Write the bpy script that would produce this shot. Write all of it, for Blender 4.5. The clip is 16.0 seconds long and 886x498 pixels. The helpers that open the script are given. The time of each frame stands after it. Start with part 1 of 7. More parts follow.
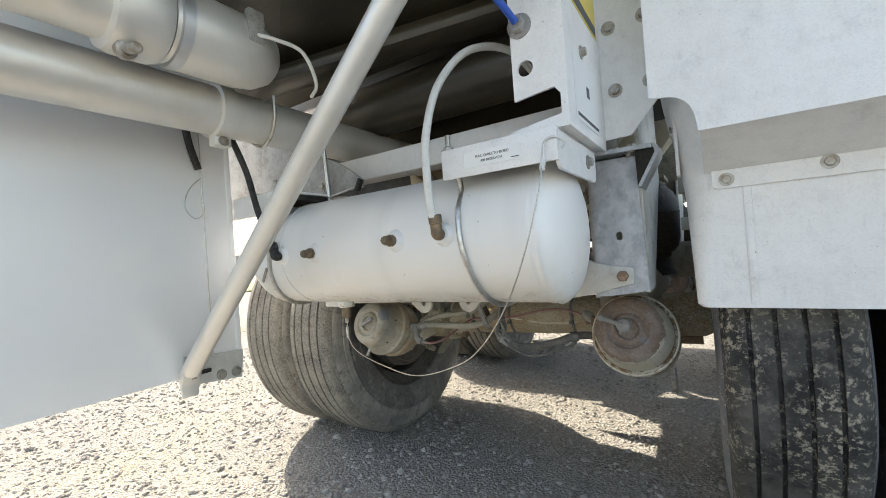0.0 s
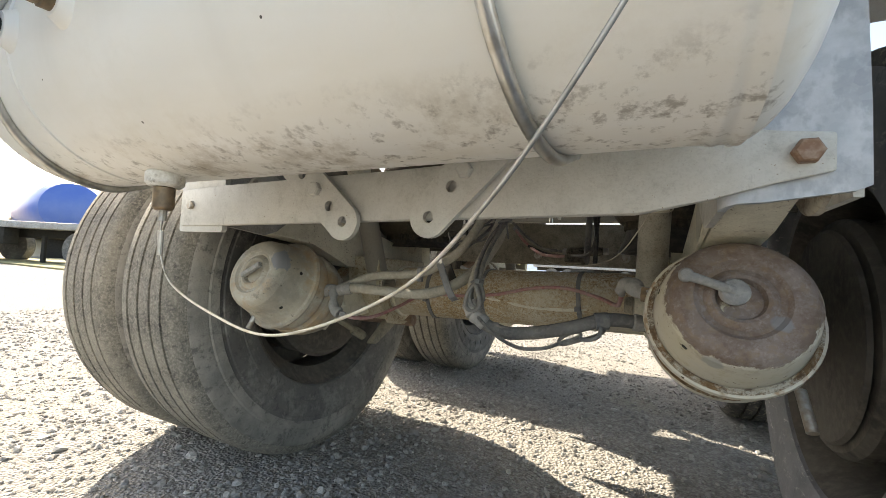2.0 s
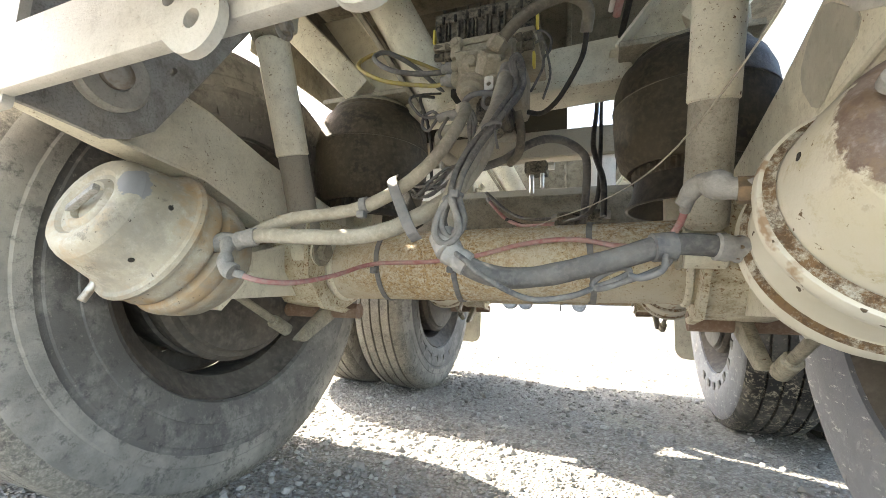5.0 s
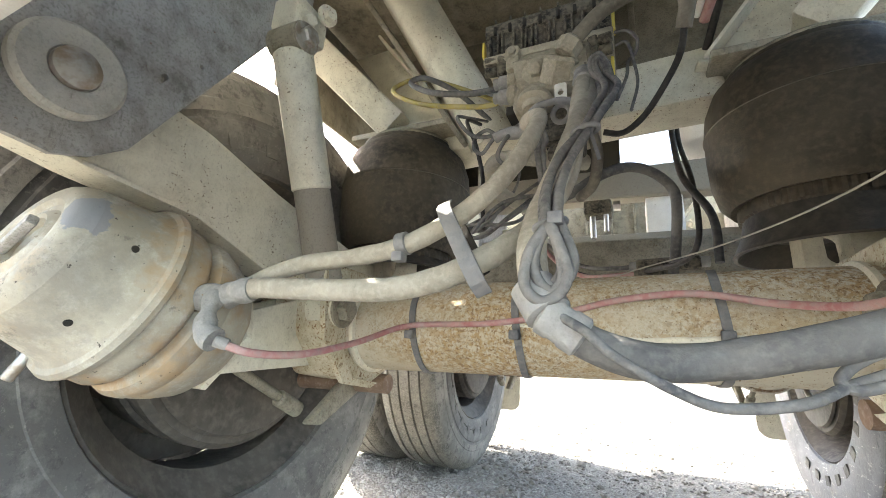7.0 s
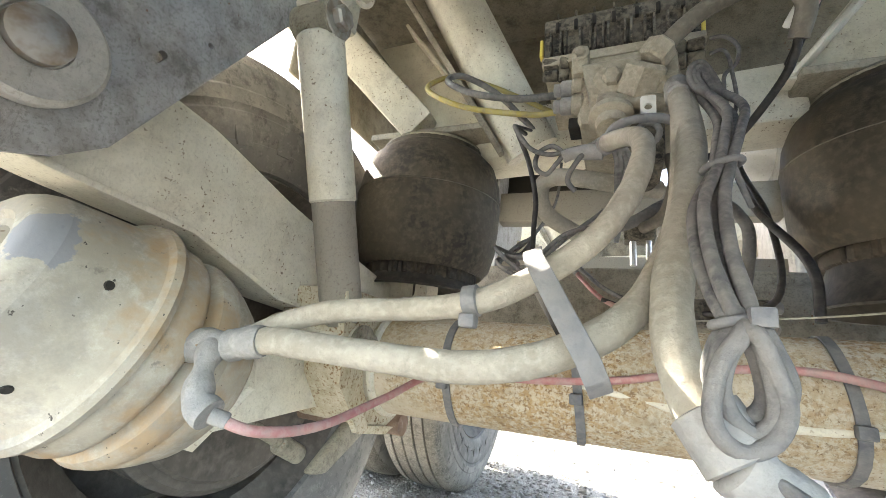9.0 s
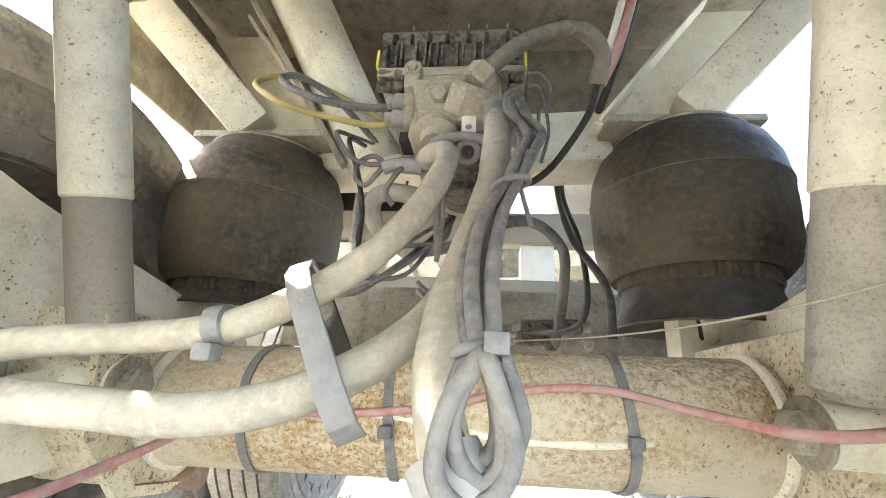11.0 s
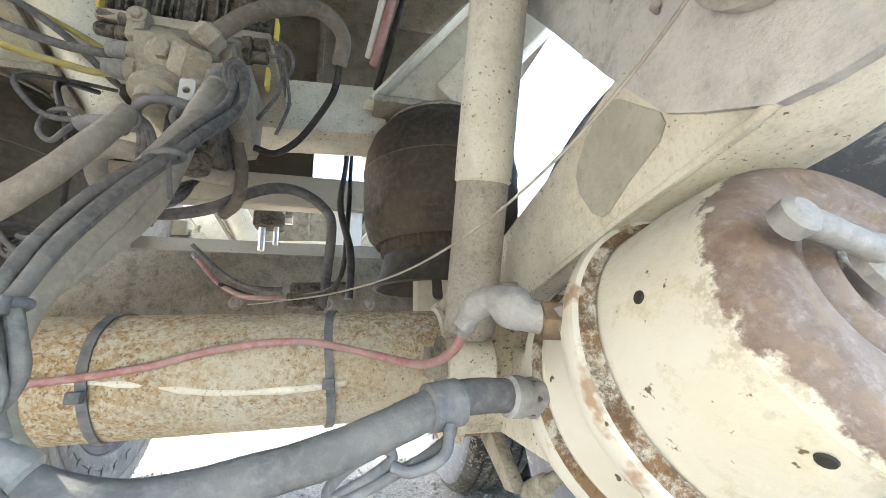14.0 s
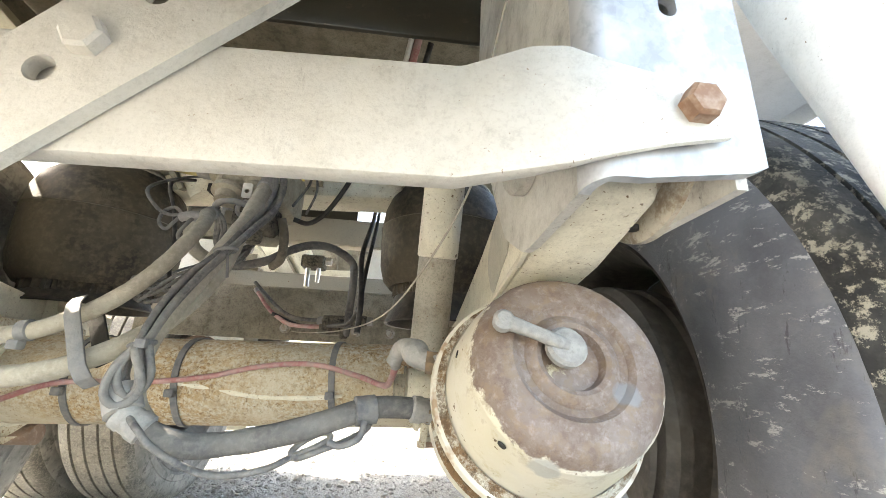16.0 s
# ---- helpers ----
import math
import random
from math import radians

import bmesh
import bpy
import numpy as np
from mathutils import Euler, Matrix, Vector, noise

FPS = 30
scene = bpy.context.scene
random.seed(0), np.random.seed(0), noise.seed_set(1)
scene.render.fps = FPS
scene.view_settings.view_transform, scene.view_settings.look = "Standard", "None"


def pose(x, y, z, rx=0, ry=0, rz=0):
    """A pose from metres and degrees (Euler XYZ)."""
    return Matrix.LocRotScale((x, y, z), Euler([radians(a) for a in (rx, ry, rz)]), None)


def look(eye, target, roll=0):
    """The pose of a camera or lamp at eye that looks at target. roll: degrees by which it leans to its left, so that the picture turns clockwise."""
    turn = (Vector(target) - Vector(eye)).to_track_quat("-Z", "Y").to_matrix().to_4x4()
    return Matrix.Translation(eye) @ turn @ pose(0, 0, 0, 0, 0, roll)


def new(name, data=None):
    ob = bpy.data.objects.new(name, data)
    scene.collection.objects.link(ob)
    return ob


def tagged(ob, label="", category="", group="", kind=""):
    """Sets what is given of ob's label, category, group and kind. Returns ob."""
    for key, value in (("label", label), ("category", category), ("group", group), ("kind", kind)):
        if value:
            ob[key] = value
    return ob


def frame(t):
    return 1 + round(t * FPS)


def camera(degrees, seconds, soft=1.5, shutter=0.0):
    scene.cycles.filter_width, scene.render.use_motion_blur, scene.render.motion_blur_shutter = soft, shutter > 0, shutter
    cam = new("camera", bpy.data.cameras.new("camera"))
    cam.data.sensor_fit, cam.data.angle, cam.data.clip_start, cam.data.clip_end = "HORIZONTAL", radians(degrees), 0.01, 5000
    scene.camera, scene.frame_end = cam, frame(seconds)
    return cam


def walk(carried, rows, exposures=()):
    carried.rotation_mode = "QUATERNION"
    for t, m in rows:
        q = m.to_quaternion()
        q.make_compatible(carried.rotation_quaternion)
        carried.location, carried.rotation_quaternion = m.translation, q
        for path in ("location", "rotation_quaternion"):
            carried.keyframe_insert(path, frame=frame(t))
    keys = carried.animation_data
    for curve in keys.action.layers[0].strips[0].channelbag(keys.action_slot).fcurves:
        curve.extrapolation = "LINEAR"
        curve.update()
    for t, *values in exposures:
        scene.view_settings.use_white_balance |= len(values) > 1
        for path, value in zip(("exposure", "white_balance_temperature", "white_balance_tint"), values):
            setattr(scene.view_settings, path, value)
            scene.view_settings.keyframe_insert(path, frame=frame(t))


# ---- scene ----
cam = camera(94.2, 16.0, soft=0.7)
PATH = [
    (0, (0.635, 0.0, 0.777), (-0.457, 1.675, 0.795), -4.2),
    (0.5, (0.553, 0.141, 0.774), (-0.525, 1.825, 0.761), -2.3),
    (1, (0.439, 0.25, 0.752), (-0.617, 1.948, 0.748), -0.5),
    (1.5, (0.381, 0.397, 0.692), (-0.614, 2.132, 0.726), 1.7),
    (2, (0.346, 0.479, 0.574), (-0.558, 2.261, 0.664), 3.2),
    (2.5, (0.325, 0.492, 0.508), (-0.445, 2.33, 0.67), 3.6),
    (3, (0.302, 0.499, 0.525), (-0.319, 2.396, 0.646), 3.7),
    (3.5, (0.274, 0.601, 0.478), (-0.441, 2.46, 0.663), 4.6),
    (4, (0.234, 0.681, 0.432), (-0.551, 2.512, 0.609), 4.1),
    (4.2, (0.232, 0.703, 0.435), (-0.548, 2.536, 0.616), 3.7),
    (6.3, (0.146, 0.874, 0.429), (-0.508, 2.716, 0.851), 2.6),
    (6.5, (0.135, 0.898, 0.439), (-0.534, 2.73, 0.884), 2.8),
    (7, (0.104, 0.921, 0.458), (-0.722, 2.674, 0.955), 3.3),
    (7.5, (0.042, 0.917, 0.49), (-0.957, 2.586, 0.954), 3.5),
    (8, (0.014, 0.942, 0.503), (-1.043, 2.59, 0.91), 4.8),
    (8.5, (-0.008, 0.959, 0.507), (-0.957, 2.655, 0.981), 5.0),
    (8.7, (-0.004, 0.964, 0.518), (-0.892, 2.693, 0.989), 5.7),
    (10.8, (0.042, 1.028, 0.532), (-0.224, 2.904, 1.172), 3.7),
    (11, (0.055, 1.032, 0.536), (-0.165, 2.917, 1.166), 3.6),
    (11.5, (0.082, 1.04, 0.538), (-0.019, 2.946, 1.136), 3.0),
    (12, (0.102, 1.034, 0.536), (0.104, 2.945, 1.128), 2.7),
    (12.5, (0.126, 1.019, 0.535), (0.257, 2.93, 1.11), 2.1),
    (13, (0.159, 1.009, 0.532), (0.408, 2.912, 1.091), 1.5),
    (13.5, (0.184, 0.989, 0.529), (0.544, 2.882, 1.066), 0.4),
    (14, (0.208, 0.97, 0.531), (0.674, 2.856, 1.008), -0.6),
    (14.5, (0.241, 0.931, 0.537), (0.693, 2.82, 1.018), -0.4),
    (15, (0.267, 0.872, 0.538), (0.623, 2.773, 1.049), 0.3),
    (15.5, (0.29, 0.81, 0.525), (0.556, 2.709, 1.096), 1.8),
    (16, (0.306, 0.764, 0.54), (0.471, 2.673, 1.113), 2.9),
]
EXPOSURES = [(0, 1.97, 7600, 10), (1.0, 1.97, 7600, 10), (1.6, 2.0, 7800, 10), (2.5, 2.45, 7700, 10), (4.2, 3.3, 7600, 10), (6.5, 3.82, 7300, 10), (8.5, 4.05, 7100, 10), (11, 4.58, 7300, 10), (13, 4.35, 6800, 10), (14, 4.27, 6850, 10), (15.2, 4.3, 7150, 10), (16, 4.05, 7600, 10)]
walk(cam, [(t, look(eye, target, roll)) for t, eye, target, roll in PATH], EXPOSURES)

# ---- light ----
SUN_DIR = Vector((-1.0, 0.36, 1.0)).normalized()
world = bpy.data.worlds.new("sky")
scene.world = world
world.use_nodes = True
wn = world.node_tree
sky = wn.nodes.new("ShaderNodeTexSky")
sky.sky_type = 'NISHITA'
sky.sun_disc = False
sky.sun_elevation = math.asin(SUN_DIR.z)
sky.sun_rotation = math.atan2(SUN_DIR.x, SUN_DIR.y)
sky.dust_density = 2.0
wn.nodes["Background"].inputs["Strength"].default_value = 0.125
wn.links.new(sky.outputs["Color"], wn.nodes["Background"].inputs["Color"])
sun = new("sun", bpy.data.lights.new("sun", "SUN"))
sun.data.energy, sun.data.angle, sun.data.color = 3.5, radians(0.6), (1.0, 0.96, 0.90)
sun.matrix_world = look((-10, 3.6, 10), (0, 0, 0))

# ---- materials ----


class Mat:
    """A small builder for procedural surfaces in the things' own metres."""

    def __init__(self, name, rough=0.6, metal=0.0, spec=0.4):
        self.m = bpy.data.materials.new(name)
        self.m.use_nodes = True
        self.t = self.m.node_tree
        self.b = self.t.nodes["Principled BSDF"]
        self.b.inputs["Roughness"].default_value = rough
        self.b.inputs["Metallic"].default_value = metal
        self.b.inputs["Specular IOR Level"].default_value = spec
        self.co = self.t.nodes.new("ShaderNodeTexCoord").outputs["Object"]
        self.c = None

    def link(self, a, b):
        self.t.links.new(a, b)

    def noise(self, scale, detail=4.0, rough=0.6, stretch=None):
        n = self.t.nodes.new("ShaderNodeTexNoise")
        n.inputs["Scale"].default_value, n.inputs["Detail"].default_value, n.inputs["Roughness"].default_value = scale, detail, rough
        co = self.co
        if stretch:
            mp = self.t.nodes.new("ShaderNodeMapping")
            mp.inputs["Scale"].default_value = stretch
            self.link(co, mp.inputs["Vector"])
            co = mp.outputs["Vector"]
        self.link(co, n.inputs["Vector"])
        return n.outputs["Fac"]

    def cells(self, scale, feature='F1', output="Distance"):
        n = self.t.nodes.new("ShaderNodeTexVoronoi")
        n.feature = feature
        n.inputs["Scale"].default_value = scale
        self.link(self.co, n.inputs["Vector"])
        return n.outputs[output]

    def ramp(self, fac, lo, hi, flip=False):
        n = self.t.nodes.new("ShaderNodeMapRange")
        n.inputs["From Min"].default_value, n.inputs["From Max"].default_value = lo, hi
        n.inputs["To Min"].default_value, n.inputs["To Max"].default_value = (1, 0) if flip else (0, 1)
        self.link(fac, n.inputs["Value"])
        return n.outputs["Result"]

    def times(self, a, b):
        n = self.t.nodes.new("ShaderNodeMath")
        n.operation = 'MULTIPLY'
        self.link(a, n.inputs[0])
        if isinstance(b, (int, float)):
            n.inputs[1].default_value = b
        else:
            self.link(b, n.inputs[1])
        return n.outputs[0]

    def mix(self, fac, col):
        """Lay a colour over what there is so far."""
        n = self.t.nodes.new("ShaderNodeMix")
        n.data_type = 'RGBA'
        if isinstance(self.c, tuple):
            n.inputs["A"].default_value = (*self.c, 1)
        else:
            self.link(self.c, n.inputs["A"])
        n.inputs["B"].default_value = (*col, 1)
        self.link(fac, n.inputs["Factor"])
        self.c = n.outputs["Result"]
        return self

    def bump(self, fac, dist, strength=1.0):
        n = self.t.nodes.new("ShaderNodeBump")
        n.inputs["Distance"].default_value, n.inputs["Strength"].default_value = dist, strength
        self.link(fac, n.inputs["Height"])
        if self.b.inputs["Normal"].is_linked:
            self.link(self.b.inputs["Normal"].links[0].from_socket, n.inputs["Normal"])
        self.link(n.outputs["Normal"], self.b.inputs["Normal"])
        return self

    def rough(self, fac, lo, hi):
        n = self.t.nodes.new("ShaderNodeMapRange")
        n.inputs["To Min"].default_value, n.inputs["To Max"].default_value = lo, hi
        self.link(fac, n.inputs["Value"])
        self.link(n.outputs["Result"], self.b.inputs["Roughness"])
        return self

    def axis(self, which):
        n = self.t.nodes.new("ShaderNodeSeparateXYZ")
        self.link(self.co, n.inputs["Vector"])
        return n.outputs[which]

    def done(self):
        if isinstance(self.c, tuple):
            self.b.inputs["Base Color"].default_value = (*self.c, 1)
        else:
            self.link(self.c, self.b.inputs["Base Color"])
        return self.m


def painted(name, base, dirt, rust=(0.16, 0.08, 0.035), dirty=0.5, chips=0.0, rough=0.5, chip_scale=70.0, grain=0.4):
    k = Mat(name, rough)
    k.c = base
    k.mix(k.times(k.ramp(k.noise(3.5, 6, 0.62), 0.35, 0.75), dirty), dirt)
    k.mix(k.times(k.ramp(k.noise(28, 6, 0.75), 0.46, 0.64), dirty * 0.6), tuple(v * 0.75 for v in dirt))
    # irregular rust specks in patches, small and large
    patchy = k.ramp(k.noise(7, 4, 0.6), 0.42 - 0.06 * chips, 0.58)
    k.mix(k.times(k.ramp(k.noise(chip_scale * 2.0, 3, 0.55), 0.665 - 0.045 * chips, 0.695 - 0.045 * chips), patchy), rust)
    k.mix(k.times(k.ramp(k.noise(chip_scale * 0.75, 4, 0.6), 0.70 - 0.04 * chips, 0.72 - 0.04 * chips), patchy), tuple(v * 0.7 for v in rust))
    k.mix(k.times(k.ramp(k.noise(4.5, 7, 0.75), 0.54, 0.70), dirty * 0.55), tuple(v * 0.55 for v in dirt))
    k.mix(k.times(k.ramp(k.noise(300, 4, 0.75), 0.50, 0.64), 0.08 + grain), tuple(v * 0.5 for v in dirt))
    k.mix(k.times(k.ramp(k.noise(14, 7, 0.8), 0.57, 0.70), dirty * 0.8), tuple(v * 0.50 for v in dirt))
    k.mix(k.times(k.ramp(k.noise(60, 5, 0.8, (1, 1, 0.3)), 0.60, 0.68), dirty * 0.6), tuple(v * 0.45 for v in dirt))
    k.rough(k.noise(20, 3), rough - 0.12, rough + 0.2)
    k.bump(k.noise(220, 4, 0.7), 0.0009, 0.7)
    return k.done()


def rubbery(name, base, dust, amount=0.5, rough=0.8, scale=14.0, fine=120.0):
    k = Mat(name, rough, spec=0.3)
    k.c = base
    k.mix(k.times(k.ramp(k.noise(scale, 5, 0.65), 0.35, 0.7), amount), dust)
    k.mix(k.times(k.ramp(k.noise(fine, 3), 0.45, 0.70), amount * 0.7), dust)
    k.mix(k.times(k.ramp(k.noise(scale * 2.0, 6, 0.72), 0.52, 0.68), amount * 0.6), tuple(v * 0.36 for v in dust))
    k.mix(k.times(k.ramp(k.noise(fine * 2.2, 4, 0.75), 0.58, 0.68), amount * 0.3), tuple(v * 0.40 for v in dust))
    k.bump(k.noise(fine, 5, 0.7), 0.0015, 0.8)
    return k.done()


WHITE = (0.83, 0.82, 0.80)

m_white = painted("white_paint", WHITE, (0.66, 0.65, 0.61), dirty=0.22, chips=-0.85, rough=0.35, chip_scale=110, grain=0.06)
m_cream = painted("dusty_cream_paint", (0.688, 0.660, 0.544), (0.521, 0.474, 0.363), rust=(0.140, 0.088, 0.047), dirty=0.5, chips=0.5, rough=0.6, chip_scale=120, grain=0.14)
m_frame = painted("dusty_frame_paint", (0.361, 0.332, 0.262), (0.172, 0.152, 0.111), dirty=0.95, chips=0.1, rough=0.65, chip_scale=110)
m_bar = painted("dusty_grey_bar_paint", (0.555, 0.545, 0.505), (0.43, 0.41, 0.35), dirty=0.42, chips=-0.8, rough=0.5, chip_scale=140, grain=0.10)
m_washer = painted("pale_washer_paint", (0.508, 0.492, 0.439), (0.344, 0.328, 0.283), dirty=0.8, chips=-0.3, rough=0.55, chip_scale=120, grain=0.2)
m_plate = painted("scuffed_grey_plate", (0.410, 0.410, 0.402), (0.221, 0.205, 0.176), dirty=0.85, chips=-0.7, rough=0.5, chip_scale=120)
m_seat = painted("rust_speckled_paint", (0.60, 0.565, 0.455), (0.40, 0.315, 0.175), rust=(0.20, 0.105, 0.04), dirty=0.85, chips=1.7, rough=0.7, chip_scale=110, grain=0.2)
# Lighter copy of the scuffed plate, with light from the right in its colour.
m_plate_lit = painted("lit_scuffed_plate", (0.64, 0.63, 0.585), (0.40, 0.39, 0.355), rust=(0.12, 0.10, 0.08), dirty=0.75, chips=-0.5, rough=0.5, chip_scale=110, grain=0.12)

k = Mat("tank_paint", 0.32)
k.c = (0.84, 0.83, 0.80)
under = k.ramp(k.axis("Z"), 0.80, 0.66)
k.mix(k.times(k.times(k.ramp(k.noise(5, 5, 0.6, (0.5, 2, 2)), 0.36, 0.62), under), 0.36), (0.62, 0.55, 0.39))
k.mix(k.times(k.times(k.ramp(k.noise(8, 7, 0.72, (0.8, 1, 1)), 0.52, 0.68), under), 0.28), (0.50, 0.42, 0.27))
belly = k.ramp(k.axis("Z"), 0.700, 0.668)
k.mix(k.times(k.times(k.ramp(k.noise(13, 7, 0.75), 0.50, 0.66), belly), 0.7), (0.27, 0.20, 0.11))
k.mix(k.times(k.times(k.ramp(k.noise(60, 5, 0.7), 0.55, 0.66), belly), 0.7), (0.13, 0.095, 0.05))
k.mix(k.ramp(k.cells(22), 0.036, 0.028), (0.08, 0.07, 0.055))
k.mix(k.times(k.ramp(k.noise(9, 3, 0.5, (1.5, 0.2, 0.2)), 0.55, 0.8), 0.25), (0.55, 0.54, 0.5))
k.rough(k.noise(12, 3), 0.2, 0.5)
k.bump(k.noise(220, 2), 0.0003, 0.4)
m_tank = k.done()

k = Mat("rusty_axle", 0.8)
k.c = (0.517, 0.480, 0.385)
k.mix(k.times(k.ramp(k.noise(6, 6, 0.7, (0.6, 1, 1)), 0.38, 0.62), 0.6), (0.426, 0.336, 0.201))
bare = k.ramp(k.noise(5.0, 6, 0.7, (0.6, 1, 1)), 0.40, 0.58)
k.mix(k.times(k.ramp(k.noise(130, 5, 0.75), 0.45, 0.54), k.times(bare, 0.85)), (0.353, 0.230, 0.102))
k.mix(k.times(k.ramp(k.noise(210, 4, 0.75), 0.52, 0.59), k.times(bare, 0.85)), (0.197, 0.115, 0.049))
k.mix(k.times(k.ramp(k.noise(300, 3, 0.6), 0.63, 0.67), k.ramp(k.noise(9, 3), 0.35, 0.55)), (0.164, 0.102, 0.049))
k.mix(k.times(k.ramp(k.noise(90, 4, 0.7), 0.54, 0.66), 0.5), (0.541, 0.492, 0.385))
k.mix(k.times(k.ramp(k.noise(13, 5, 0.75), 0.58, 0.70), 0.45), (0.246, 0.180, 0.107))
k.bump(k.noise(170, 5, 0.75), 0.0018, 1.0)
m_axle = k.done()

# Near-black brown that stands for shade as well as dirt under the hopper.
k = Mat("shaded_dirty_underside", 0.32, spec=0.5)
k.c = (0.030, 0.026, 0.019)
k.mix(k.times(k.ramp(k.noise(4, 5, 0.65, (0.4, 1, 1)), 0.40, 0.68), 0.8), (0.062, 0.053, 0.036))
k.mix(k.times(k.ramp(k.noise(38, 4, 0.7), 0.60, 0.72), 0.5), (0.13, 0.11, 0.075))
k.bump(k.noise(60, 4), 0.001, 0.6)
m_shaded_grime = k.done()

k = Mat("rust", 0.85)
k.c = (0.19, 0.125, 0.088)
k.mix(k.times(k.ramp(k.noise(16, 6, 0.7), 0.40, 0.65), 0.8), (0.25, 0.18, 0.135))
k.mix(k.times(k.ramp(k.noise(120, 4, 0.7), 0.5, 0.7), 0.45), (0.42, 0.35, 0.29))
k.mix(k.times(k.ramp(k.noise(9, 4), 0.55, 0.70), 0.5), (0.17, 0.105, 0.07))
k.bump(k.noise(150, 4), 0.001, 0.8)
m_rust = k.done()

k = Mat("chamber_paint", 0.6)
k.c = (0.590, 0.562, 0.476)
k.mix(k.times(k.ramp(k.noise(7, 5, 0.65), 0.42, 0.7), 0.6), (0.459, 0.410, 0.287))
k.mix(k.times(k.ramp(k.noise(26, 4), 0.58, 0.66), 0.8), (0.271, 0.156, 0.074))
k.mix(k.ramp(k.noise(90, 2), 0.70, 0.73), (0.082, 0.057, 0.033))
k.bump(k.noise(150, 3), 0.0006, 0.6)
m_chamber = k.done()

k = Mat("rusty_clamp_band", 0.7)
k.c = (0.508, 0.480, 0.402)
k.mix(k.times(k.ramp(k.noise(18, 7, 0.8), 0.45, 0.56), 0.7), (0.193, 0.123, 0.074))
k.mix(k.times(k.ramp(k.noise(90, 4, 0.7), 0.50, 0.66), 0.5), (0.312, 0.254, 0.197))
k.bump(k.noise(150, 4), 0.0008, 0.7)
m_ring = k.done()

k = Mat("rust_seam", 0.9)
k.c = (0.50, 0.47, 0.39)
k.mix(k.ramp(k.noise(30, 7, 0.8), 0.43, 0.54), (0.190, 0.118, 0.060))
k.mix(k.times(k.ramp(k.noise(90, 6, 0.8), 0.48, 0.58), 0.8), (0.095, 0.058, 0.032))
k.bump(k.noise(150, 5, 0.8), 0.003, 1.0)
m_rustseam = k.done()

k = Mat("dusty_chamber_paint", 0.75)
k.c = (0.394, 0.365, 0.295)
k.mix(k.times(k.ramp(k.noise(9, 7, 0.75), 0.38, 0.60), 0.85), (0.283, 0.254, 0.201))
k.mix(k.times(k.ramp(k.noise(22, 7, 0.8), 0.50, 0.60), 0.5), (0.492, 0.467, 0.410))
k.mix(k.times(k.ramp(k.noise(6, 6, 0.72), 0.50, 0.62), 0.8), (0.350, 0.235, 0.125))
k.mix(k.times(k.ramp(k.noise(70, 5, 0.75), 0.55, 0.70), 0.55), (0.295, 0.262, 0.205))
k.mix(k.times(k.ramp(k.cells(50), 0.085, 0.05), k.ramp(k.noise(9, 2), 0.50, 0.56)), (0.164, 0.123, 0.082))
k.mix(k.times(k.ramp(k.noise(6.5, 7, 0.75), 0.50, 0.60), 0.65), (0.235, 0.222, 0.195))
k.mix(k.times(k.ramp(k.noise(16, 7, 0.8), 0.60, 0.66), 0.7), (0.165, 0.150, 0.125))
k.mix(k.ramp(k.noise(120, 3, 0.6), 0.69, 0.72), (0.05, 0.042, 0.034))
sx = k.t.nodes.new("ShaderNodeVectorMath")
sx.operation = 'DISTANCE'
sx.inputs[1].default_value = (-0.362, 1.114, 0.573)
k.link(k.co, sx.inputs[0])
rag = k.t.nodes.new("ShaderNodeMath")
rag.operation = 'MULTIPLY_ADD'
k.link(k.noise(42, 5, 0.6), rag.inputs[0])
rag.inputs[1].default_value = 0.055
k.link(sx.outputs["Value"], rag.inputs[2])
k.mix(k.times(k.ramp(rag.outputs[0], 0.0525, 0.0505), 0.9), (0.213, 0.221, 0.242))
k.bump(k.noise(150, 3), 0.0006, 0.6)
m_chamber_dusty = k.done()

k = Mat("tread_rubber", 0.85, spec=0.25)
k.c = (0.080, 0.077, 0.070)
k.mix(k.times(k.ramp(k.noise(9, 7, 0.75), 0.34, 0.62), 0.85), (0.235, 0.220, 0.188))
k.mix(k.times(k.ramp(k.noise(170, 5, 0.75), 0.46, 0.62), 0.6), (0.33, 0.31, 0.26))
k.mix(k.times(k.ramp(k.noise(60, 6, 0.8), 0.54, 0.64), 0.65), (0.055, 0.052, 0.047))
k.bump(k.noise(110, 5, 0.75), 0.0025, 0.9)
m_tread = k.done()

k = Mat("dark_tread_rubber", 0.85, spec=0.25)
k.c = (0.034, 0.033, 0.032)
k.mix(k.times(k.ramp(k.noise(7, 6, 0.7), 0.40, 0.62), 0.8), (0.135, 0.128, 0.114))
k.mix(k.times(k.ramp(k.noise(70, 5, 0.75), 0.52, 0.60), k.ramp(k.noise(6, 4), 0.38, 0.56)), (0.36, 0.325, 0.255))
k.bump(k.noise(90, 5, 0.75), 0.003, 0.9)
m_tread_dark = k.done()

k = Mat("pale_shoulder_rubber", 0.85, spec=0.25)
k.c = (0.15, 0.145, 0.132)
k.mix(k.times(k.ramp(k.noise(8, 6, 0.7), 0.36, 0.6), 0.85), (0.29, 0.275, 0.245))
k.mix(k.times(k.ramp(k.noise(34, 6, 0.78), 0.52, 0.62), 0.7), (0.075, 0.072, 0.068))
k.bump(k.noise(90, 5, 0.75), 0.0015, 0.8)
m_shoulder = k.done()

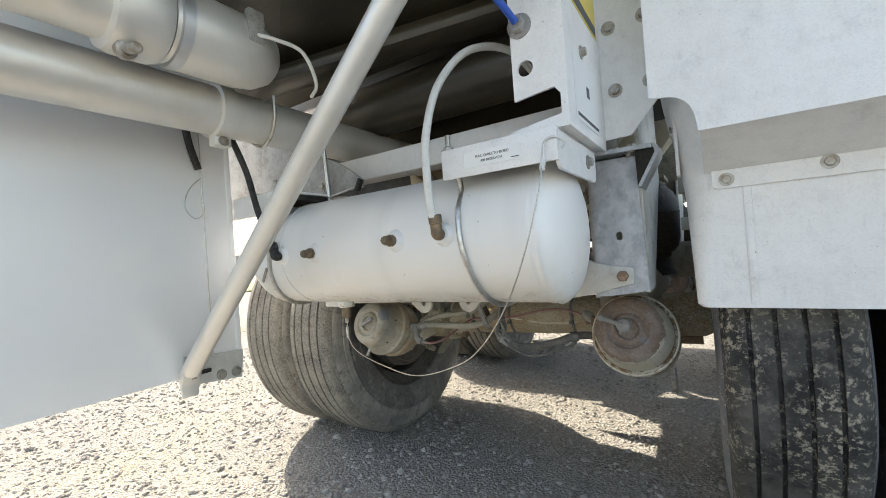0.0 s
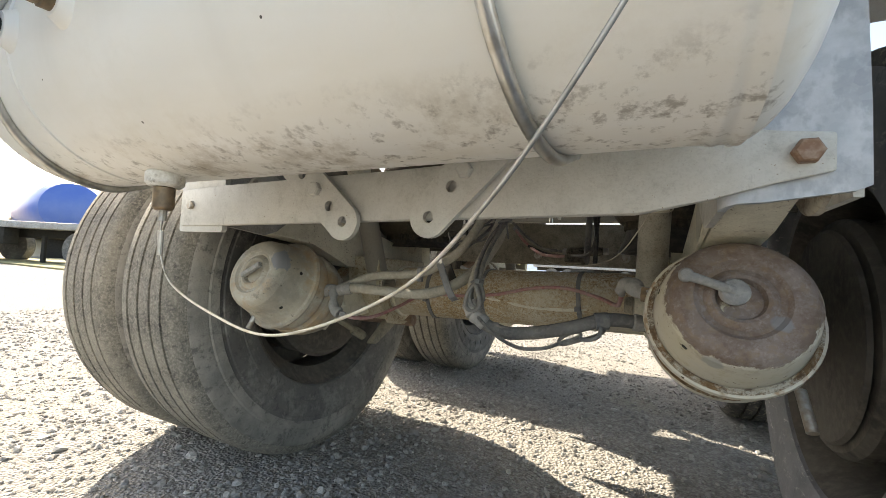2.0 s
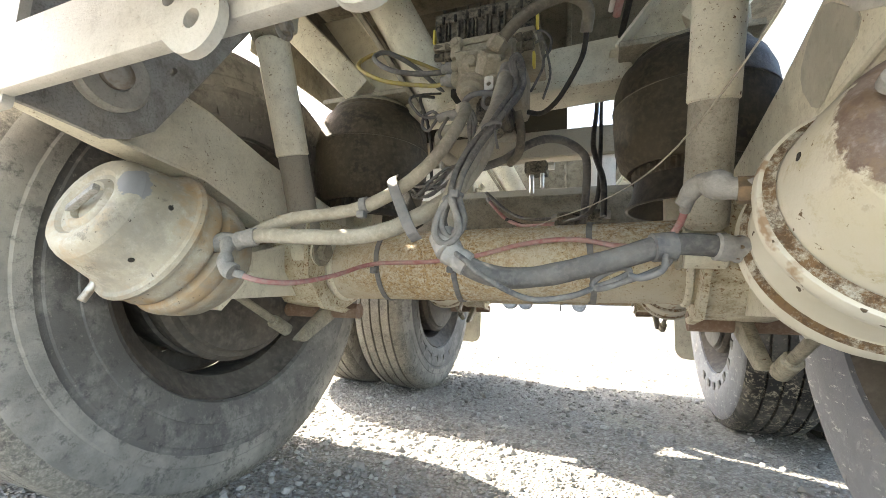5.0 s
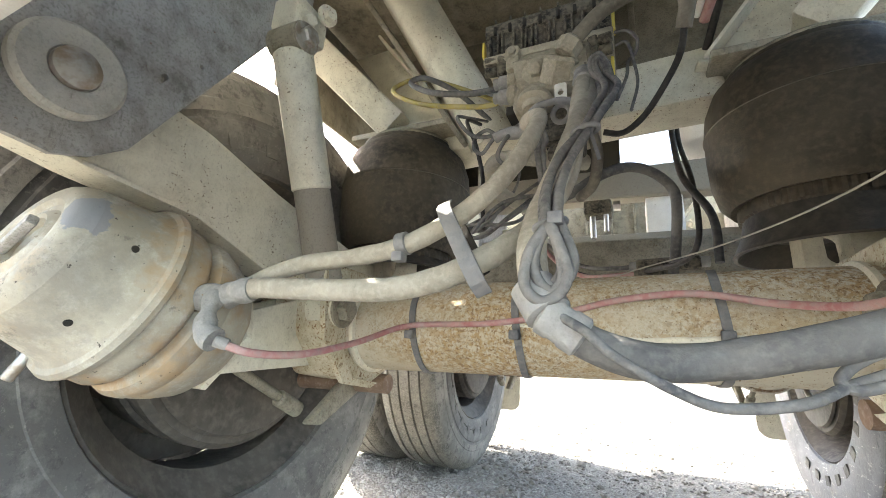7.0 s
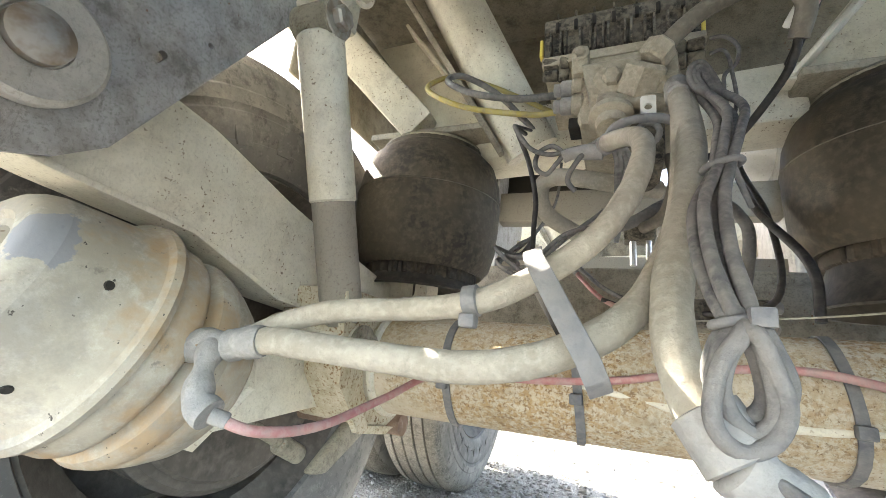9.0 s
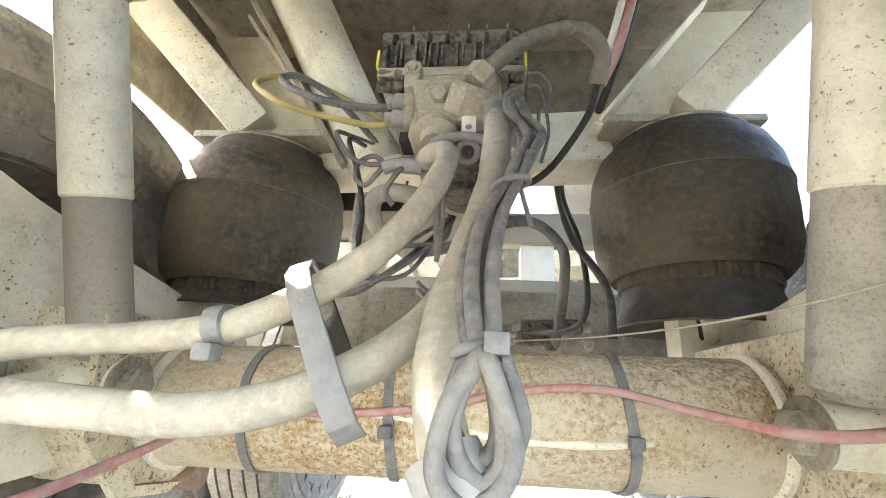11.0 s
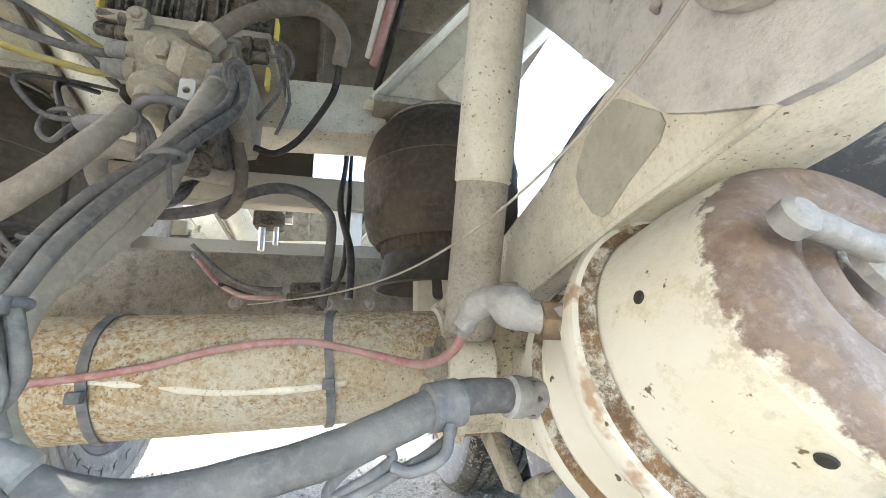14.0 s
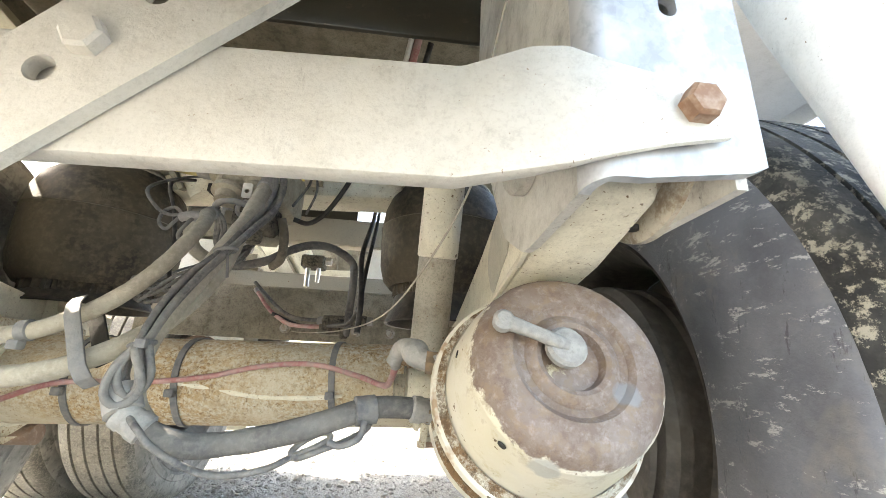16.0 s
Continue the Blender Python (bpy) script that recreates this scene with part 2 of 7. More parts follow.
k = Mat("sidewall_rubber", 0.72, spec=0.3)
k.c = (0.075, 0.073, 0.070)
k.mix(k.times(k.ramp(k.noise(3, 6, 0.65), 0.35, 0.7), 0.75), (0.188, 0.180, 0.165))
k.mix(k.times(k.ramp(k.noise(11, 7, 0.75), 0.50, 0.64), 0.55), (0.281, 0.269, 0.247))
k.mix(k.times(k.ramp(k.noise(40, 6, 0.78), 0.54, 0.66), 0.6), (0.044, 0.043, 0.043))
k.mix(k.times(k.ramp(k.noise(110, 5, 0.8), 0.58, 0.66), 0.4), (0.300, 0.281, 0.250))
k.bump(k.noise(160, 4, 0.7), 0.0008, 0.7)
m_side = k.done()

# Scuffed right-hand sidewalls, base colour lightened for the light on that side.
k = Mat("lit_scuffed_sidewall_rubber", 0.6, spec=0.4)
k.c = (0.137, 0.141, 0.157)
k.mix(k.times(k.ramp(k.noise(3, 6, 0.65), 0.35, 0.65), 0.8), (0.231, 0.232, 0.246))
k.mix(k.times(k.ramp(k.noise(48, 7, 0.8), 0.54, 0.66), 0.5), (0.378, 0.375, 0.375))
k.mix(k.times(k.ramp(k.noise(6, 6, 0.7), 0.46, 0.66), 0.75), (0.070, 0.073, 0.087))
k.mix(k.times(k.ramp(k.noise(70, 6, 0.8, (1, 0.30, 1)), 0.58, 0.63), 0.7), (0.504, 0.490, 0.462))
k.mix(k.times(k.ramp(k.noise(45, 6, 0.8, (1, 1, 0.25)), 0.60, 0.64), 0.6), (0.042, 0.042, 0.050))
k.mix(k.times(k.ramp(k.noise(5, 5, 0.7), 0.58, 0.70), 0.4), (0.336, 0.287, 0.217))
k.bump(k.noise(60, 6, 0.75), 0.0022, 0.8)
m_side_lit_scuffed = k.done()

m_shockbody = painted("dusty_bare_steel", (0.254, 0.234, 0.197), (0.344, 0.316, 0.262), dirty=0.7, chips=0.1, rough=0.65, chip_scale=150)
m_shockdust = painted("dusty_grey_steel", (0.40, 0.38, 0.325), (0.27, 0.245, 0.195), rust=(0.17, 0.10, 0.05), dirty=0.7, chips=0.3, rough=0.7, chip_scale=110)
m_rim = rubbery("dusty_dark_rim", (0.050, 0.045, 0.040), (0.17, 0.15, 0.125), 0.8, 0.7, 8, 60)
m_bag = rubbery("airbag_rubber", (0.028, 0.024, 0.019), (0.150, 0.125, 0.088), 0.7, 0.62, 7, 90)
m_piston = rubbery("black_piston", (0.016, 0.016, 0.016), (0.16, 0.14, 0.11), 0.4, 0.45, 9, 60)
m_hose = rubbery("dust_caked_hose", (0.271, 0.250, 0.205), (0.426, 0.398, 0.332), 0.9, 0.9, 20, 150)
m_hose_brown = rubbery("brown_rubber_hose", (0.10, 0.09, 0.075), (0.25, 0.225, 0.18), 0.7, 0.75, 18, 110)
m_hose_dark = rubbery("grey_dusty_hose", (0.072, 0.072, 0.074), (0.205, 0.197, 0.182), 0.8, 0.9, 20, 150)
m_fit = rubbery("dusty_grey_fitting", (0.205, 0.203, 0.200), (0.37, 0.357, 0.33), 0.85, 0.8, 40, 130)
m_cable = rubbery("dusty_grey_cable", (0.076, 0.077, 0.080), (0.240, 0.230, 0.212), 0.85, 0.8, 30, 150)
m_black = rubbery("black_hose", (0.018, 0.018, 0.018), (0.10, 0.09, 0.08), 0.45, 0.55, 25, 100)
m_tie = rubbery("grey_plastic_tie", (0.10, 0.105, 0.115), (0.27, 0.26, 0.24), 0.6, 0.6, 40, 120)
m_red = rubbery("red_tube", (0.36, 0.15, 0.145), (0.46, 0.34, 0.31), 0.8, 0.6, 30, 120)
m_yellow = rubbery("yellow_tube", (0.42, 0.34, 0.08), (0.42, 0.36, 0.22), 0.7, 0.6, 30, 120)
m_blue = rubbery("blue_tube", (0.02, 0.09, 0.45), (0.05, 0.12, 0.35), 0.3, 0.4)
m_white_hose = rubbery("white_tube", (0.72, 0.72, 0.68), (0.58, 0.56, 0.5), 0.4, 0.4)
m_plastic = rubbery("dusty_black_plastic", (0.020, 0.019, 0.017), (0.25, 0.225, 0.175), 0.85, 0.8, 40, 160)
m_cast = rubbery("dusty_cast_alloy", (0.246, 0.217, 0.164), (0.459, 0.418, 0.328), 0.9, 0.75, 30, 160)
m_clampgrey = rubbery("grey_rubber_strap", (0.15, 0.155, 0.16), (0.28, 0.27, 0.26), 0.6, 0.7, 30, 120)
m_tape = rubbery("dusty_clear_tape", (0.328, 0.312, 0.258), (0.467, 0.443, 0.369), 0.8, 0.4, 25, 60)
m_dark = rubbery("dark_gap", (0.02, 0.019, 0.017), (0.06, 0.055, 0.045), 0.5, 0.9)

k = Mat("galvanised_steel", 0.5, 0.2)
k.c = (0.37, 0.385, 0.40)
k.mix(k.times(k.ramp(k.noise(26, 5, 0.6), 0.42, 0.60), 0.75), (0.52, 0.535, 0.55))
k.mix(k.times(k.ramp(k.noise(48, 4, 0.6, (1, 1, 0.7)), 0.50, 0.62), 0.6), (0.25, 0.265, 0.285))
k.mix(k.times(k.cells(90, output="Color"), 0.2), (0.60, 0.61, 0.62))
k.rough(k.noise(25, 3), 0.35, 0.65)
m_galv = k.done()

k = Mat("brushed_aluminium", 0.38, 0.85)
k.c = (0.72, 0.73, 0.74)
k.mix(k.times(k.ramp(k.noise(2.2, 4), 0.4, 0.7), 0.35), (0.60, 0.60, 0.59))
k.rough(k.noise(6, 4, 0.6, (1, 1, 6)), 0.28, 0.5)
k.bump(k.noise(300, 2, 0.5, (1, 1, 8)), 0.0002, 0.3)
m_alu = k.done()

k = Mat("weathered_aluminium_tube", 0.40, 0.55)
k.c = (0.78, 0.765, 0.72)
k.mix(k.times(k.ramp(k.noise(8, 5), 0.4, 0.7), 0.5), (0.60, 0.565, 0.49))
k.rough(k.noise(30, 3), 0.3, 0.6)
m_tube = k.done()

k = Mat("matte_aluminium_sheet", 0.42, 0.15)
k.c = (0.92, 0.92, 0.91)
k.mix(k.times(k.ramp(k.noise(2.2, 4), 0.4, 0.7), 0.3), (0.78, 0.78, 0.77))
k.rough(k.noise(6, 4, 0.6, (1, 1, 6)), 0.3, 0.5)
m_sheet = k.done()

k = Mat("steel_wire", 0.35, 0.9)
k.c = (0.62, 0.61, 0.58)
k.mix(k.ramp(k.noise(60, 3), 0.45, 0.7), (0.45, 0.42, 0.36))
m_wire = k.done()

k = Mat("plated_bolt", 0.45, 0.6)
k.c = (0.45, 0.43, 0.39)
k.mix(k.times(k.ramp(k.noise(60, 3), 0.42, 0.65), 0.8), (0.26, 0.20, 0.14))
m_bolt = k.done()

k = Mat("rusty_bolt", 0.75, 0.2)
k.c = (0.24, 0.14, 0.09)
k.mix(k.times(k.ramp(k.noise(90, 3), 0.45, 0.65), 0.7), (0.40, 0.31, 0.24))
k.bump(k.noise(200, 3), 0.0006, 0.7)
m_rustbolt = k.done()

k = Mat("bronze_fitting", 0.5, 0.55)
k.c = (0.17, 0.13, 0.09)
k.mix(k.times(k.ramp(k.noise(70, 3), 0.42, 0.65), 0.8), (0.30, 0.21, 0.13))
m_bronze = k.done()

k = Mat("sticker", 0.4)
k.c = (0.80, 0.80, 0.78)
m_sticker = k.done()
k = Mat("sticker_yellow", 0.4)
k.c = (0.75, 0.60, 0.12)
m_sticker_y = k.done()
k = Mat("ink", 0.6)
k.c = (0.09, 0.09, 0.095)
m_ink = k.done()

k = Mat("gravel", 0.95, spec=0.2)
k.c = (0.225, 0.216, 0.195)
k.mix(k.times(k.ramp(k.noise(1.1, 4), 0.4, 0.65), 0.5), (0.289, 0.272, 0.238))
k.mix(k.ramp(k.cells(95, output="Color"), 0.15, 0.9), (0.323, 0.311, 0.286))
k.mix(k.times(k.ramp(k.noise(0.55, 5, 0.6), 0.58, 0.70), 0.4), (0.281, 0.289, 0.145))
k.mix(k.times(k.ramp(k.cells(110), 0.40, 0.75), 0.55), (0.145, 0.136, 0.121))
k.bump(k.cells(110), 0.010, 0.9)
k.bump(k.noise(6, 4), 0.02, 0.6)
m_gravel = k.done()

k = Mat("stones", 0.9, spec=0.25)
k.c = (0.196, 0.187, 0.173)
geo = k.t.nodes.new("ShaderNodeNewGeometry")
k.mix(k.ramp(geo.outputs["Random Per Island"], 0.2, 1.0), (0.383, 0.369, 0.343))
k.mix(k.times(k.ramp(k.noise(150, 3), 0.4, 0.7), 0.3), (0.238, 0.225, 0.206))
k.bump(k.noise(260, 3), 0.001, 0.7)
m_stone = k.done()

k = Mat("dry_grass", 0.9)
k.c = (0.24, 0.22, 0.10)
k.mix(k.ramp(k.noise(2.5, 4), 0.4, 0.7), (0.36, 0.31, 0.18))
m_grass = k.done()
k = Mat("blue_tanker_paint", 0.4)
k.c = (0.06, 0.13, 0.42)
k.mix(k.times(k.ramp(k.noise(1.5, 4), 0.4, 0.7), 0.4), (0.12, 0.2, 0.46))
m_farblue = k.done()
k = Mat("far_tan_soil", 0.9)
k.c = (0.52, 0.42, 0.27)
k.mix(k.ramp(k.noise(0.6, 4), 0.4, 0.7), (0.60, 0.52, 0.38))
m_fartan = k.done()
k = Mat("hill", 0.95)
k.c = (0.20, 0.26, 0.36)
k.mix(k.ramp(k.noise(0.02, 4), 0.4, 0.7), (0.27, 0.32, 0.40))
m_hill = k.done()

k = Mat("worn_chamber_end", 0.7)
k.c = (0.545, 0.515, 0.432)
k.mix(k.times(k.ramp(k.noise(7, 5, 0.65), 0.42, 0.66), 0.65), (0.492, 0.443, 0.295))
k.mix(k.times(k.ramp(k.noise(5, 5, 0.65), 0.54, 0.66), 0.6), (0.377, 0.369, 0.353))
k.mix(k.times(k.ramp(k.noise(48, 5, 0.75), 0.54, 0.68), 0.55), (0.385, 0.328, 0.180))
k.mix(k.ramp(k.noise(95, 3, 0.6), 0.66, 0.71), (0.131, 0.090, 0.049))
along = k.t.nodes.new("ShaderNodeVectorMath")
along.operation = 'DOT_PRODUCT'
along.inputs[1].default_value = (0.0, 0.9397, -0.342)
k.link(k.co, along.inputs[0])
wob = k.t.nodes.new("ShaderNodeMath")
wob.operation = 'MULTIPLY_ADD'
k.link(k.noise(38, 5, 0.65), wob.inputs[0])
wob.inputs[1].default_value = -0.045
k.link(along.outputs["Value"], wob.inputs[2])
end_s = 1.096 * 0.9397 - 0.557 * 0.342
worn = k.ramp(wob.outputs[0], end_s - 0.0065, end_s - 0.0095)
rim_rust = k.ramp(wob.outputs[0], end_s + 0.016, end_s - 0.006)
k.mix(worn, (0.176, 0.131, 0.107))
k.mix(k.times(k.times(k.ramp(k.noise(18, 6, 0.7), 0.4, 0.66), 0.8), worn), (0.246, 0.207, 0.182))
k.mix(k.times(k.times(k.ramp(k.noise(130, 4, 0.7), 0.5, 0.7), 0.45), worn), (0.369, 0.332, 0.303))
k.mix(k.times(k.times(k.ramp(k.noise(26, 7, 0.8), 0.48, 0.58), 0.7), worn), (0.135, 0.089, 0.062))
k.mix(k.times(k.times(k.ramp(k.noise(70, 4, 0.7), 0.52, 0.60), 0.45), rim_rust), (0.221, 0.156, 0.098))
for centre, size, tone in (((0.418, 1.093, 0.478), 0.0125, (0.33, 0.325, 0.30)), ((0.485, 1.089, 0.530), 0.0105, (0.200, 0.202, 0.205))):
    near = k.t.nodes.new("ShaderNodeVectorMath")
    near.operation = 'DISTANCE'
    near.inputs[1].default_value = centre
    k.link(k.co, near.inputs[0])
    ragged = k.t.nodes.new("ShaderNodeMath")
    ragged.operation = 'MULTIPLY_ADD'
    k.link(k.noise(60, 5, 0.6), ragged.inputs[0])
    ragged.inputs[1].default_value = 0.010
    k.link(near.outputs["Value"], ragged.inputs[2])
    k.mix(k.times(k.ramp(ragged.outputs[0], size + 0.006, size + 0.003), 0.85), tone)
k.bump(k.noise(150, 4), 0.0009, 0.7)
m_worn_end = k.done()

# ---- mesh builders ----


def mesh_of(name, bm, smooth=True, angle=35):
    bmesh.ops.recalc_face_normals(bm, faces=bm.faces)
    for f in bm.faces:
        f.smooth = smooth
    if smooth:
        for e in bm.edges:
            if len(e.link_faces) == 2 and e.calc_face_angle(0) > radians(angle):
                e.smooth = False
    me = bpy.data.meshes.new(name)
    bm.to_mesh(me)
    bm.free()
    return me


def thing(name, at, label, category, group="", kind=""):
    ob = new(name)
    ob.empty_display_size = 0.05
    ob.location = at
    return tagged(ob, label, category, group, kind)


def part(name, bm, material, parent=None, label=""):
    ob = new(name, mesh_of(name, bm))
    ob.data.materials.append(material)
    if parent is not None:
        ob.parent = parent
        top, off = parent, Vector((0, 0, 0))
        while top is not None:
            off += Vector(top.location) if top.type == 'EMPTY' else Vector((0, 0, 0))
            top = top.parent
        if parent.type == 'EMPTY':
            ob.matrix_parent_inverse = Matrix.Translation(-off)
    return tagged(ob, label)


def solo(name, bm, material, label, category, group="", kind=""):
    ob = new(name, mesh_of(name, bm))
    ob.data.materials.append(material)
    return tagged(ob, label, category, group, kind)


def frame_of(d):
    d = Vector(d).normalized()
    u = d.orthogonal().normalized()
    if abs(d.z) < 0.9:
        u = d.cross(Vector((0, 0, 1))).normalized()
    return u, d.cross(u).normalized(), d


def box(x0, x1, y0, y1, z0, z1, bevel=0.004, bm=None):
    b = bmesh.new()
    bmesh.ops.create_cube(b, size=1)
    for v in b.verts:
        v.co = Vector(((x0 + x1) / 2 + v.co.x * (x1 - x0), (y0 + y1) / 2 + v.co.y * (y1 - y0), (z0 + z1) / 2 + v.co.z * (z1 - z0)))
    if bevel:
        bevel = min(bevel, 0.45 * min(abs(x1 - x0), abs(y1 - y0), abs(z1 - z0)))
        bmesh.ops.bevel(b, geom=list(b.edges), offset=bevel, segments=2, affect='EDGES', profile=0.5)
    return join(bm, b)


def join(bm, b):
    if bm is None:
        return b
    me = bpy.data.meshes.new("tmp")
    b.to_mesh(me)
    b.free()
    bm.from_mesh(me)
    bpy.data.meshes.remove(me)
    return bm


def lathe(p, d, profile, seg=32, bm=None, closed=True):
    """A solid of revolution: profile rows (s along the axis, r), from p along d."""
    b = bmesh.new()
    u, w, d = frame_of(d)
    p = Vector(p)
    rings = []
    for s, r in profile:
        c = p + d * s
        if r < 1e-5:
            rings.append([b.verts.new(c)])
        else:
            rings.append([b.verts.new(c + (u * math.cos(a) + w * math.sin(a)) * r) for a in (2 * math.pi * i / seg for i in range(seg))])
    for a, c in zip(rings, rings[1:]):
        for i in range(seg):
            j = (i + 1) % seg
            if len(a) == 1 and len(c) == 1:
                continue
            if len(a) == 1:
                b.faces.new((a[0], c[i], c[j]))
            elif len(c) == 1:
                b.faces.new((a[i], a[j], c[0]))
            else:
                b.faces.new((a[i], a[j], c[j], c[i]))
    if closed:
        for ring in (rings[0], rings[-1]):
            if len(ring) > 1:
                b.faces.new(ring)
    return join(bm, b)


def cyl(p, q, r, seg=20, chamfer=0.0, bm=None, r2=None):
    p, q = Vector(p), Vector(q)
    n = (q - p).length
    r2 = r if r2 is None else r2
    c = chamfer
    prof = [(0, r - c), (c, r), (n - c, r2), (n, r2 - c)] if c else [(0, r), (n, r2)]
    return lathe(p, q - p, prof, seg, bm)


def hexbolt(p, d, r=0.012, h=0.009, washer=True, bm=None):
    """A hexagon head on a washer, standing on p along d."""
    d = Vector(d).normalized()
    p = Vector(p)
    b = lathe(p - d * 0.002, d, [(0, r * 1.5), (0.004, r * 1.5)], 18) if washer else None
    return join(bm, lathe(p, d, [(0, r), (h * 0.8, r), (h, r * 0.82)], 6, b))


def spline(pts, steps=8, closed=False):
    pts = [Vector(p) for p in pts]
    n = len(pts)
    out = []
    last = n if closed else n - 1
    for i in range(last):
        if closed:
            a, b, c, d = pts[(i - 1) % n], pts[i], pts[(i + 1) % n], pts[(i + 2) % n]
        else:
            b, c = pts[i], pts[i + 1]
            a = pts[i - 1] if i else b * 2 - c
            d = pts[i + 2] if i + 2 < n else c * 2 - b
        for k in range(steps):
            t = k / steps
            out.append(0.5 * ((2 * b) + (c - a) * t + (2 * a - 5 * b + 4 * c - d) * t * t + (3 * b - a - 3 * c + d) * t ** 3))
    if not closed:
        out.append(pts[-1])
    return out


def tube(pts, r, seg=10, steps=8, closed=False, bm=None, wobble=0.0):
    """A round hose along a smooth line."""
    seg = max(seg, 12)
    line = spline(pts, steps, closed) if steps > 1 else [Vector(p) for p in pts]
    b = bmesh.new()
    n = len(line)
    rings = []
    u = None
    for i, c in enumerate(line):
        d = (line[(i + 1) % n] - line[i - 1]) if closed else (line[min(i + 1, n - 1)] - line[max(i - 1, 0)])
        d.normalize()
        if u is None:
            u = frame_of(d)[0]
        u = (u - d * u.dot(d)).normalized()
        w = d.cross(u)
        rr = r * (1 + wobble * noise.noise(c * 45.0))
        rings.append([b.verts.new(c + (u * math.cos(a) + w * math.sin(a)) * rr) for a in (2 * math.pi * k / seg for k in range(seg))])
    pairs = list(zip(rings, rings[1:])) + ([(rings[-1], rings[0])] if closed else [])
    for a, c in pairs:
        for k in range(seg):
            j = (k + 1) % seg
            b.faces.new((a[k], a[j], c[j], c[k]))
    if not closed:
        b.faces.new(rings[0])
        b.faces.new(rings[-1])
    return join(bm, b)


def plate(outline, axis, at, thick, holes=(), bevel=0.0015, bm=None):
    """A flat plate of that outline, square to the axis, from at to at + thick. For x the outline is (y, z), for y (x, z), for z (x, y). holes: (a, b, r) or (a, b, r, half length, degrees)."""
    put = {"x": lambda a, c: Vector((at, a, c)), "y": lambda a, c: Vector((a, at, c)), "z": lambda a, c: Vector((a, c, at))}[axis]
    step = {"x": Vector((thick, 0, 0)), "y": Vector((0, thick, 0)), "z": Vector((0, 0, thick))}[axis]
    b = bmesh.new()

    def loop(points):
        vs = [b.verts.new(put(*p)) for p in points]
        return [b.edges.new((vs[i], vs[(i + 1) % len(vs)])) for i in range(len(vs))]
    edges = loop(outline)
    for h in holes:
        ha, hb, r = h[:3]
        half, turn = (h[3], radians(h[4])) if len(h) > 3 else (0.0, 0.0)
        pts = []
        for i in range(16):
            g = 2 * math.pi * i / 16
            a, c = r * math.cos(g) + (half if math.cos(g) > 0 else -half), r * math.sin(g)
            pts.append((ha + a * math.cos(turn) - c * math.sin(turn), hb + a * math.sin(turn) + c * math.cos(turn)))
        edges += loop(pts)
    bmesh.ops.triangle_fill(b, edges=edges, use_beauty=True)
    res = bmesh.ops.extrude_face_region(b, geom=list(b.faces))
    bmesh.ops.translate(b, vec=step, verts=[v for v in res["geom"] if isinstance(v, bmesh.types.BMVert)])
    return join(bm, b)


def rounded(x0, x1, z0, z1, r, n=5):
    out = []
    for cx, cz, a0 in ((x1 - r, z1 - r, 0), (x0 + r, z1 - r, 90), (x0 + r, z0 + r, 180), (x1 - r, z0 + r, 270)):
        out += [(cx + r * math.cos(radians(a0 + 90 * i / n)), cz + r * math.sin(radians(a0 + 90 * i / n))) for i in range(n + 1)]
    return out


def loft(sections, bm=None, bevel=0.0):
    """Quads between closed outlines of equal length, capped."""
    b = bmesh.new()
    rings = [[b.verts.new(p) for p in s] for s in sections]
    for a, c in zip(rings, rings[1:]):
        for i in range(len(a)):
            j = (i + 1) % len(a)
            b.faces.new((a[i], a[j], c[j], c[i]))
    b.faces.new(rings[0])
    b.faces.new(rings[-1])
    if bevel:
        bmesh.ops.bevel(b, geom=list(b.edges), offset=bevel, segments=2, affect='EDGES', profile=0.5)
    return join(bm, b)


def beam(p, q, w, h, up=(0, 0, 1), bevel=0.006, bm=None):
    """A straight bar of w by h from p to q."""
    p, q = Vector(p), Vector(q)
    d = (q - p).normalized()
    s = d.cross(Vector(up)).normalized()
    u = s.cross(d).normalized()
    ends = [[c + s * a * w / 2 + u * e * h / 2 for a, e in ((-1, -1), (1, -1), (1, 1), (-1, 1))] for c in (p, q)]
    return loft(ends, bm, bevel)


def lettering(text, size, m, material, parent, name="lettering"):
    cu = bpy.data.curves.new(name, 'FONT')
    cu.body, cu.size, cu.align_x, cu.align_y = text, size, 'CENTER', 'CENTER'
    cu.extrude = 0.0002
    tmp = bpy.data.objects.new("tmp", cu)
    me = bpy.data.meshes.new_from_object(tmp)
    bpy.data.objects.remove(tmp)
    me.transform(m)
    me.materials.append(material)
    ob = new(name, me)
    ob.parent = parent
    if parent.type == 'EMPTY':
        ob.matrix_parent_inverse = Matrix.Translation(-Vector(parent.location))
    return ob


# ---- ground ----
WHEEL_Y, WHEEL_Z = 1.50, 0.49
AXLE_Y, AXLE_Z, AXLE_R, AXLE_TILT = 1.550, 0.506, 0.0705, 0.026
SPREAD = 1.26

ground_bm = bmesh.new()
xs = [-3000, -400, -60, -20, -8, -4] + [-2.5 + 0.1 * i for i in range(51)] + [4, 8, 20, 60, 400, 3000]
ys = [-3000, -400, -60, -15, -4, -1.5] + [-0.5 + 0.1 * i for i in range(56)] + [6, 8, 14, 24, 60, 400, 3000]
grid = [[ground_bm.verts.new((x, y, 0.012 * noise.noise(Vector((x * 1.3, y * 1.3, 0))) if max(abs(x), abs(y)) < 6 else 0.0)) for y in ys] for x in xs]
for i in range(len(xs) - 1):
    for j in range(len(ys) - 1):
        ground_bm.faces.new((grid[i][j], grid[i + 1][j], grid[i + 1][j + 1], grid[i][j + 1]))
solo("ground", ground_bm, m_gravel, "pale crushed gravel yard, dry and dusty", "ground", kind="structure")


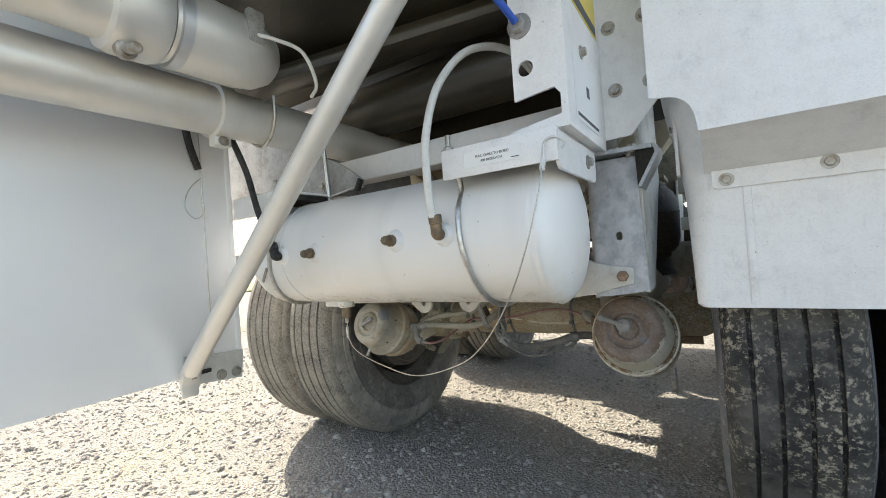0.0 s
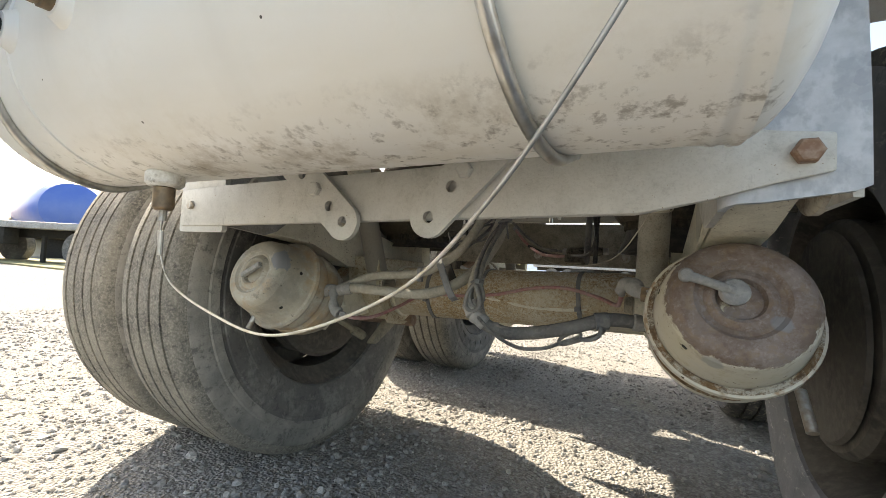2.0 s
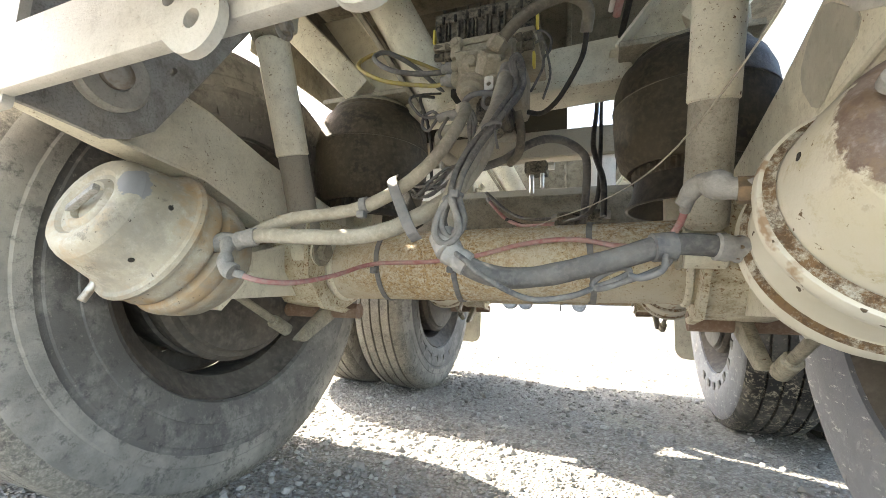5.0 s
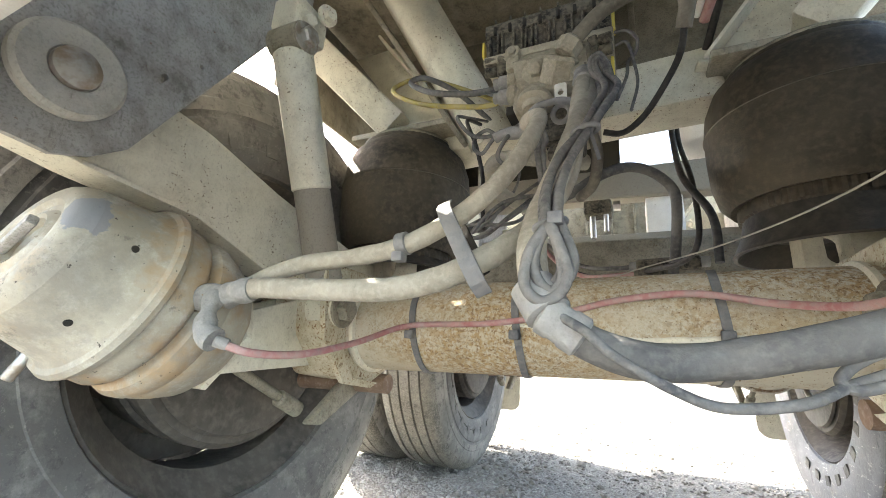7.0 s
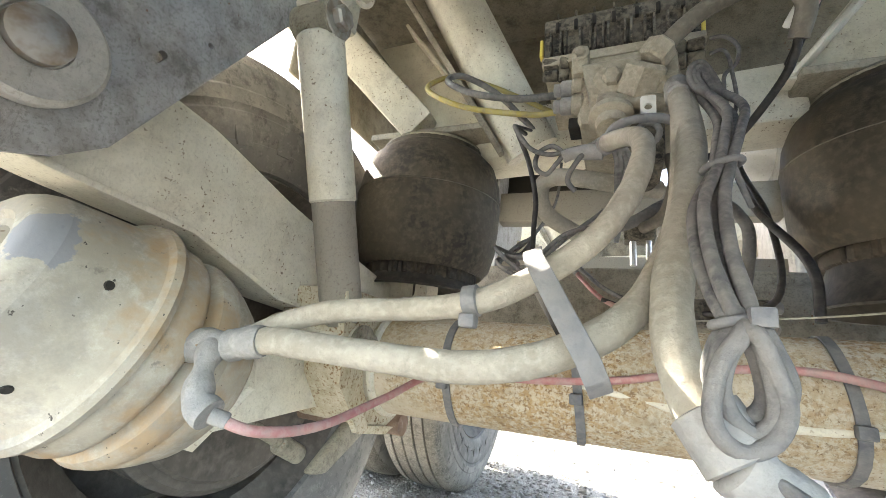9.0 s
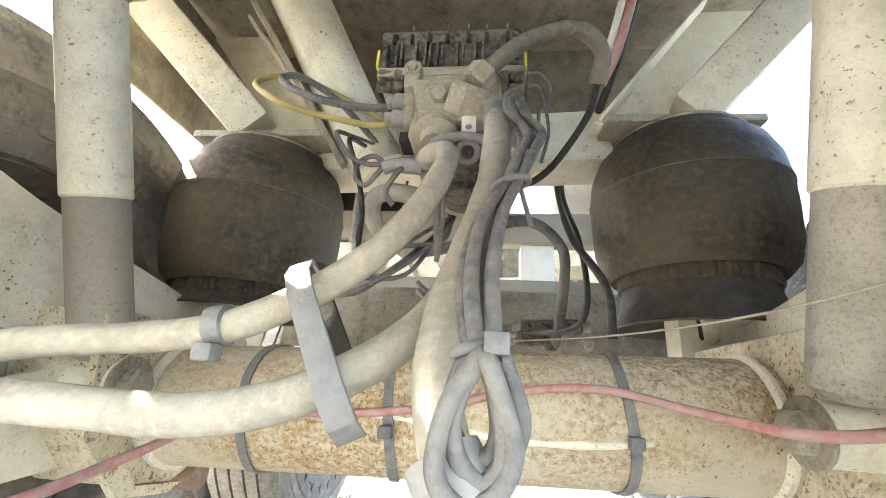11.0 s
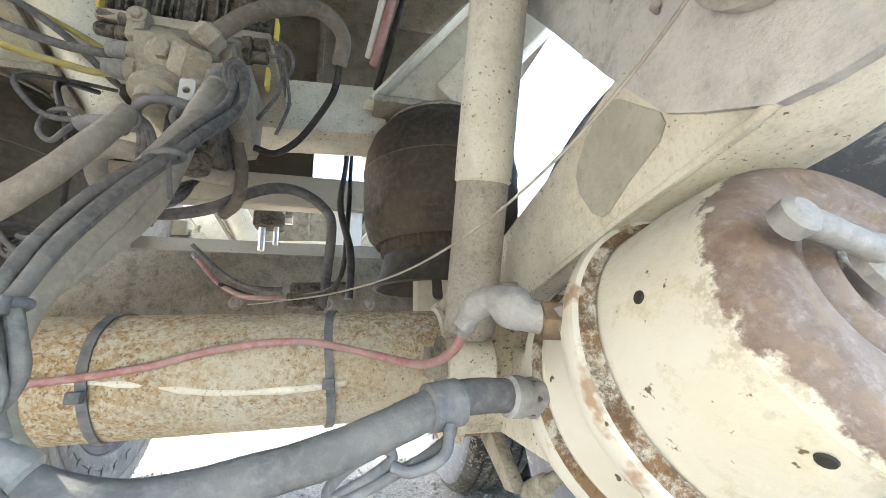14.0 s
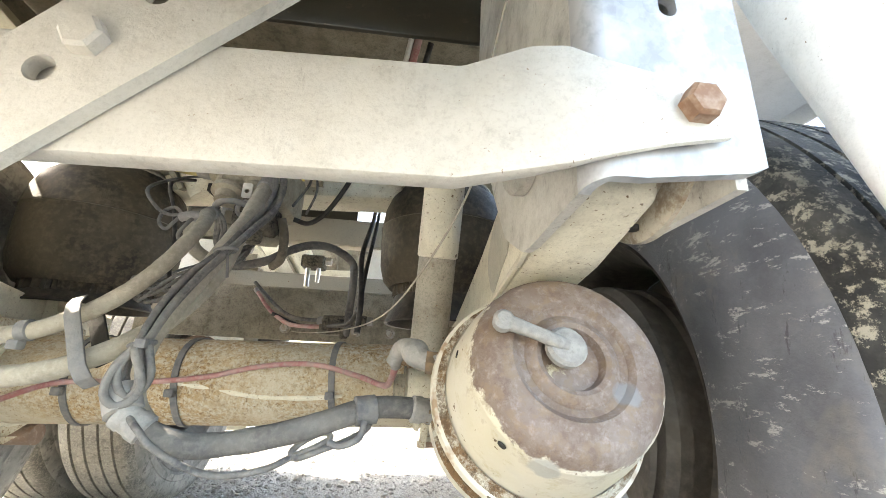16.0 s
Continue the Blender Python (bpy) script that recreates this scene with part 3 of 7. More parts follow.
def scatter_stones():
    rng = np.random.default_rng(5)
    n = 62000
    x = -0.3 + 4.2 * np.sign(rng.random(n) - 0.62) * rng.random(n) ** 1.35
    y = -0.5 + 7.2 * rng.random(n) ** 1.25
    z = np.array([0.012 * noise.noise(Vector((a * 1.3, c * 1.3, 0))) for a, c in zip(x, y)])
    size = np.clip(rng.lognormal(math.log(0.0054), 0.40, n), 0.0028, 0.017)
    g = (1 + 5 ** 0.5) / 2
    ico = np.array([(-1, g, 0), (1, g, 0), (-1, -g, 0), (1, -g, 0), (0, -1, g), (0, 1, g), (0, -1, -g), (0, 1, -g), (g, 0, -1), (g, 0, 1), (-g, 0, -1), (-g, 0, 1)]) / 1.902
    tri = np.array([(0, 11, 5), (0, 5, 1), (0, 1, 7), (0, 7, 10), (0, 10, 11), (1, 5, 9), (5, 11, 4), (11, 10, 2), (10, 7, 6), (7, 1, 8), (3, 9, 4), (3, 4, 2), (3, 2, 6), (3, 6, 8), (3, 8, 9), (4, 9, 5), (2, 4, 11), (6, 2, 10), (8, 6, 7), (9, 8, 1)])
    v = ico[None] * (1 + rng.uniform(-0.28, 0.28, (n, 12, 1)))
    a = rng.uniform(0, 2 * math.pi, n)
    v = v * rng.uniform(0.65, 1.25, (n, 1, 3)) * np.array((1, 1, 0.75))
    vx = v[..., 0] * np.cos(a)[:, None] - v[..., 1] * np.sin(a)[:, None]
    vy = v[..., 0] * np.sin(a)[:, None] + v[..., 1] * np.cos(a)[:, None]
    v = np.stack((vx, vy, v[..., 2]), -1) * size[:, None, None] + np.stack((x, y, z + size * 0.18), -1)[:, None]
    f = (tri[None] + (np.arange(n) * 12)[:, None, None]).reshape(-1, 3)
    me = bpy.data.meshes.new("gravel_stones")
    me.from_pydata(v.reshape(-1, 3).tolist(), [], f.tolist())
    me.materials.append(m_stone)
    tagged(new("gravel_stones", me), "loose pale grey gravel stones on the yard", "gravel", kind="stuff")


scatter_stones()

# ---- wheels ----


def wheel(name, x0, x1, cy, label, inner, bars=0):
    """One tyre on its steel rim between x0 and x1. inner: -1 or 1, the side on which the deep dish of the rim opens."""
    w, mid, r = x1 - x0, (x0 + x1) / 2, 0.497
    t = thing(name, (mid, cy, 0), label, "wheel", "dual wheels of the axles")
    h = w / 2
    side = [(-h * 0.74, 0.292), (-h * 0.90, 0.300), (-h * 0.97, 0.325), (-h * 0.985, 0.340), (-h * 0.965, 0.342), (-h * 0.972, 0.348), (-h * 1.0, 0.36), (-h * 1.0, 0.385), (-h * 0.982, 0.388), (-h * 0.982, 0.396), (-h * 0.997, 0.399), (-h * 0.99, 0.420), (-h * 0.968, 0.423), (-h * 0.972, 0.430), (-h * 0.955, 0.448), (-h * 0.93, 0.462), (-h * 0.90, 0.466)]
    if mid > 0:  # plainer sidewalls on this side
        side = [p for i, p in enumerate(side) if i not in (3, 4, 8, 9, 10, 12)]
    bm = lathe((mid, cy, WHEEL_Z), (1, 0, 0), side, 72, None, False)
    lathe((mid, cy, WHEEL_Z), (1, 0, 0), [(-s, q) for s, q in side], 72, bm, False)
    tyre = part("tyre", bm, m_side_lit_scuffed if mid > 0 else m_side, t, "worn dusty black rubber tyre")
    # Paler band round the shoulder, left tyres only.
    if mid < 0:
        for q in (-1, 1):
            band = [(-q * h * 1.001, 0.3985), (-q * h * 0.994, 0.420), (-q * h * 0.972, 0.4235), (-q * h * 0.976, 0.430), (-q * h * 0.959, 0.448), (-q * h * 0.934, 0.462), (-q * h * 0.903, 0.4665)]
            part("shoulder", lathe((mid, cy, WHEEL_Z), (1, 0, 0), band, 72, None, False), m_shoulder, tyre, "paler mottled shoulder of the tyre")
    prof = [(-h * 0.90, 0.466), (-h * 0.84, 0.484), (-h * 0.76, 0.492)]
    for g in (-0.52, -0.18, 0.18, 0.52):
        a = g * h
        prof += [(a - 0.0042, r - 0.001), (a - 0.0034, r - 0.012), (a + 0.0034, r - 0.012), (a + 0.0042, r - 0.001)]
    prof += [(h * 0.76, 0.492), (h * 0.84, 0.484), (h * 0.90, 0.466)]
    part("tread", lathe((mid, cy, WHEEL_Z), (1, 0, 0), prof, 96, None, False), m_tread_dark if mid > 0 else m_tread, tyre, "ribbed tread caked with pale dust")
    # raised sidewall letters as plain bars
    s = inner
    for k in range(bars):
        if k % 13 > 8:
            continue
        g = 2 * math.pi * k / 26
        u, v = Vector((0, math.cos(g), math.sin(g))), Vector((0, -math.sin(g), math.cos(g)))
        c = Vector((mid + s * h * 0.985, cy, WHEEL_Z))
        pts = [c + u * a + v * e for a, e in ((0.333, -0.014), (0.362, -0.016), (0.362, 0.016), (0.333, 0.014))]
        part("raised_bar", loft([[p - Vector((s * 0.002, 0, 0)) for p in pts], [p + Vector((s * 0.0025, 0, 0)) for p in pts]]), m_side, tyre)
    dish = [(-h * 0.80, 0.300), (-h * 0.86, 0.292), (-h * 0.78, 0.285), (-h * 0.55, 0.265), (-h * 0.2, 0.250), (h * 0.5, 0.250), (h * 0.78, 0.285), (h * 0.86, 0.292), (h * 0.80, 0.300)]
    rim = part("rim", lathe((mid, cy, WHEEL_Z), (1, 0, 0), dish, 56, None, False), m_rim, t, "dust-filmed dark steel rim")
    disc = -inner * h * 0.55
    holes = [(cy + 0.185 * math.cos(2 * math.pi * i / 10), WHEEL_Z + 0.185 * math.sin(2 * math.pi * i / 10), 0.027) for i in range(10)]
    ring = [(cy + 0.252 * math.cos(2 * math.pi * i / 48), WHEEL_Z + 0.252 * math.sin(2 * math.pi * i / 48)) for i in range(48)]
    part("wheel_disc", plate(ring, "x", mid + disc, 0.010, holes), m_rim, t, "steel wheel disc with hand holes")
    return t


def hub(x, s, cy):
    """Brake drum and hub between a pair of wheels; s points outwards."""
    t = thing("brake_drum", (x, cy, WHEEL_Z), "rusty cast brake drum inside the wheel", "brake drum", "brake drums")
    p = [(0, 0.10), (0, 0.205), (0.012, 0.215), (0.03, 0.215), (0.035, 0.207), (0.06, 0.207), (0.065, 0.213), (0.09, 0.213), (0.095, 0.205), (0.20, 0.200), (0.21, 0.11), (0.30, 0.10), (0.31, 0.0)]
    part("drum", lathe((x, cy, WHEEL_Z), (s, 0, 0), p, 48), m_rim, t)
    part("dust_shield", lathe((x - s * 0.012, cy, WHEEL_Z), (s, 0, 0), [(0, 0.07), (0, 0.19), (0.006, 0.195), (0.01, 0.07)], 40), m_rim, t, "dusty pressed steel dust shield")
    return t


LIN, LOUT, RIN, ROUT = (-0.79, -0.54), (-1.085, -0.835), (0.625, 0.875), (0.92, 1.17)
for ay, tag in ((WHEEL_Y, "front"), (WHEEL_Y + SPREAD, "rear")):
    wheel("truck_wheel", *LIN, ay, "inner dual wheel with dusty ribbed black tyre on gravel", 1, 26 if tag == "rear" else 10)
    wheel("truck_wheel", *LOUT, ay, "outer dual wheel with dust-caked black tyre on gravel", -1)
    wheel("truck_wheel", *RIN, ay, "inner dual wheel with scuffed black tyre beside the fender", -1, 26 if tag == "rear" else 0)
    wheel("truck_wheel", *ROUT, ay, "outer dual wheel with worn black tyre under the fender", 1)
    hub(-0.56, -1, ay)
    hub(0.645, 1, ay)

# ---- axle ----


def axle(cy):
    t = thing("axle", (0.0, cy, AXLE_Z), "round steel axle beam, cream paint flaking into brown rust", "axle", "axles")
    d = Vector((1, 0, AXLE_TILT)).normalized()

    def on(x, y=0.0, z=0.0):
        return Vector((x, cy + y, AXLE_Z + AXLE_TILT * x + z))
    part("axle_tube", lathe(on(-0.62), d, [(0, AXLE_R - 0.01), (0.02, AXLE_R), (1.22, AXLE_R), (1.24, AXLE_R - 0.01)], 48), m_axle, t)
    part("scratch_line", tube([on(-0.060, -0.0665, 0.000), on(0.010, -0.0665, -0.008), on(0.082, -0.0655, -0.019), on(0.160, -0.0650, -0.020), on(0.216, -0.0660, -0.016)], 0.0043, 8, 6, False, None, 0.5), m_cream, t, "pale run of paint along the tube")
    for x, s in ((-0.315, -1), (0.340, 1)):
        part("weld_bead", lathe(on(x - 0.006), d, [(0, AXLE_R), (0.003, AXLE_R + 0.005), (0.009, AXLE_R + 0.005), (0.012, AXLE_R)], 40), m_cream, t, "rough weld bead round the tube")
        inner, outer = sorted((x + s * 0.012, x + s * 0.125))
        seat = [(cy + a, AXLE_Z + AXLE_TILT * x + e) for a, e in ((-0.13, 0.095), (-0.115, -0.02), (-0.055, -0.085), (0.02, -0.095), (0.10, -0.06), (0.12, 0.01), (0.13, 0.09))]
        part("axle_seat", loft([[(xx, y, z) for y, z in seat] for xx in (inner, outer)], None, 0.006), m_seat, t, "cream wedge-shaped axle seat")
        part("seat_flange", plate([(y - 0.012, z - 0.008) for y, z in seat[:4]] + [(y + 0.01, z) for y, z in seat[3::-1]], "x", inner - 0.006 if s > 0 else outer - 0.004, 0.010), m_seat, t, "welded seat flange")
        part("camshaft", cyl(on(x + s * 0.02, 0.09, -0.10), on(x + s * 0.25, 0.09, -0.10), 0.018, 16), m_rust, t, "rusty brake camshaft")
        part("slack_adjuster", loft([[on(x + s * a, e, z) for e, z in ((-0.04, -0.165), (-0.005, -0.170), (0.125, -0.105), (0.085, -0.07))] for a in (0.090, 0.112)], None, 0.006), m_frame, t, "dusty slack adjuster lever")
    return t


axle(AXLE_Y)
axle(AXLE_Y + SPREAD)

# ---- trailing arms ----


def trailing_arm(x0, x1, y0, s):
    t = thing("trailing_arm", ((x0 + x1) / 2, y0 + 0.46, 0.56), "cream painted steel trailing arm, chipped and dusty", "suspension arm", "trailing arms")
    line = [(1.02, 0.705, 0.115), (1.12, 0.692, 0.128), (1.25, 0.676, 0.124), (1.38, 0.632, 0.134), (1.50, 0.612, 0.120), (1.64, 0.606, 0.075), (1.88, 0.604, 0.05)]
    if s > 0:
        line[:5] = [(1.02, 0.735, 0.136), (1.12, 0.708, 0.138), (1.22, 0.683, 0.120), (1.34, 0.653, 0.110), (1.50, 0.620, 0.104)]
    secs = [[(x0, y, z - h / 2), (x1, y, z - h / 2), (x1, y, z + h / 2), (x0, y, z + h / 2)] for y, z, h in line]
    secs = [[(x, y - 0.96 + y0, z) for x, y, z in q] for q in secs]
    body = part("arm_body", loft(secs, None, 0.007), m_cream, t)
    inner = x1 if s < 0 else x0
    d = -s
    if s > 0:
        patch = [(1.277, 0.700), (1.262, 0.716), (1.240, 0.731), (1.227, 0.733), (1.214, 0.727), (1.176, 0.692), (1.173, 0.682), (1.180, 0.672), (1.212, 0.658), (1.240, 0.642), (1.250, 0.641), (1.262, 0.648), (1.278, 0.672), (1.281, 0.688)]
        patch = [(y + y0 - BAR_Y, z - 0.006) for y, z in patch]
        part("wear_pad", plate(patch, "x", inner, d * 0.0012), m_tape, t, "worn clear tape patch stained with dust")
    bx0, bx1 = (x0 - 0.045, x1 + 0.004) if s < 0 else (x0 - 0.004, x1 + 0.045)
    if s > 0:
        part("bush_tube", lathe((x0, y0 + 0.119, 0.737), (1, 0, 0), [(0, 0.060), (0.003, 0.066), (0.080, 0.066), (0.082, 0.058), (0.090, 0.058), (0.091, 0.076), (0.094, 0.081), (0.101, 0.081), (0.103, 0.077), (0.103, 0.05)], 48), m_ring, t, "pivot bush tube, cream with rusty bands")
    else:
        part("bush_tube", lathe((bx0, y0 + 0.115, 0.722), (1, 0, 0), [(0, 0.058), (0.004, 0.062), (0.055, 0.062), (0.06, 0.055), (0.07, 0.055), (0.075, 0.062), (bx1 - bx0 - 0.004, 0.062), (bx1 - bx0, 0.058)], 36), m_ring, t, "pivot bush tube, cream with rusty bands")
    if s > 0:
        part("slot", plate(rounded(0.452, 0.490, 1.058 + y0 - 0.96, 1.068 + y0 - 0.96, 0.0045), "z", 0.6575, 0.004), m_dark, body, "dark slot in the underside")
    part("lower_lip", loft([[(inner + d * 0.001, y + y0 - 0.96, z - h / 2 + k) for k in (0.0, 0.006)] + [(inner + d * 0.006, y + y0 - 0.96, z - h / 2 + k) for k in (0.006, 0.0)] for y, z, h in line[:5]], None, 0.001), m_cream, body, "raised weld lip along the lower edge")
    cx = 0.39 * s
    part("pedestal", plate(rounded(cx - 0.055, cx + 0.055, 0.578, 0.684, 0.014), "y", y0 + 0.71, 0.05, [(cx - 0.014 * s, 0.640, 0.016, 0.010, 90)]), m_cream, t, "cast pedestal with a window under the air spring")
    return t


BAR_Y = 0.96
for dy in (0, SPREAD):
    trailing_arm(-0.474, -0.414, BAR_Y + dy, -1)
    trailing_arm(0.412, 0.484, BAR_Y + dy, 1)

# ---- hangers ----


def hanger(xi, xo, s, dy, label):
    """The box of two side plates and a front plate that holds a trailing arm's pivot."""
    y0 = BAR_Y + dy
    t = thing("hanger_bracket", ((xi + xo) / 2, y0 + 0.1, 0.62), label, "bracket", "suspension hangers")
    side = [(y0 + 0.028, 0.630), (y0 + 0.050, 0.629), (y0 + 0.100, 0.624), (y0 + 0.125, 0.621), (y0 + 0.155, 0.632), (y0 + 0.185, 0.655), (y0 + 0.40, 1.03), (y0 + 0.40, 1.20), (y0 + 0.028, 1.20)]
    if s > 0:
        side = [(y0 + 0.024, 0.647), (y0 + 0.120, 0.642), (y0 + 0.142, 0.644), (y0 + 0.182, 0.664), (y0 + 0.206, 0.678), (y0 + 0.258, 0.744), (y0 + 0.340, 0.862), (y0 + 0.40, 0.945), (y0 + 0.40, 1.20), (y0 + 0.024, 1.20)]
    outer = [(y, max(z, 0.660)) for y, z in side if y < y0 + 0.14 or z > 0.9 or s < 0]
    hole = [(y0 + 0.200, 0.755, 0.004, 0.004, 60), (y0 + 0.24, 0.80, 0.003)]
    # Right plates take the copy brightened for the light falling on them.
    sheet = m_plate_lit if s > 0 else m_plate
    part("inner_side_plate", plate(side, "x", xi, s * 0.008, hole), sheet, t, "scuffed grey side plate")
    part("outer_side_plate", plate(outer, "x", xo, -s * 0.008), sheet, t, "scuffed grey side plate")
    if s > 0:
        face = [(0.421, 0.653), (0.440, 0.6535), (0.508, 0.663), (0.5185, 0.668), (0.5175, 0.74), (0.510, 0.955), (0.421, 0.955)]
        part("front_plate", plate(face, "y", y0 + 0.008, 0.008, [(0.467, 0.785, 0.0066, 0.003, 90)]), m_galv, t, "galvanised front plate with a hole")
        turn = [(0.421 - 0.016 * math.sin(g), y0 + 0.024 - 0.016 * math.cos(g), 0.653 - 0.006 * g / 1.5708) for g in (math.pi / 12 * k for k in range(7))]
        turn += [(0.421 - 0.008 * math.sin(g), y0 + 0.024 - 0.008 * math.cos(g), 0.653 - 0.006 * g / 1.5708) for g in (math.pi / 12 * k for k in range(6, -1, -1))]
        part("rounded_bend", loft([turn, [(a, b, 0.955) for a, b, _ in turn]]), m_galv, t, "rounded bend between front and side plate")
    else:
        xa, xb = sorted((xi - s * 0.004, xo + s * 0.004))
        part("front_plate", plate(rounded(xa, xb, 0.618, 0.955, 0.006), "y", y0 + 0.024, 0.010, [(-0.470, 0.746, 0.0072, 0.003, 90)]), m_bar, t, "galvanised front plate with a hole")
    c = Vector((xi - s * 0.001, y0 + 0.119, 0.738 if s > 0 else 0.704))
    disc = part("pivot_washer", lathe(c, (-s, 0, 0), [(0, 0.047), (0.010, 0.047), (0.014, 0.043), (0.014, 0.022), (0.012, 0.021)], 36), m_washer, t, "big round pivot washer")
    part("pivot_bolt", lathe(c - Vector((s * 0.012, 0, 0)), (-s, 0, 0), [(0, 0.020), (0.008, 0.020), (0.014, 0.012), (0.015, 0)], 24), m_bolt, disc)
    return t


for dy in (0, SPREAD):
    hanger(-0.386, -0.512, -1, dy, "grey steel hanger bracket with a round pivot washer")
    hanger(0.405, 0.518, 1, dy, "galvanised hanger bracket with pivot washer and bolt")

# ---- cross bar with straps ----


def cross_bar():
    t = thing("cross_bar", (0.01, 0.976, 0.63), "long dusty grey steel cross bar bolted between the hangers", "cross bar")
    secs = []
    for x, z, h, y, d in ((-0.509, 0.665, 0.072, 0.984, 0.010), (-0.40, 0.668, 0.076, 0.982, 0.016), (0.0, 0.675, 0.074, 0.979, 0.018), (0.33, 0.683, 0.077, 0.976, 0.018), (0.372, 0.695, 0.086, 0.971, 0.014), (0.395, 0.697, 0.082, 0.967, 0.010), (0.418, 0.695, 0.066, 0.964, 0.006), (0.450, 0.696, 0.050, 0.963, 0.006), (0.492, 0.698, 0.036, 0.963, 0.006)):
        secs.append([(x, y - 0.004, z - h / 2), (x, y + d - 0.004, z - h / 2), (x, y + d - 0.004, z + h / 2), (x, y - 0.004, z + h / 2)])
    part("bar", loft(secs, None, 0.003), m_bar, t)
    part("bolt", hexbolt((0.470, 0.960, 0.698), (0, -1, 0), 0.0122, 0.012, False), m_rustbolt, t, "rusty hexagon bolt head")
    part("bolt", hexbolt((-0.473, 0.981, 0.670), (0, -1, 0), 0.0088, 0.009, False), m_bolt, t, "small dull bolt head")
    return t


cross_bar()


def strap(x, z, ux, length, label, holes, flare=1.0):
    """A flat perforated link bolted on the cross bar; its lower end is at x, z and it leans by ux."""
    t = thing("link_strap", (x, 0.965, z), label, "steel strap", "perforated straps")
    n = math.hypot(ux, 1)
    d, e = (ux / n, 1 / n), (1 / n, -ux / n)
    w = 0.0285
    pts = [(x + w * (e[0] * math.cos(g) - d[0] * math.sin(g)), z + w * (e[1] * math.cos(g) - d[1] * math.sin(g))) for g in (math.pi * i / 12 for i in range(13))]
    wf = w * flare
    pts += [(x - e[0] * w + d[0] * length, z - e[1] * w + d[1] * length), (x + e[0] * wf + d[0] * length, z + e[1] * wf + d[1] * length)]
    hs = [(x + d[0] * k, z + d[1] * k, 0.0082) for k in holes]
    part("strap", plate(pts, "y", 0.963, 0.009, hs), m_bar, t)
    part("bolt", hexbolt((x + d[0] * 0.078 + e[0] * 0.004, 0.964, z + d[1] * 0.078), (0, -1, 0), 0.0115, 0.010, False), m_bar, t)
    return t


strap(-0.074, 0.635, -1.15, 0.29, "grey perforated steel strap bolted on the cross bar", (0.0, 0.037, 0.118, 0.16))
strap(0.075, 0.641, 0.80, 0.29, "grey perforated steel strap bolted on the cross bar", (0.0, 0.052, 0.125), 2.1)

# ---- brake chambers ----


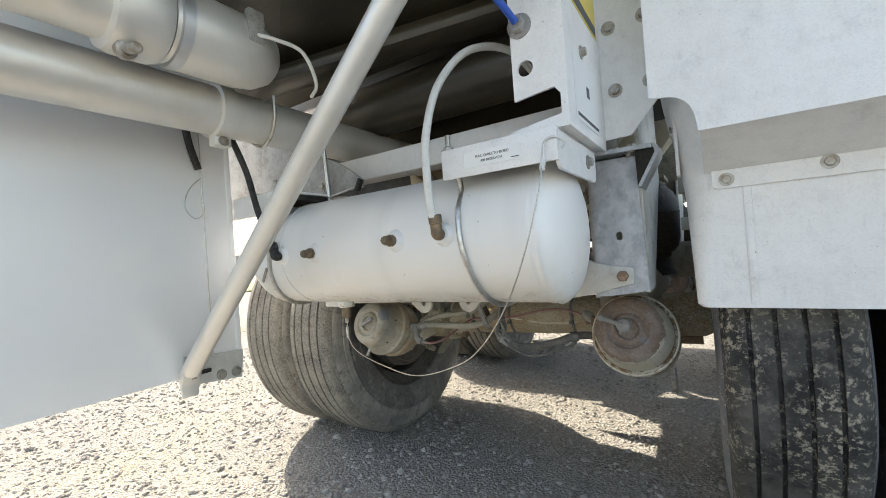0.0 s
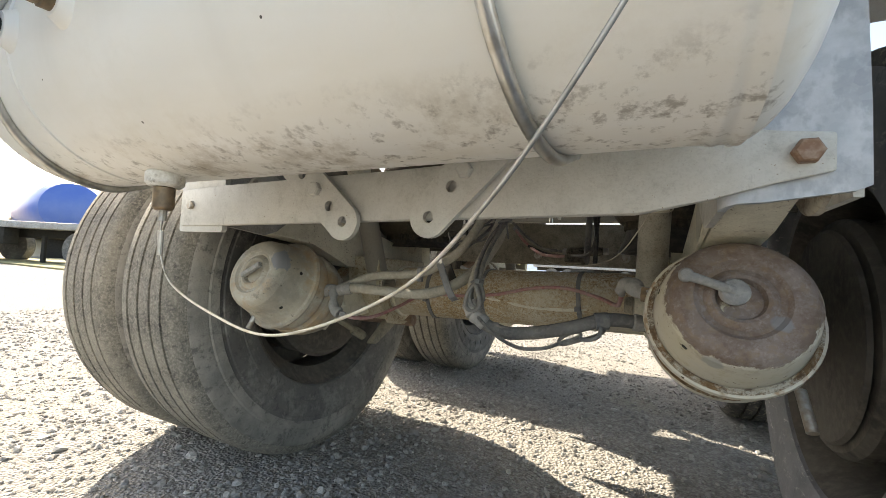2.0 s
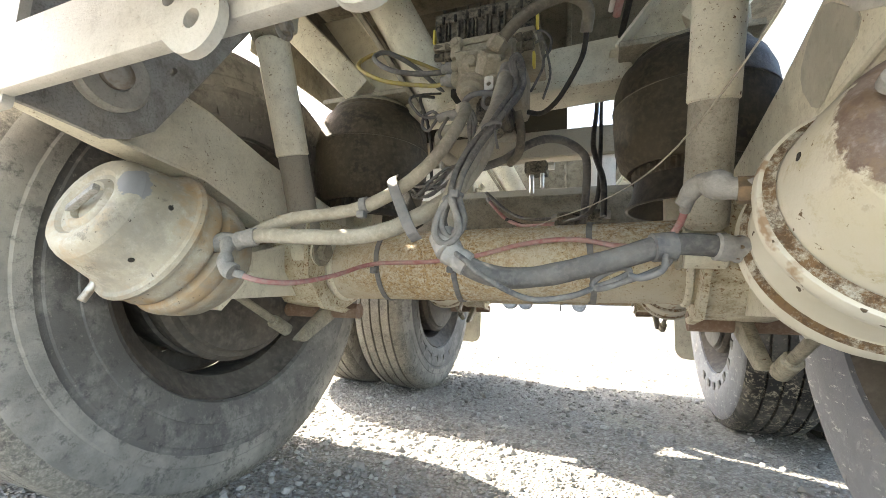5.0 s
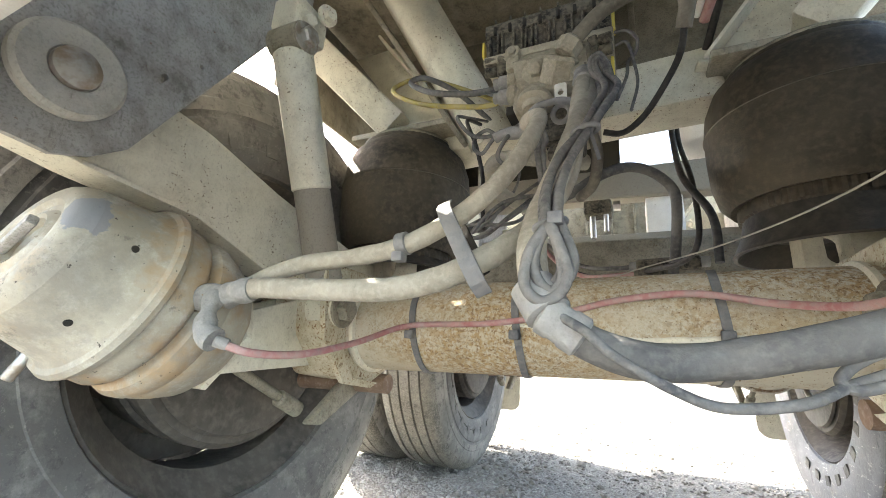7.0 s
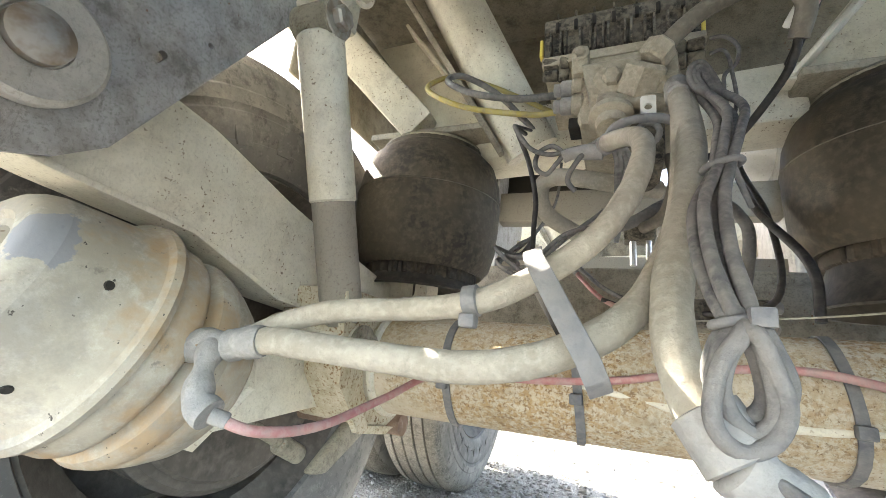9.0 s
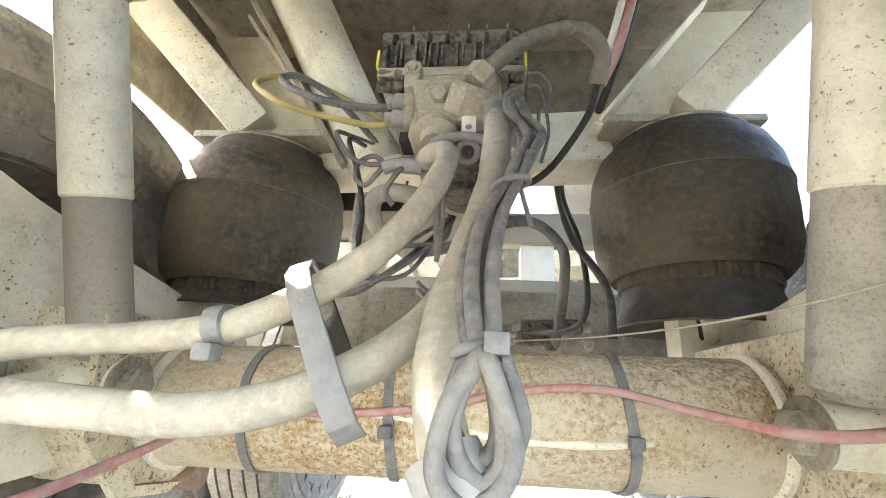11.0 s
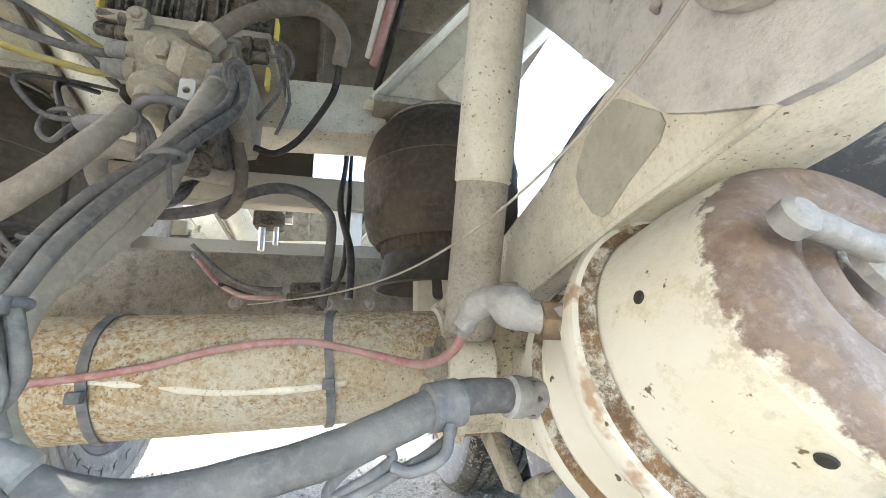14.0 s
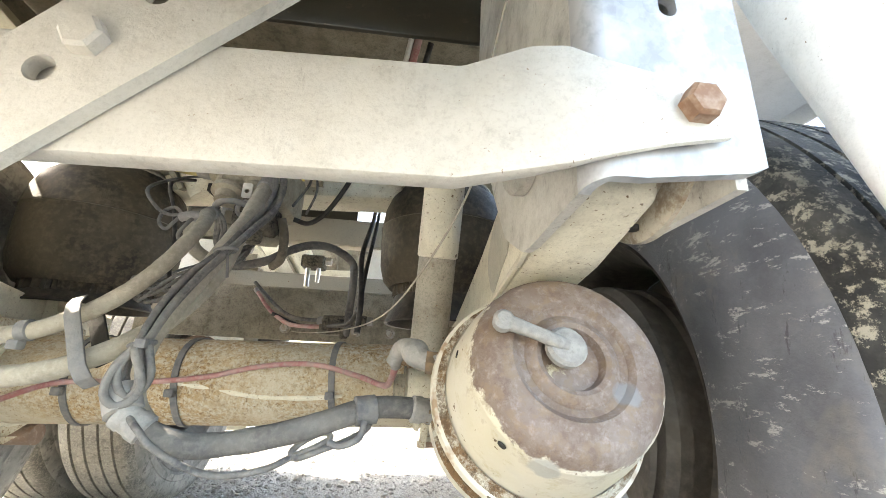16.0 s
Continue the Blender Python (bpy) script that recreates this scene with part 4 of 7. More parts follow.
def brake_chamber(x, dy, rusty, s):
    a = radians(20)
    d = Vector((0, math.cos(a), -math.sin(a)))
    p = Vector((x, (1.096 if rusty else 1.098) + dy, 0.557 if rusty else 0.544))
    lab = "spring brake chamber, cream paint with a rusty brown end" if rusty else "spring brake chamber caked in beige dust"
    t = thing("brake_chamber", p + d * 0.24, lab, "brake chamber", "brake chambers")
    shell = m_chamber if rusty else m_chamber_dusty
    rr = 0.079 if rusty else 0.075
    part("end_cap", lathe(p, d, [(0.010, 0.0), (0.010, 0.024), (0.002, 0.027), (0.0, 0.031), (0.002, 0.036), (0.006, 0.040), (0.005, 0.046), (0.0, 0.051), (0.0, rr - 0.012), (0.003, rr - 0.006), (0.010, rr), (0.018, rr + 0.004)], 56, None, False), m_worn_end if rusty and dy == 0 else m_rust if rusty else shell, t, "rusty domed end" if rusty else "dusty domed end")
    can = [(0.018, rr + 0.004), (0.050, rr + 0.011), (0.090, 0.095), (0.098, 0.104)]
    ring = [(0.092, 0.098), (0.094, 0.107), (0.101, 0.109), (0.112, 0.106), (0.116, 0.098)]
    body = [(0.114, 0.100), (0.124, 0.092), (0.138, 0.093), (0.160, 0.096), (0.166, 0.103), (0.176, 0.105), (0.184, 0.102), (0.188, 0.095), (0.215, 0.088), (0.232, 0.070), (0.236, 0.0)]
    if not rusty:
        can = [(0.018, rr + 0.004), (0.050, rr + 0.012), (0.080, 0.094), (0.087, 0.101)]
        ring = [(0.084, 0.097), (0.087, 0.1045), (0.093, 0.1075), (0.099, 0.1055), (0.103, 0.099)]
        body = [(0.102, 0.0985), (0.112, 0.1005), (0.126, 0.1015), (0.132, 0.0995), (0.137, 0.093), (0.140, 0.0895), (0.143, 0.093), (0.147, 0.101), (0.156, 0.1045), (0.166, 0.1035), (0.173, 0.0995), (0.178, 0.1005), (0.190, 0.097), (0.212, 0.088), (0.230, 0.072), (0.236, 0.0)]
    part("spring_can", lathe(p, d, can, 56, None, False), m_worn_end if rusty and dy == 0 else shell, t)
    clamp = part("clamp_ring", lathe(p, d, ring, 56, None, False), shell, t, "pressed clamp ring with rust along its edges")
    if rusty:
        for k2, joint in enumerate(([(0.0865, 0.0950), (0.0895, 0.0966), (0.0915, 0.0985), (0.0928, 0.1030)], [(0.1140, 0.1030), (0.1165, 0.1000), (0.1195, 0.0975), (0.1225, 0.0938)], [(0.1600, 0.0968), (0.1625, 0.0995), (0.1650, 0.1026)])):
            part("rust_seam", lathe(p, d, [(a, r + 0.0006) for a, r in joint], 56, None, False), m_rustseam, clamp, "brown rust along the clamp joint")
    part("service_can", lathe(p, d, body, 64, None, False), shell, t)
    u, w, _ = frame_of(d)
    # drain holes
    if rusty:
        holes = [((s * -0.073, 0.005, 0.015), 0.054, 0.0108), ((s * -0.058, -0.021, -0.058), 0.027, 0.0062)]
    else:
        holes = [((0.073, 0.005, 0.015), 0.054, 0.0128), ((0.053, -0.020, -0.049), 0.054, 0.0128)]
    for o, along_d, out in holes:
        o = Vector(o)
        o = (o - d * o.dot(d)).normalized()
        part("drain_hole", lathe(p + d * along_d + o * (rr + out), o, [(0, 0.0040), (0.0014, 0.0034), (0.0015, 0.0)], 12), m_dark, t)
    if rusty:
        q = p + Vector((-0.008, 0, 0.006)) - d * 0.003
        tip = Vector((x - 0.060, 1.094 + dy, 0.581))
        bolt = part("release_bolt", lathe(q + d * 0.004, -d, [(0, 0.0), (0, 0.0165), (0.006, 0.017), (0.009, 0.014), (0.010, 0.0)], 20), m_fit, t, "grey release bolt stowed across the end")
        part("bolt_shank", tube([q - d * 0.002, q.lerp(tip, 0.3) - d * 0.004, q.lerp(tip, 0.7) - d * 0.004, tip - d * 0.003], 0.0062, 12, 5, False, None, 0.12), m_fit, bolt)
        part("bolt_tip", lathe(tip + d * 0.002, -d, [(0, 0.0), (0, 0.0085), (0.008, 0.0090), (0.011, 0.006), (0.0115, 0.0)], 14), m_fit, bolt)
    else:
        part("release_bolt", beam(p + Vector((-0.030, -0.002, -0.012)), p + Vector((0.028, -0.004, 0.016)), 0.012, 0.010, tuple(-d), 0.003), m_plate, t, "release bolt under a dusty plug")
    # clamp bolts
    lug = Vector((x + 0.085, 1.205 + dy, 0.435)) if rusty else Vector((x - 0.045, 1.150 + dy, 0.432))
    if rusty:
        part("clamp_bolt", cyl(lug, lug + Vector((0.004, -0.035, -0.045)), 0.007, 12), m_bolt, t)
    else:
        part("clamp_bolt", cyl(lug + Vector((0.003, 0.002, 0.012)), lug + Vector((-0.006, -0.012, -0.024)), 0.0062, 12, 0.001), m_bolt, t, "threaded clamp bolt end")
    # mount bracket to the axle
    e = p + d * 0.236
    part("mount_plate", lathe(p + d * 0.226, d, [(0, 0.074), (0.001, 0.080), (0.010, 0.080), (0.011, 0.074)], 6), m_cream, t, "cream mounting plate")
    part("mount_arm", loft([[(x + k - s * 0.02, e.y - 0.02, e.z - 0.045), (x + k - s * 0.02, e.y - 0.02, e.z + 0.03), (x + k, AXLE_Y + dy - 0.05, 0.55), (x + k, AXLE_Y + dy - 0.04, 0.43)] for k in (-0.035, -0.027)], None, 0.002), m_cream, t, "cream bracket cheek to the axle")
    part("mount_arm", loft([[(x + k - s * 0.02, e.y - 0.02, e.z - 0.045), (x + k - s * 0.02, e.y - 0.02, e.z + 0.03), (x + k, AXLE_Y + dy - 0.05, 0.55), (x + k, AXLE_Y + dy - 0.04, 0.43)] for k in (0.027, 0.035)], None, 0.002), m_cream, t, "cream bracket cheek to the axle")
    rod = part("push_rod", cyl((x + s * 0.01, 1.315 + dy, 0.452), (x + s * 0.01, 1.505 + dy, 0.358), 0.008, 14), m_frame, t, "dusty brake push rod")
    part("clevis", cyl((x + s * 0.01, 1.470 + dy, 0.374), (x + s * 0.01, 1.520 + dy, 0.350), 0.014, 12, 0.003), m_frame, rod)
    return t


for dy in (0, SPREAD):
    brake_chamber(-0.432, dy, dy > 0, -1)
    brake_chamber(0.446, dy, True, 1)

# ---- shock absorbers ----


def shock(sx, dy):
    def at(z):
        f = z - 0.70
        return Vector((0.350 + 0.03 * f, 1.366 - 0.30 * f + dy, z)) if sx > 0 else Vector((-0.350 - 0.04 * f, 1.384 - 0.36 * f + dy, z))
    joint = 0.704 if sx > 0 else 0.697
    t = thing("shock_absorber", at(0.50), "cream shock absorber, chipped paint over a rusty lower body", "shock absorber", "shock absorbers")
    part("lower_body", cyl(at(0.545), at(0.72), 0.0282, 28, 0.008), (m_shockdust if sx > 0 else m_shockbody), t, "dusty bare lower body")
    part("dust_tube", cyl(at(joint), at(0.90), 0.0306, 32, 0.004), m_cream, t, "cream upper dust tube")
    c = at(0.518)
    part("lower_eye", cyl(c - Vector((0.028, 0, 0)), c + Vector((0.028, 0, 0)), 0.026, 24, 0.003), m_cream, t)
    part("lower_bolt", hexbolt(c - Vector((sx * 0.030, 0, 0)), (-sx, 0, 0), 0.019, 0.016), m_frame, t, "dusty mounting bolt")
    c = at(0.915)
    part("upper_eye", cyl(c - Vector((0.03, 0, 0)), c + Vector((0.03, 0, 0)), 0.026, 24, 0.003), m_frame, t)
    part("upper_bolt", hexbolt(c - Vector((sx * 0.03, 0, 0)), (-sx, 0, 0), 0.016, 0.014), m_bolt, t)
    mount = part("upper_mount", box(*sorted((c.x - sx * 0.020, c.x + sx * 0.07)), c.y - 0.02, c.y + 0.05, c.z + 0.018, c.z + 0.075, 0.006), m_cream, t, "cream shock mount lug")
    for k2 in (0.0, 0.055):
        part("mount_bolt", hexbolt(c + Vector((-sx * (0.022 + 0.4 * k2), 0.005 + k2 * 0.3, 0.036 + k2 * 0.35)), (-sx, -0.3, -0.2), 0.011, 0.014), m_cream, mount)
    return t


for dy in (0, SPREAD):
    shock(-1, dy)
    shock(1, dy)

# ---- air springs ----


def air_spring(x, y, top, bottom, foot):
    """Bellows between top and bottom on a hollow piston that reaches down to foot."""
    t = thing("air_spring", (x, y, foot), "dusty black rubber air spring on a piston", "air spring", "air springs")
    h = top - bottom
    prof = [(1.0, 0.0), (1.0, 0.100), (0.985, 0.112), (0.95, 0.120), (0.88, 0.137), (0.75, 0.149), (0.60, 0.1535), (0.587, 0.1545), (0.573, 0.1535), (0.42, 0.153), (0.21, 0.150), (0.07, 0.141), (0.0, 0.126), (0.015, 0.113), (0.06, 0.108)]
    part("bellows", lathe((x, y, 0), (0, 0, 1), [(bottom + h * f, r) for f, r in prof], 64, None, False), m_bag, t)
    part("top_plate", lathe((x, y, top - 0.002), (0, 0, 1), [(0, 0.0), (0, 0.112), (0.006, 0.114), (0.012, 0.106), (0.018, 0.100), (0.019, 0.0)], 48), m_frame, t, "dusty crimped steel top plate")
    p = bottom - foot
    part("piston", lathe((x, y, 0), (0, 0, 1), [(bottom + 0.014, 0.108), (foot + p * 0.75, 0.111), (foot + p * 0.40, 0.117), (foot + p * 0.16, 0.126), (foot + 0.003, 0.131), (foot, 0.129), (foot + 0.001, 0.124), (foot + 0.008, 0.119), (foot + 0.030, 0.106), (foot + 0.042, 0.095), (foot + 0.044, 0.0)], 56, None, False), m_piston, t, "black open piston skirt with scuffed dusty bands")
    line = bottom + h * 0.578
    part("mould_line", lathe((x, y, 0), (0, 0, 1), [(line - 0.0012, 0.1530), (line, 0.1552), (line + 0.0012, 0.1530)], 64, None, False), m_hose_brown, t, "faint pale mould line")
    crimp = lathe((x, y, 0), (0, 0, 1), [(bottom - 0.020, 0.1115), (bottom - 0.017, 0.1150), (bottom + 0.003, 0.1150), (bottom + 0.007, 0.1110)], 144, None, False)
    for v in crimp.verts:
        g = math.atan2(v.co.y - y, v.co.x - x)
        f = 1.0 + 0.016 * (1 if math.sin(g * 72) > 0 else -1)
        v.co.x, v.co.y = x + (v.co.x - x) * f, y + (v.co.y - y) * f
    part("crimp_band", crimp, m_bag, t, "finely ribbed crimp band")
    ring = lathe((x, y, 0), (0, 0, 1), [(top - 0.012, 0.117), (top - 0.004, 0.1165), (top + 0.002, 0.112)], 144, None, False)
    for v in ring.verts:
        g = math.atan2(v.co.y - y, v.co.x - x)
        f = 1.0 + 0.003 * (1 if math.sin(g * 48) > 0 else -1)
        v.co.x, v.co.y = x + (v.co.x - x) * f, y + (v.co.y - y) * f
    part("top_crimp", ring, m_bag, t, "ribbed upper crimp")
    return t


for dy in (0, SPREAD):
    air_spring(-0.385, 1.735 + dy, 0.940, 0.675, 0.634)
    air_spring(0.392, 1.728 + dy, 0.968, 0.722, 0.640)

# ---- subframe above the axles ----


def subframe(dy):
    t = thing("subframe", (0.0, 1.74 + dy, 0.92), "dusty cream welded subframe over the axle", "chassis frame", "subframes")
    y = 1.715 + dy
    part("cross_tube", beam((-0.29, y + 0.055, 0.974), (0.28, y + 0.055, 1.002), 0.11, 0.113, (0, 0, 1), 0.014), m_cream, t, "square cross tube")
    part("web_plate", box(-0.56, 0.54, y + 0.118, y + 0.126, 0.99, 1.31, 0.002), m_frame, t, "tall flat web plate")
    for x in (-0.10, 0.02, 0.13):
        part("web_rib", box(x, x + 0.012, y + 0.092, y + 0.116, 1.05, 1.31, 0.002), m_frame, t)
    for s, up in ((-1, 0.0), (1, 0.026)):
        def at(v, e, z):
            return Vector((s * v, y + e, z + up))
        outline = [(s * 0.236, 0.975 + up), (s * 0.350, 0.962 + up), (s * 0.58, 1.26 + up), (s * 0.44, 1.26 + up)]
        part("gusset", plate(outline, "y", y + 0.002, 0.008), m_cream, t, "sloping gusset plate")
        part("gusset_flange", beam(at(0.245, -0.022, 0.972), at(0.468, -0.03, 1.262), 0.05, 0.007, (0, 0, 1), 0.002), m_cream, t, "gusset edge flange")
        part("weld_line", beam(at(0.232, -0.026, 0.969), at(0.330, -0.014, 0.966), 0.03, 0.007, (0, 0, 1), 0.002), m_cream, t, "pale weld along the gusset foot")
        part("diagonal", beam(at(0.400, -0.03, 0.985), at(0.682, -0.19, 1.278), 0.078, 0.090, (0, 1, 0), 0.008), m_cream, t, "diagonal box strut")
        part("mount_pad", box(*sorted((s * 0.25, s * 0.51)), y - 0.06, y + 0.115, 0.957 + up, 0.972 + up, 0.003), m_frame, t, "air spring mounting pad")
    part("post_tube", cyl((-0.161, y - 0.004, 0.924), (-0.343, y - 0.148, 1.275), 0.053, 32), m_cream, t, "chipped round post")
    part("post_channel", beam((-0.214, y - 0.035, 0.909), (-0.436, y - 0.175, 1.267), 0.012, 0.037, (0, 1, 0), 0.002), m_frame, t, "thin channel beside the post")
    part("conduit", tube([(0.245, y - 0.065, 1.055), (0.260, y - 0.135, 1.09), (0.300, y - 0.225, 1.27)], 0.0085, 10), m_red, t, "red and white spiral-taped cable")
    part("conduit", tube([(0.234, y - 0.070, 1.065), (0.247, y - 0.140, 1.095), (0.285, y - 0.230, 1.27)], 0.006, 10), m_white_hose, t, "white cable beside the red one")
    part("conduit", tube([(0.245, y + 0.045, 1.015), (0.278, y - 0.070, 1.115), (0.322, y - 0.170, 1.27)], 0.007, 8), m_black, t, "black cable")
    return t


subframe(0)
subframe(SPREAD)

part_y = 1.965
t = thing("rear_cross_member", (0.05, part_y, 0.60), "dusty grey-brown folded cross member behind the axle", "cross member")
part("lower_plate", box(-0.42, 0.57, part_y, part_y + 0.01, 0.604, 0.745, 0.002), m_frame, t)
part("upper_lip", box(-0.42, 0.57, part_y, part_y + 0.07, 0.741, 0.751, 0.002), m_frame, t)
for x in (-0.02, 0.175, 0.27):
    part("stud", hexbolt((x, part_y, 0.637), (0, -1, 0), 0.010, 0.012), m_bolt, t)
t = thing("rear_beam", (0.0, 2.28, 0.95), "dusty channel beam between the axles, darkened for shade", "cross member")
# Beam and lower channel use a darker steel colour to carry their shade.
part("web", box(-0.66, 0.72, 2.275, 2.285, 0.980, 1.080, 0.003), m_shockbody, t)
part("flange", box(-0.66, 0.72, 2.28, 2.335, 1.075, 1.083, 0.002), m_shockbody, t)
part("flange", box(-0.66, 0.72, 2.28, 2.335, 0.977, 0.984, 0.002), m_shockbody, t)
part("bracket_box", box(0.157, 0.262, 2.295, 2.385, 0.845, 0.982, 0.006), m_white, t, "white box bracket under the beam")
part("lower_channel", box(-0.47, 0.60, 2.29, 2.35, 0.800, 0.862, 0.004), m_shockbody, t, "dusty lower channel below the bracket")

# ---- trailer body ----
t = thing("trailer_body", (0.0, 2.0, 1.22), "pale aluminium hopper trailer body seen from below", "trailer body")
part("floor_plate", box(-0.72, 0.70, 1.02, 2.45, 1.315, 1.33, 0.004), m_frame, t, "dusty underfloor plate")
# Unseen skirts, added so the mud flap struts have something to hang from.
part("side_rail", plate([(2.9, 1.20), (3.69, 1.20), (4.10, 2.30), (2.9, 2.30)], "x", -1.075, 0.012), m_white, t, "unseen white side skirt, added to carry a mud flap")
part("side_rail", plate([(2.9, 1.20), (3.69, 1.20), (4.10, 2.30), (2.9, 2.30)], "x", 0.985, 0.012), m_white, t, "unseen white side skirt, added to carry a mud flap")
shell = []
for y, w, z in ((0.10, 0.30, 1.75), (0.40, 0.42, 1.46), (0.70, 0.44, 1.40), (1.02, 0.66, 1.42), (1.6, 0.74, 1.50), (2.3, 0.78, 1.56), (4.10, 0.95, 2.22)):
    shell.append([(0.06 - w * 0.8, y, z), (0.06 - w, y, z + 0.06), (0.06 - 1.12 * min(1, 0.4 + y * 0.6), y, 2.3), (0.06 - 1.10 * min(1, 0.4 + y * 0.6), y, 2.7), (0.06, y, 3.3), (0.06 + 1.10 * min(1, 0.4 + y * 0.6), y, 2.7), (0.06 + 1.12 * min(1, 0.4 + y * 0.6), y, 2.3), (0.06 + w, y, z + 0.06), (0.06 + w * 0.8, y, z)])
part("hopper_shell", loft(shell), m_alu, t, "sloping aluminium hopper shell")
part("rear_tank", lathe((0.25, 2.39, 1.236), (1, 0, 0), [(0, 0.0), (0.008, 0.06), (0.03, 0.098), (0.05, 0.108), (0.28, 0.108), (0.31, 0.098), (0.335, 0.06), (0.34, 0.0)], 48), m_white, t, "white cylinder slung under the floor")
# Shade is part of this dark colour; rear edge extended to stop sun.
part("hopper_pan", loft([[(-0.62, 0.10, 1.46), (0.60, 0.10, 1.46), (0.60, 0.10, 1.47), (-0.62, 0.10, 1.47)], [(-0.62, 0.92, 1.315), (0.42, 1.02, 1.375), (0.42, 1.02, 1.39), (-0.62, 0.92, 1.33)]]), m_shaded_grime, t, "sloping hopper panel, shade and dirt in its dark colour")
# Added sheet that closes the sky gap behind the rolled edge.
part("hopper_gap_sheet", box(-1.05, 0.97, 1.025, 1.035, 1.24, 1.62, 0.002), m_shaded_grime, t, "dark sheet added to close the gap under the hopper")
# Dark sheet put in for the shade under the floor.
part("shade_sheet", box(-0.95, 0.70, 1.37, 1.38, 1.12, 1.315, 0.002), m_shaded_grime, t, "dark sheet standing in for the shade under the floor")
part("rim_bead", beam((-0.66, 0.70, 1.30), (0.42, 0.98, 1.36), 0.10, 0.05, (0, 0, 1), 0.02), m_shaded_grime, t, "dark rolled edge with a weld seam")
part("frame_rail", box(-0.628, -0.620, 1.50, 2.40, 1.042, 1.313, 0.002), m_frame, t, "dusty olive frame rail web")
part("rear_web", box(-0.64, 0.09, 2.362, 2.372, 1.086, 1.313, 0.002), m_shaded_grime, t, "dark web plate behind the rear beam")
part("belly_tube", cyl((-0.75, 1.06, 1.27), (0.62, 1.06, 1.27), 0.085, 36), m_shaded_grime, t, "dark brown round belly tube")

# cross beam that carries the air tank
t = thing("cross_beam", (-0.05, 0.93, 0.98), "white square steel beam behind the air tank", "cross member")
part("beam", box(-0.60, 0.44, 0.89, 0.955, 1.005, 1.075, 0.008), m_white, t)
# Grey plate paint stands in for the shade on this plate.
part("hanging_plate", plate([(-0.66, 1.03), (-0.509, 1.001), (-0.304, 0.950), (-0.238, 0.958), (-0.126, 0.965), (-0.121, 0.985), (-0.204, 1.042), (-0.255, 1.065), (-0.447, 1.145), (-0.66, 1.24)], "y", 0.800, 0.006), m_plate, t, "sloping plate hanging below the pipe, greyed for shade")
# Carried up past what is seen, to keep sun off the tank.
part("closing_plate", box(-0.98, -0.50, 0.812, 0.818, 0.942, 1.62, 0.002), m_plate, t, "grey plate beside the pipe")
part("rod", cyl((-0.253, 0.792, 1.085), (-0.245, 0.792, 0.945), 0.0050, 12), m_wire, t, "vertical steel rod")
part("rod", cyl((-0.246, 0.790, 0.952), (-0.130, 0.790, 0.968), 0.0032, 10), m_wire, t, "thin bent rod")
part("rod_tip", cyl((-0.136, 0.790, 0.958), (-0.120, 0.790, 0.984), 0.008, 8), m_dark, t, "black rubber tip")
part("bolt", hexbolt((-0.276, 0.800, 0.990), (0, -1, 0), 0.009, 0.009), m_bolt, t)

# ---- air tank ----
TY, TZ, TR = 0.783, 0.8034, 0.137


def tank_point(x, degrees, out=0.0):
    """A point of the shell; 0 degrees looks to the front, 90 up."""
    g = radians(degrees)
    return Vector((x, TY - (TR + out) * math.cos(g), TZ + (TR + out) * math.sin(g)))


tank = thing("air_tank", (-0.1, TY, TZ - TR), "white painted steel air reservoir with dirt-stained belly", "air tank")
x0, x1, hd = -0.400, 0.394, 0.043
prof = []
for i in range(10):
    g = math.pi / 2 * i / 9
    prof.append((x0 - hd * math.cos(g), TR * math.sin(g) ** 0.9 if i else 0.0))
prof += [(x0 + 0.004, TR + 0.0025), (x0 + 0.012, TR + 0.0025), (x0 + 0.016, TR), (x0 + 0.2, TR), (x1 - 0.018, TR), (x1 - 0.015, TR + 0.0014), (x1 - 0.012, TR + 0.0016), (x1 - 0.009, TR + 0.0004), (x1 - 0.005, TR + 0.0006), (x1 - 0.002, TR + 0.0022), (x1 + 0.003, TR + 0.0018)]
for i in range(10):
    g = math.pi / 2 * (9 - i) / 9
    prof.append((x1 + hd * math.cos(g), TR * math.sin(g) ** 0.9 if i < 9 else 0.0))
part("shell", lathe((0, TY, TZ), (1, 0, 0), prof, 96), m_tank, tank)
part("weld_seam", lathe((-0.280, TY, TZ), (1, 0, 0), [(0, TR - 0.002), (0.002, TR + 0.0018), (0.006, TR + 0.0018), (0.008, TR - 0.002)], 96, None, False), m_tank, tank)
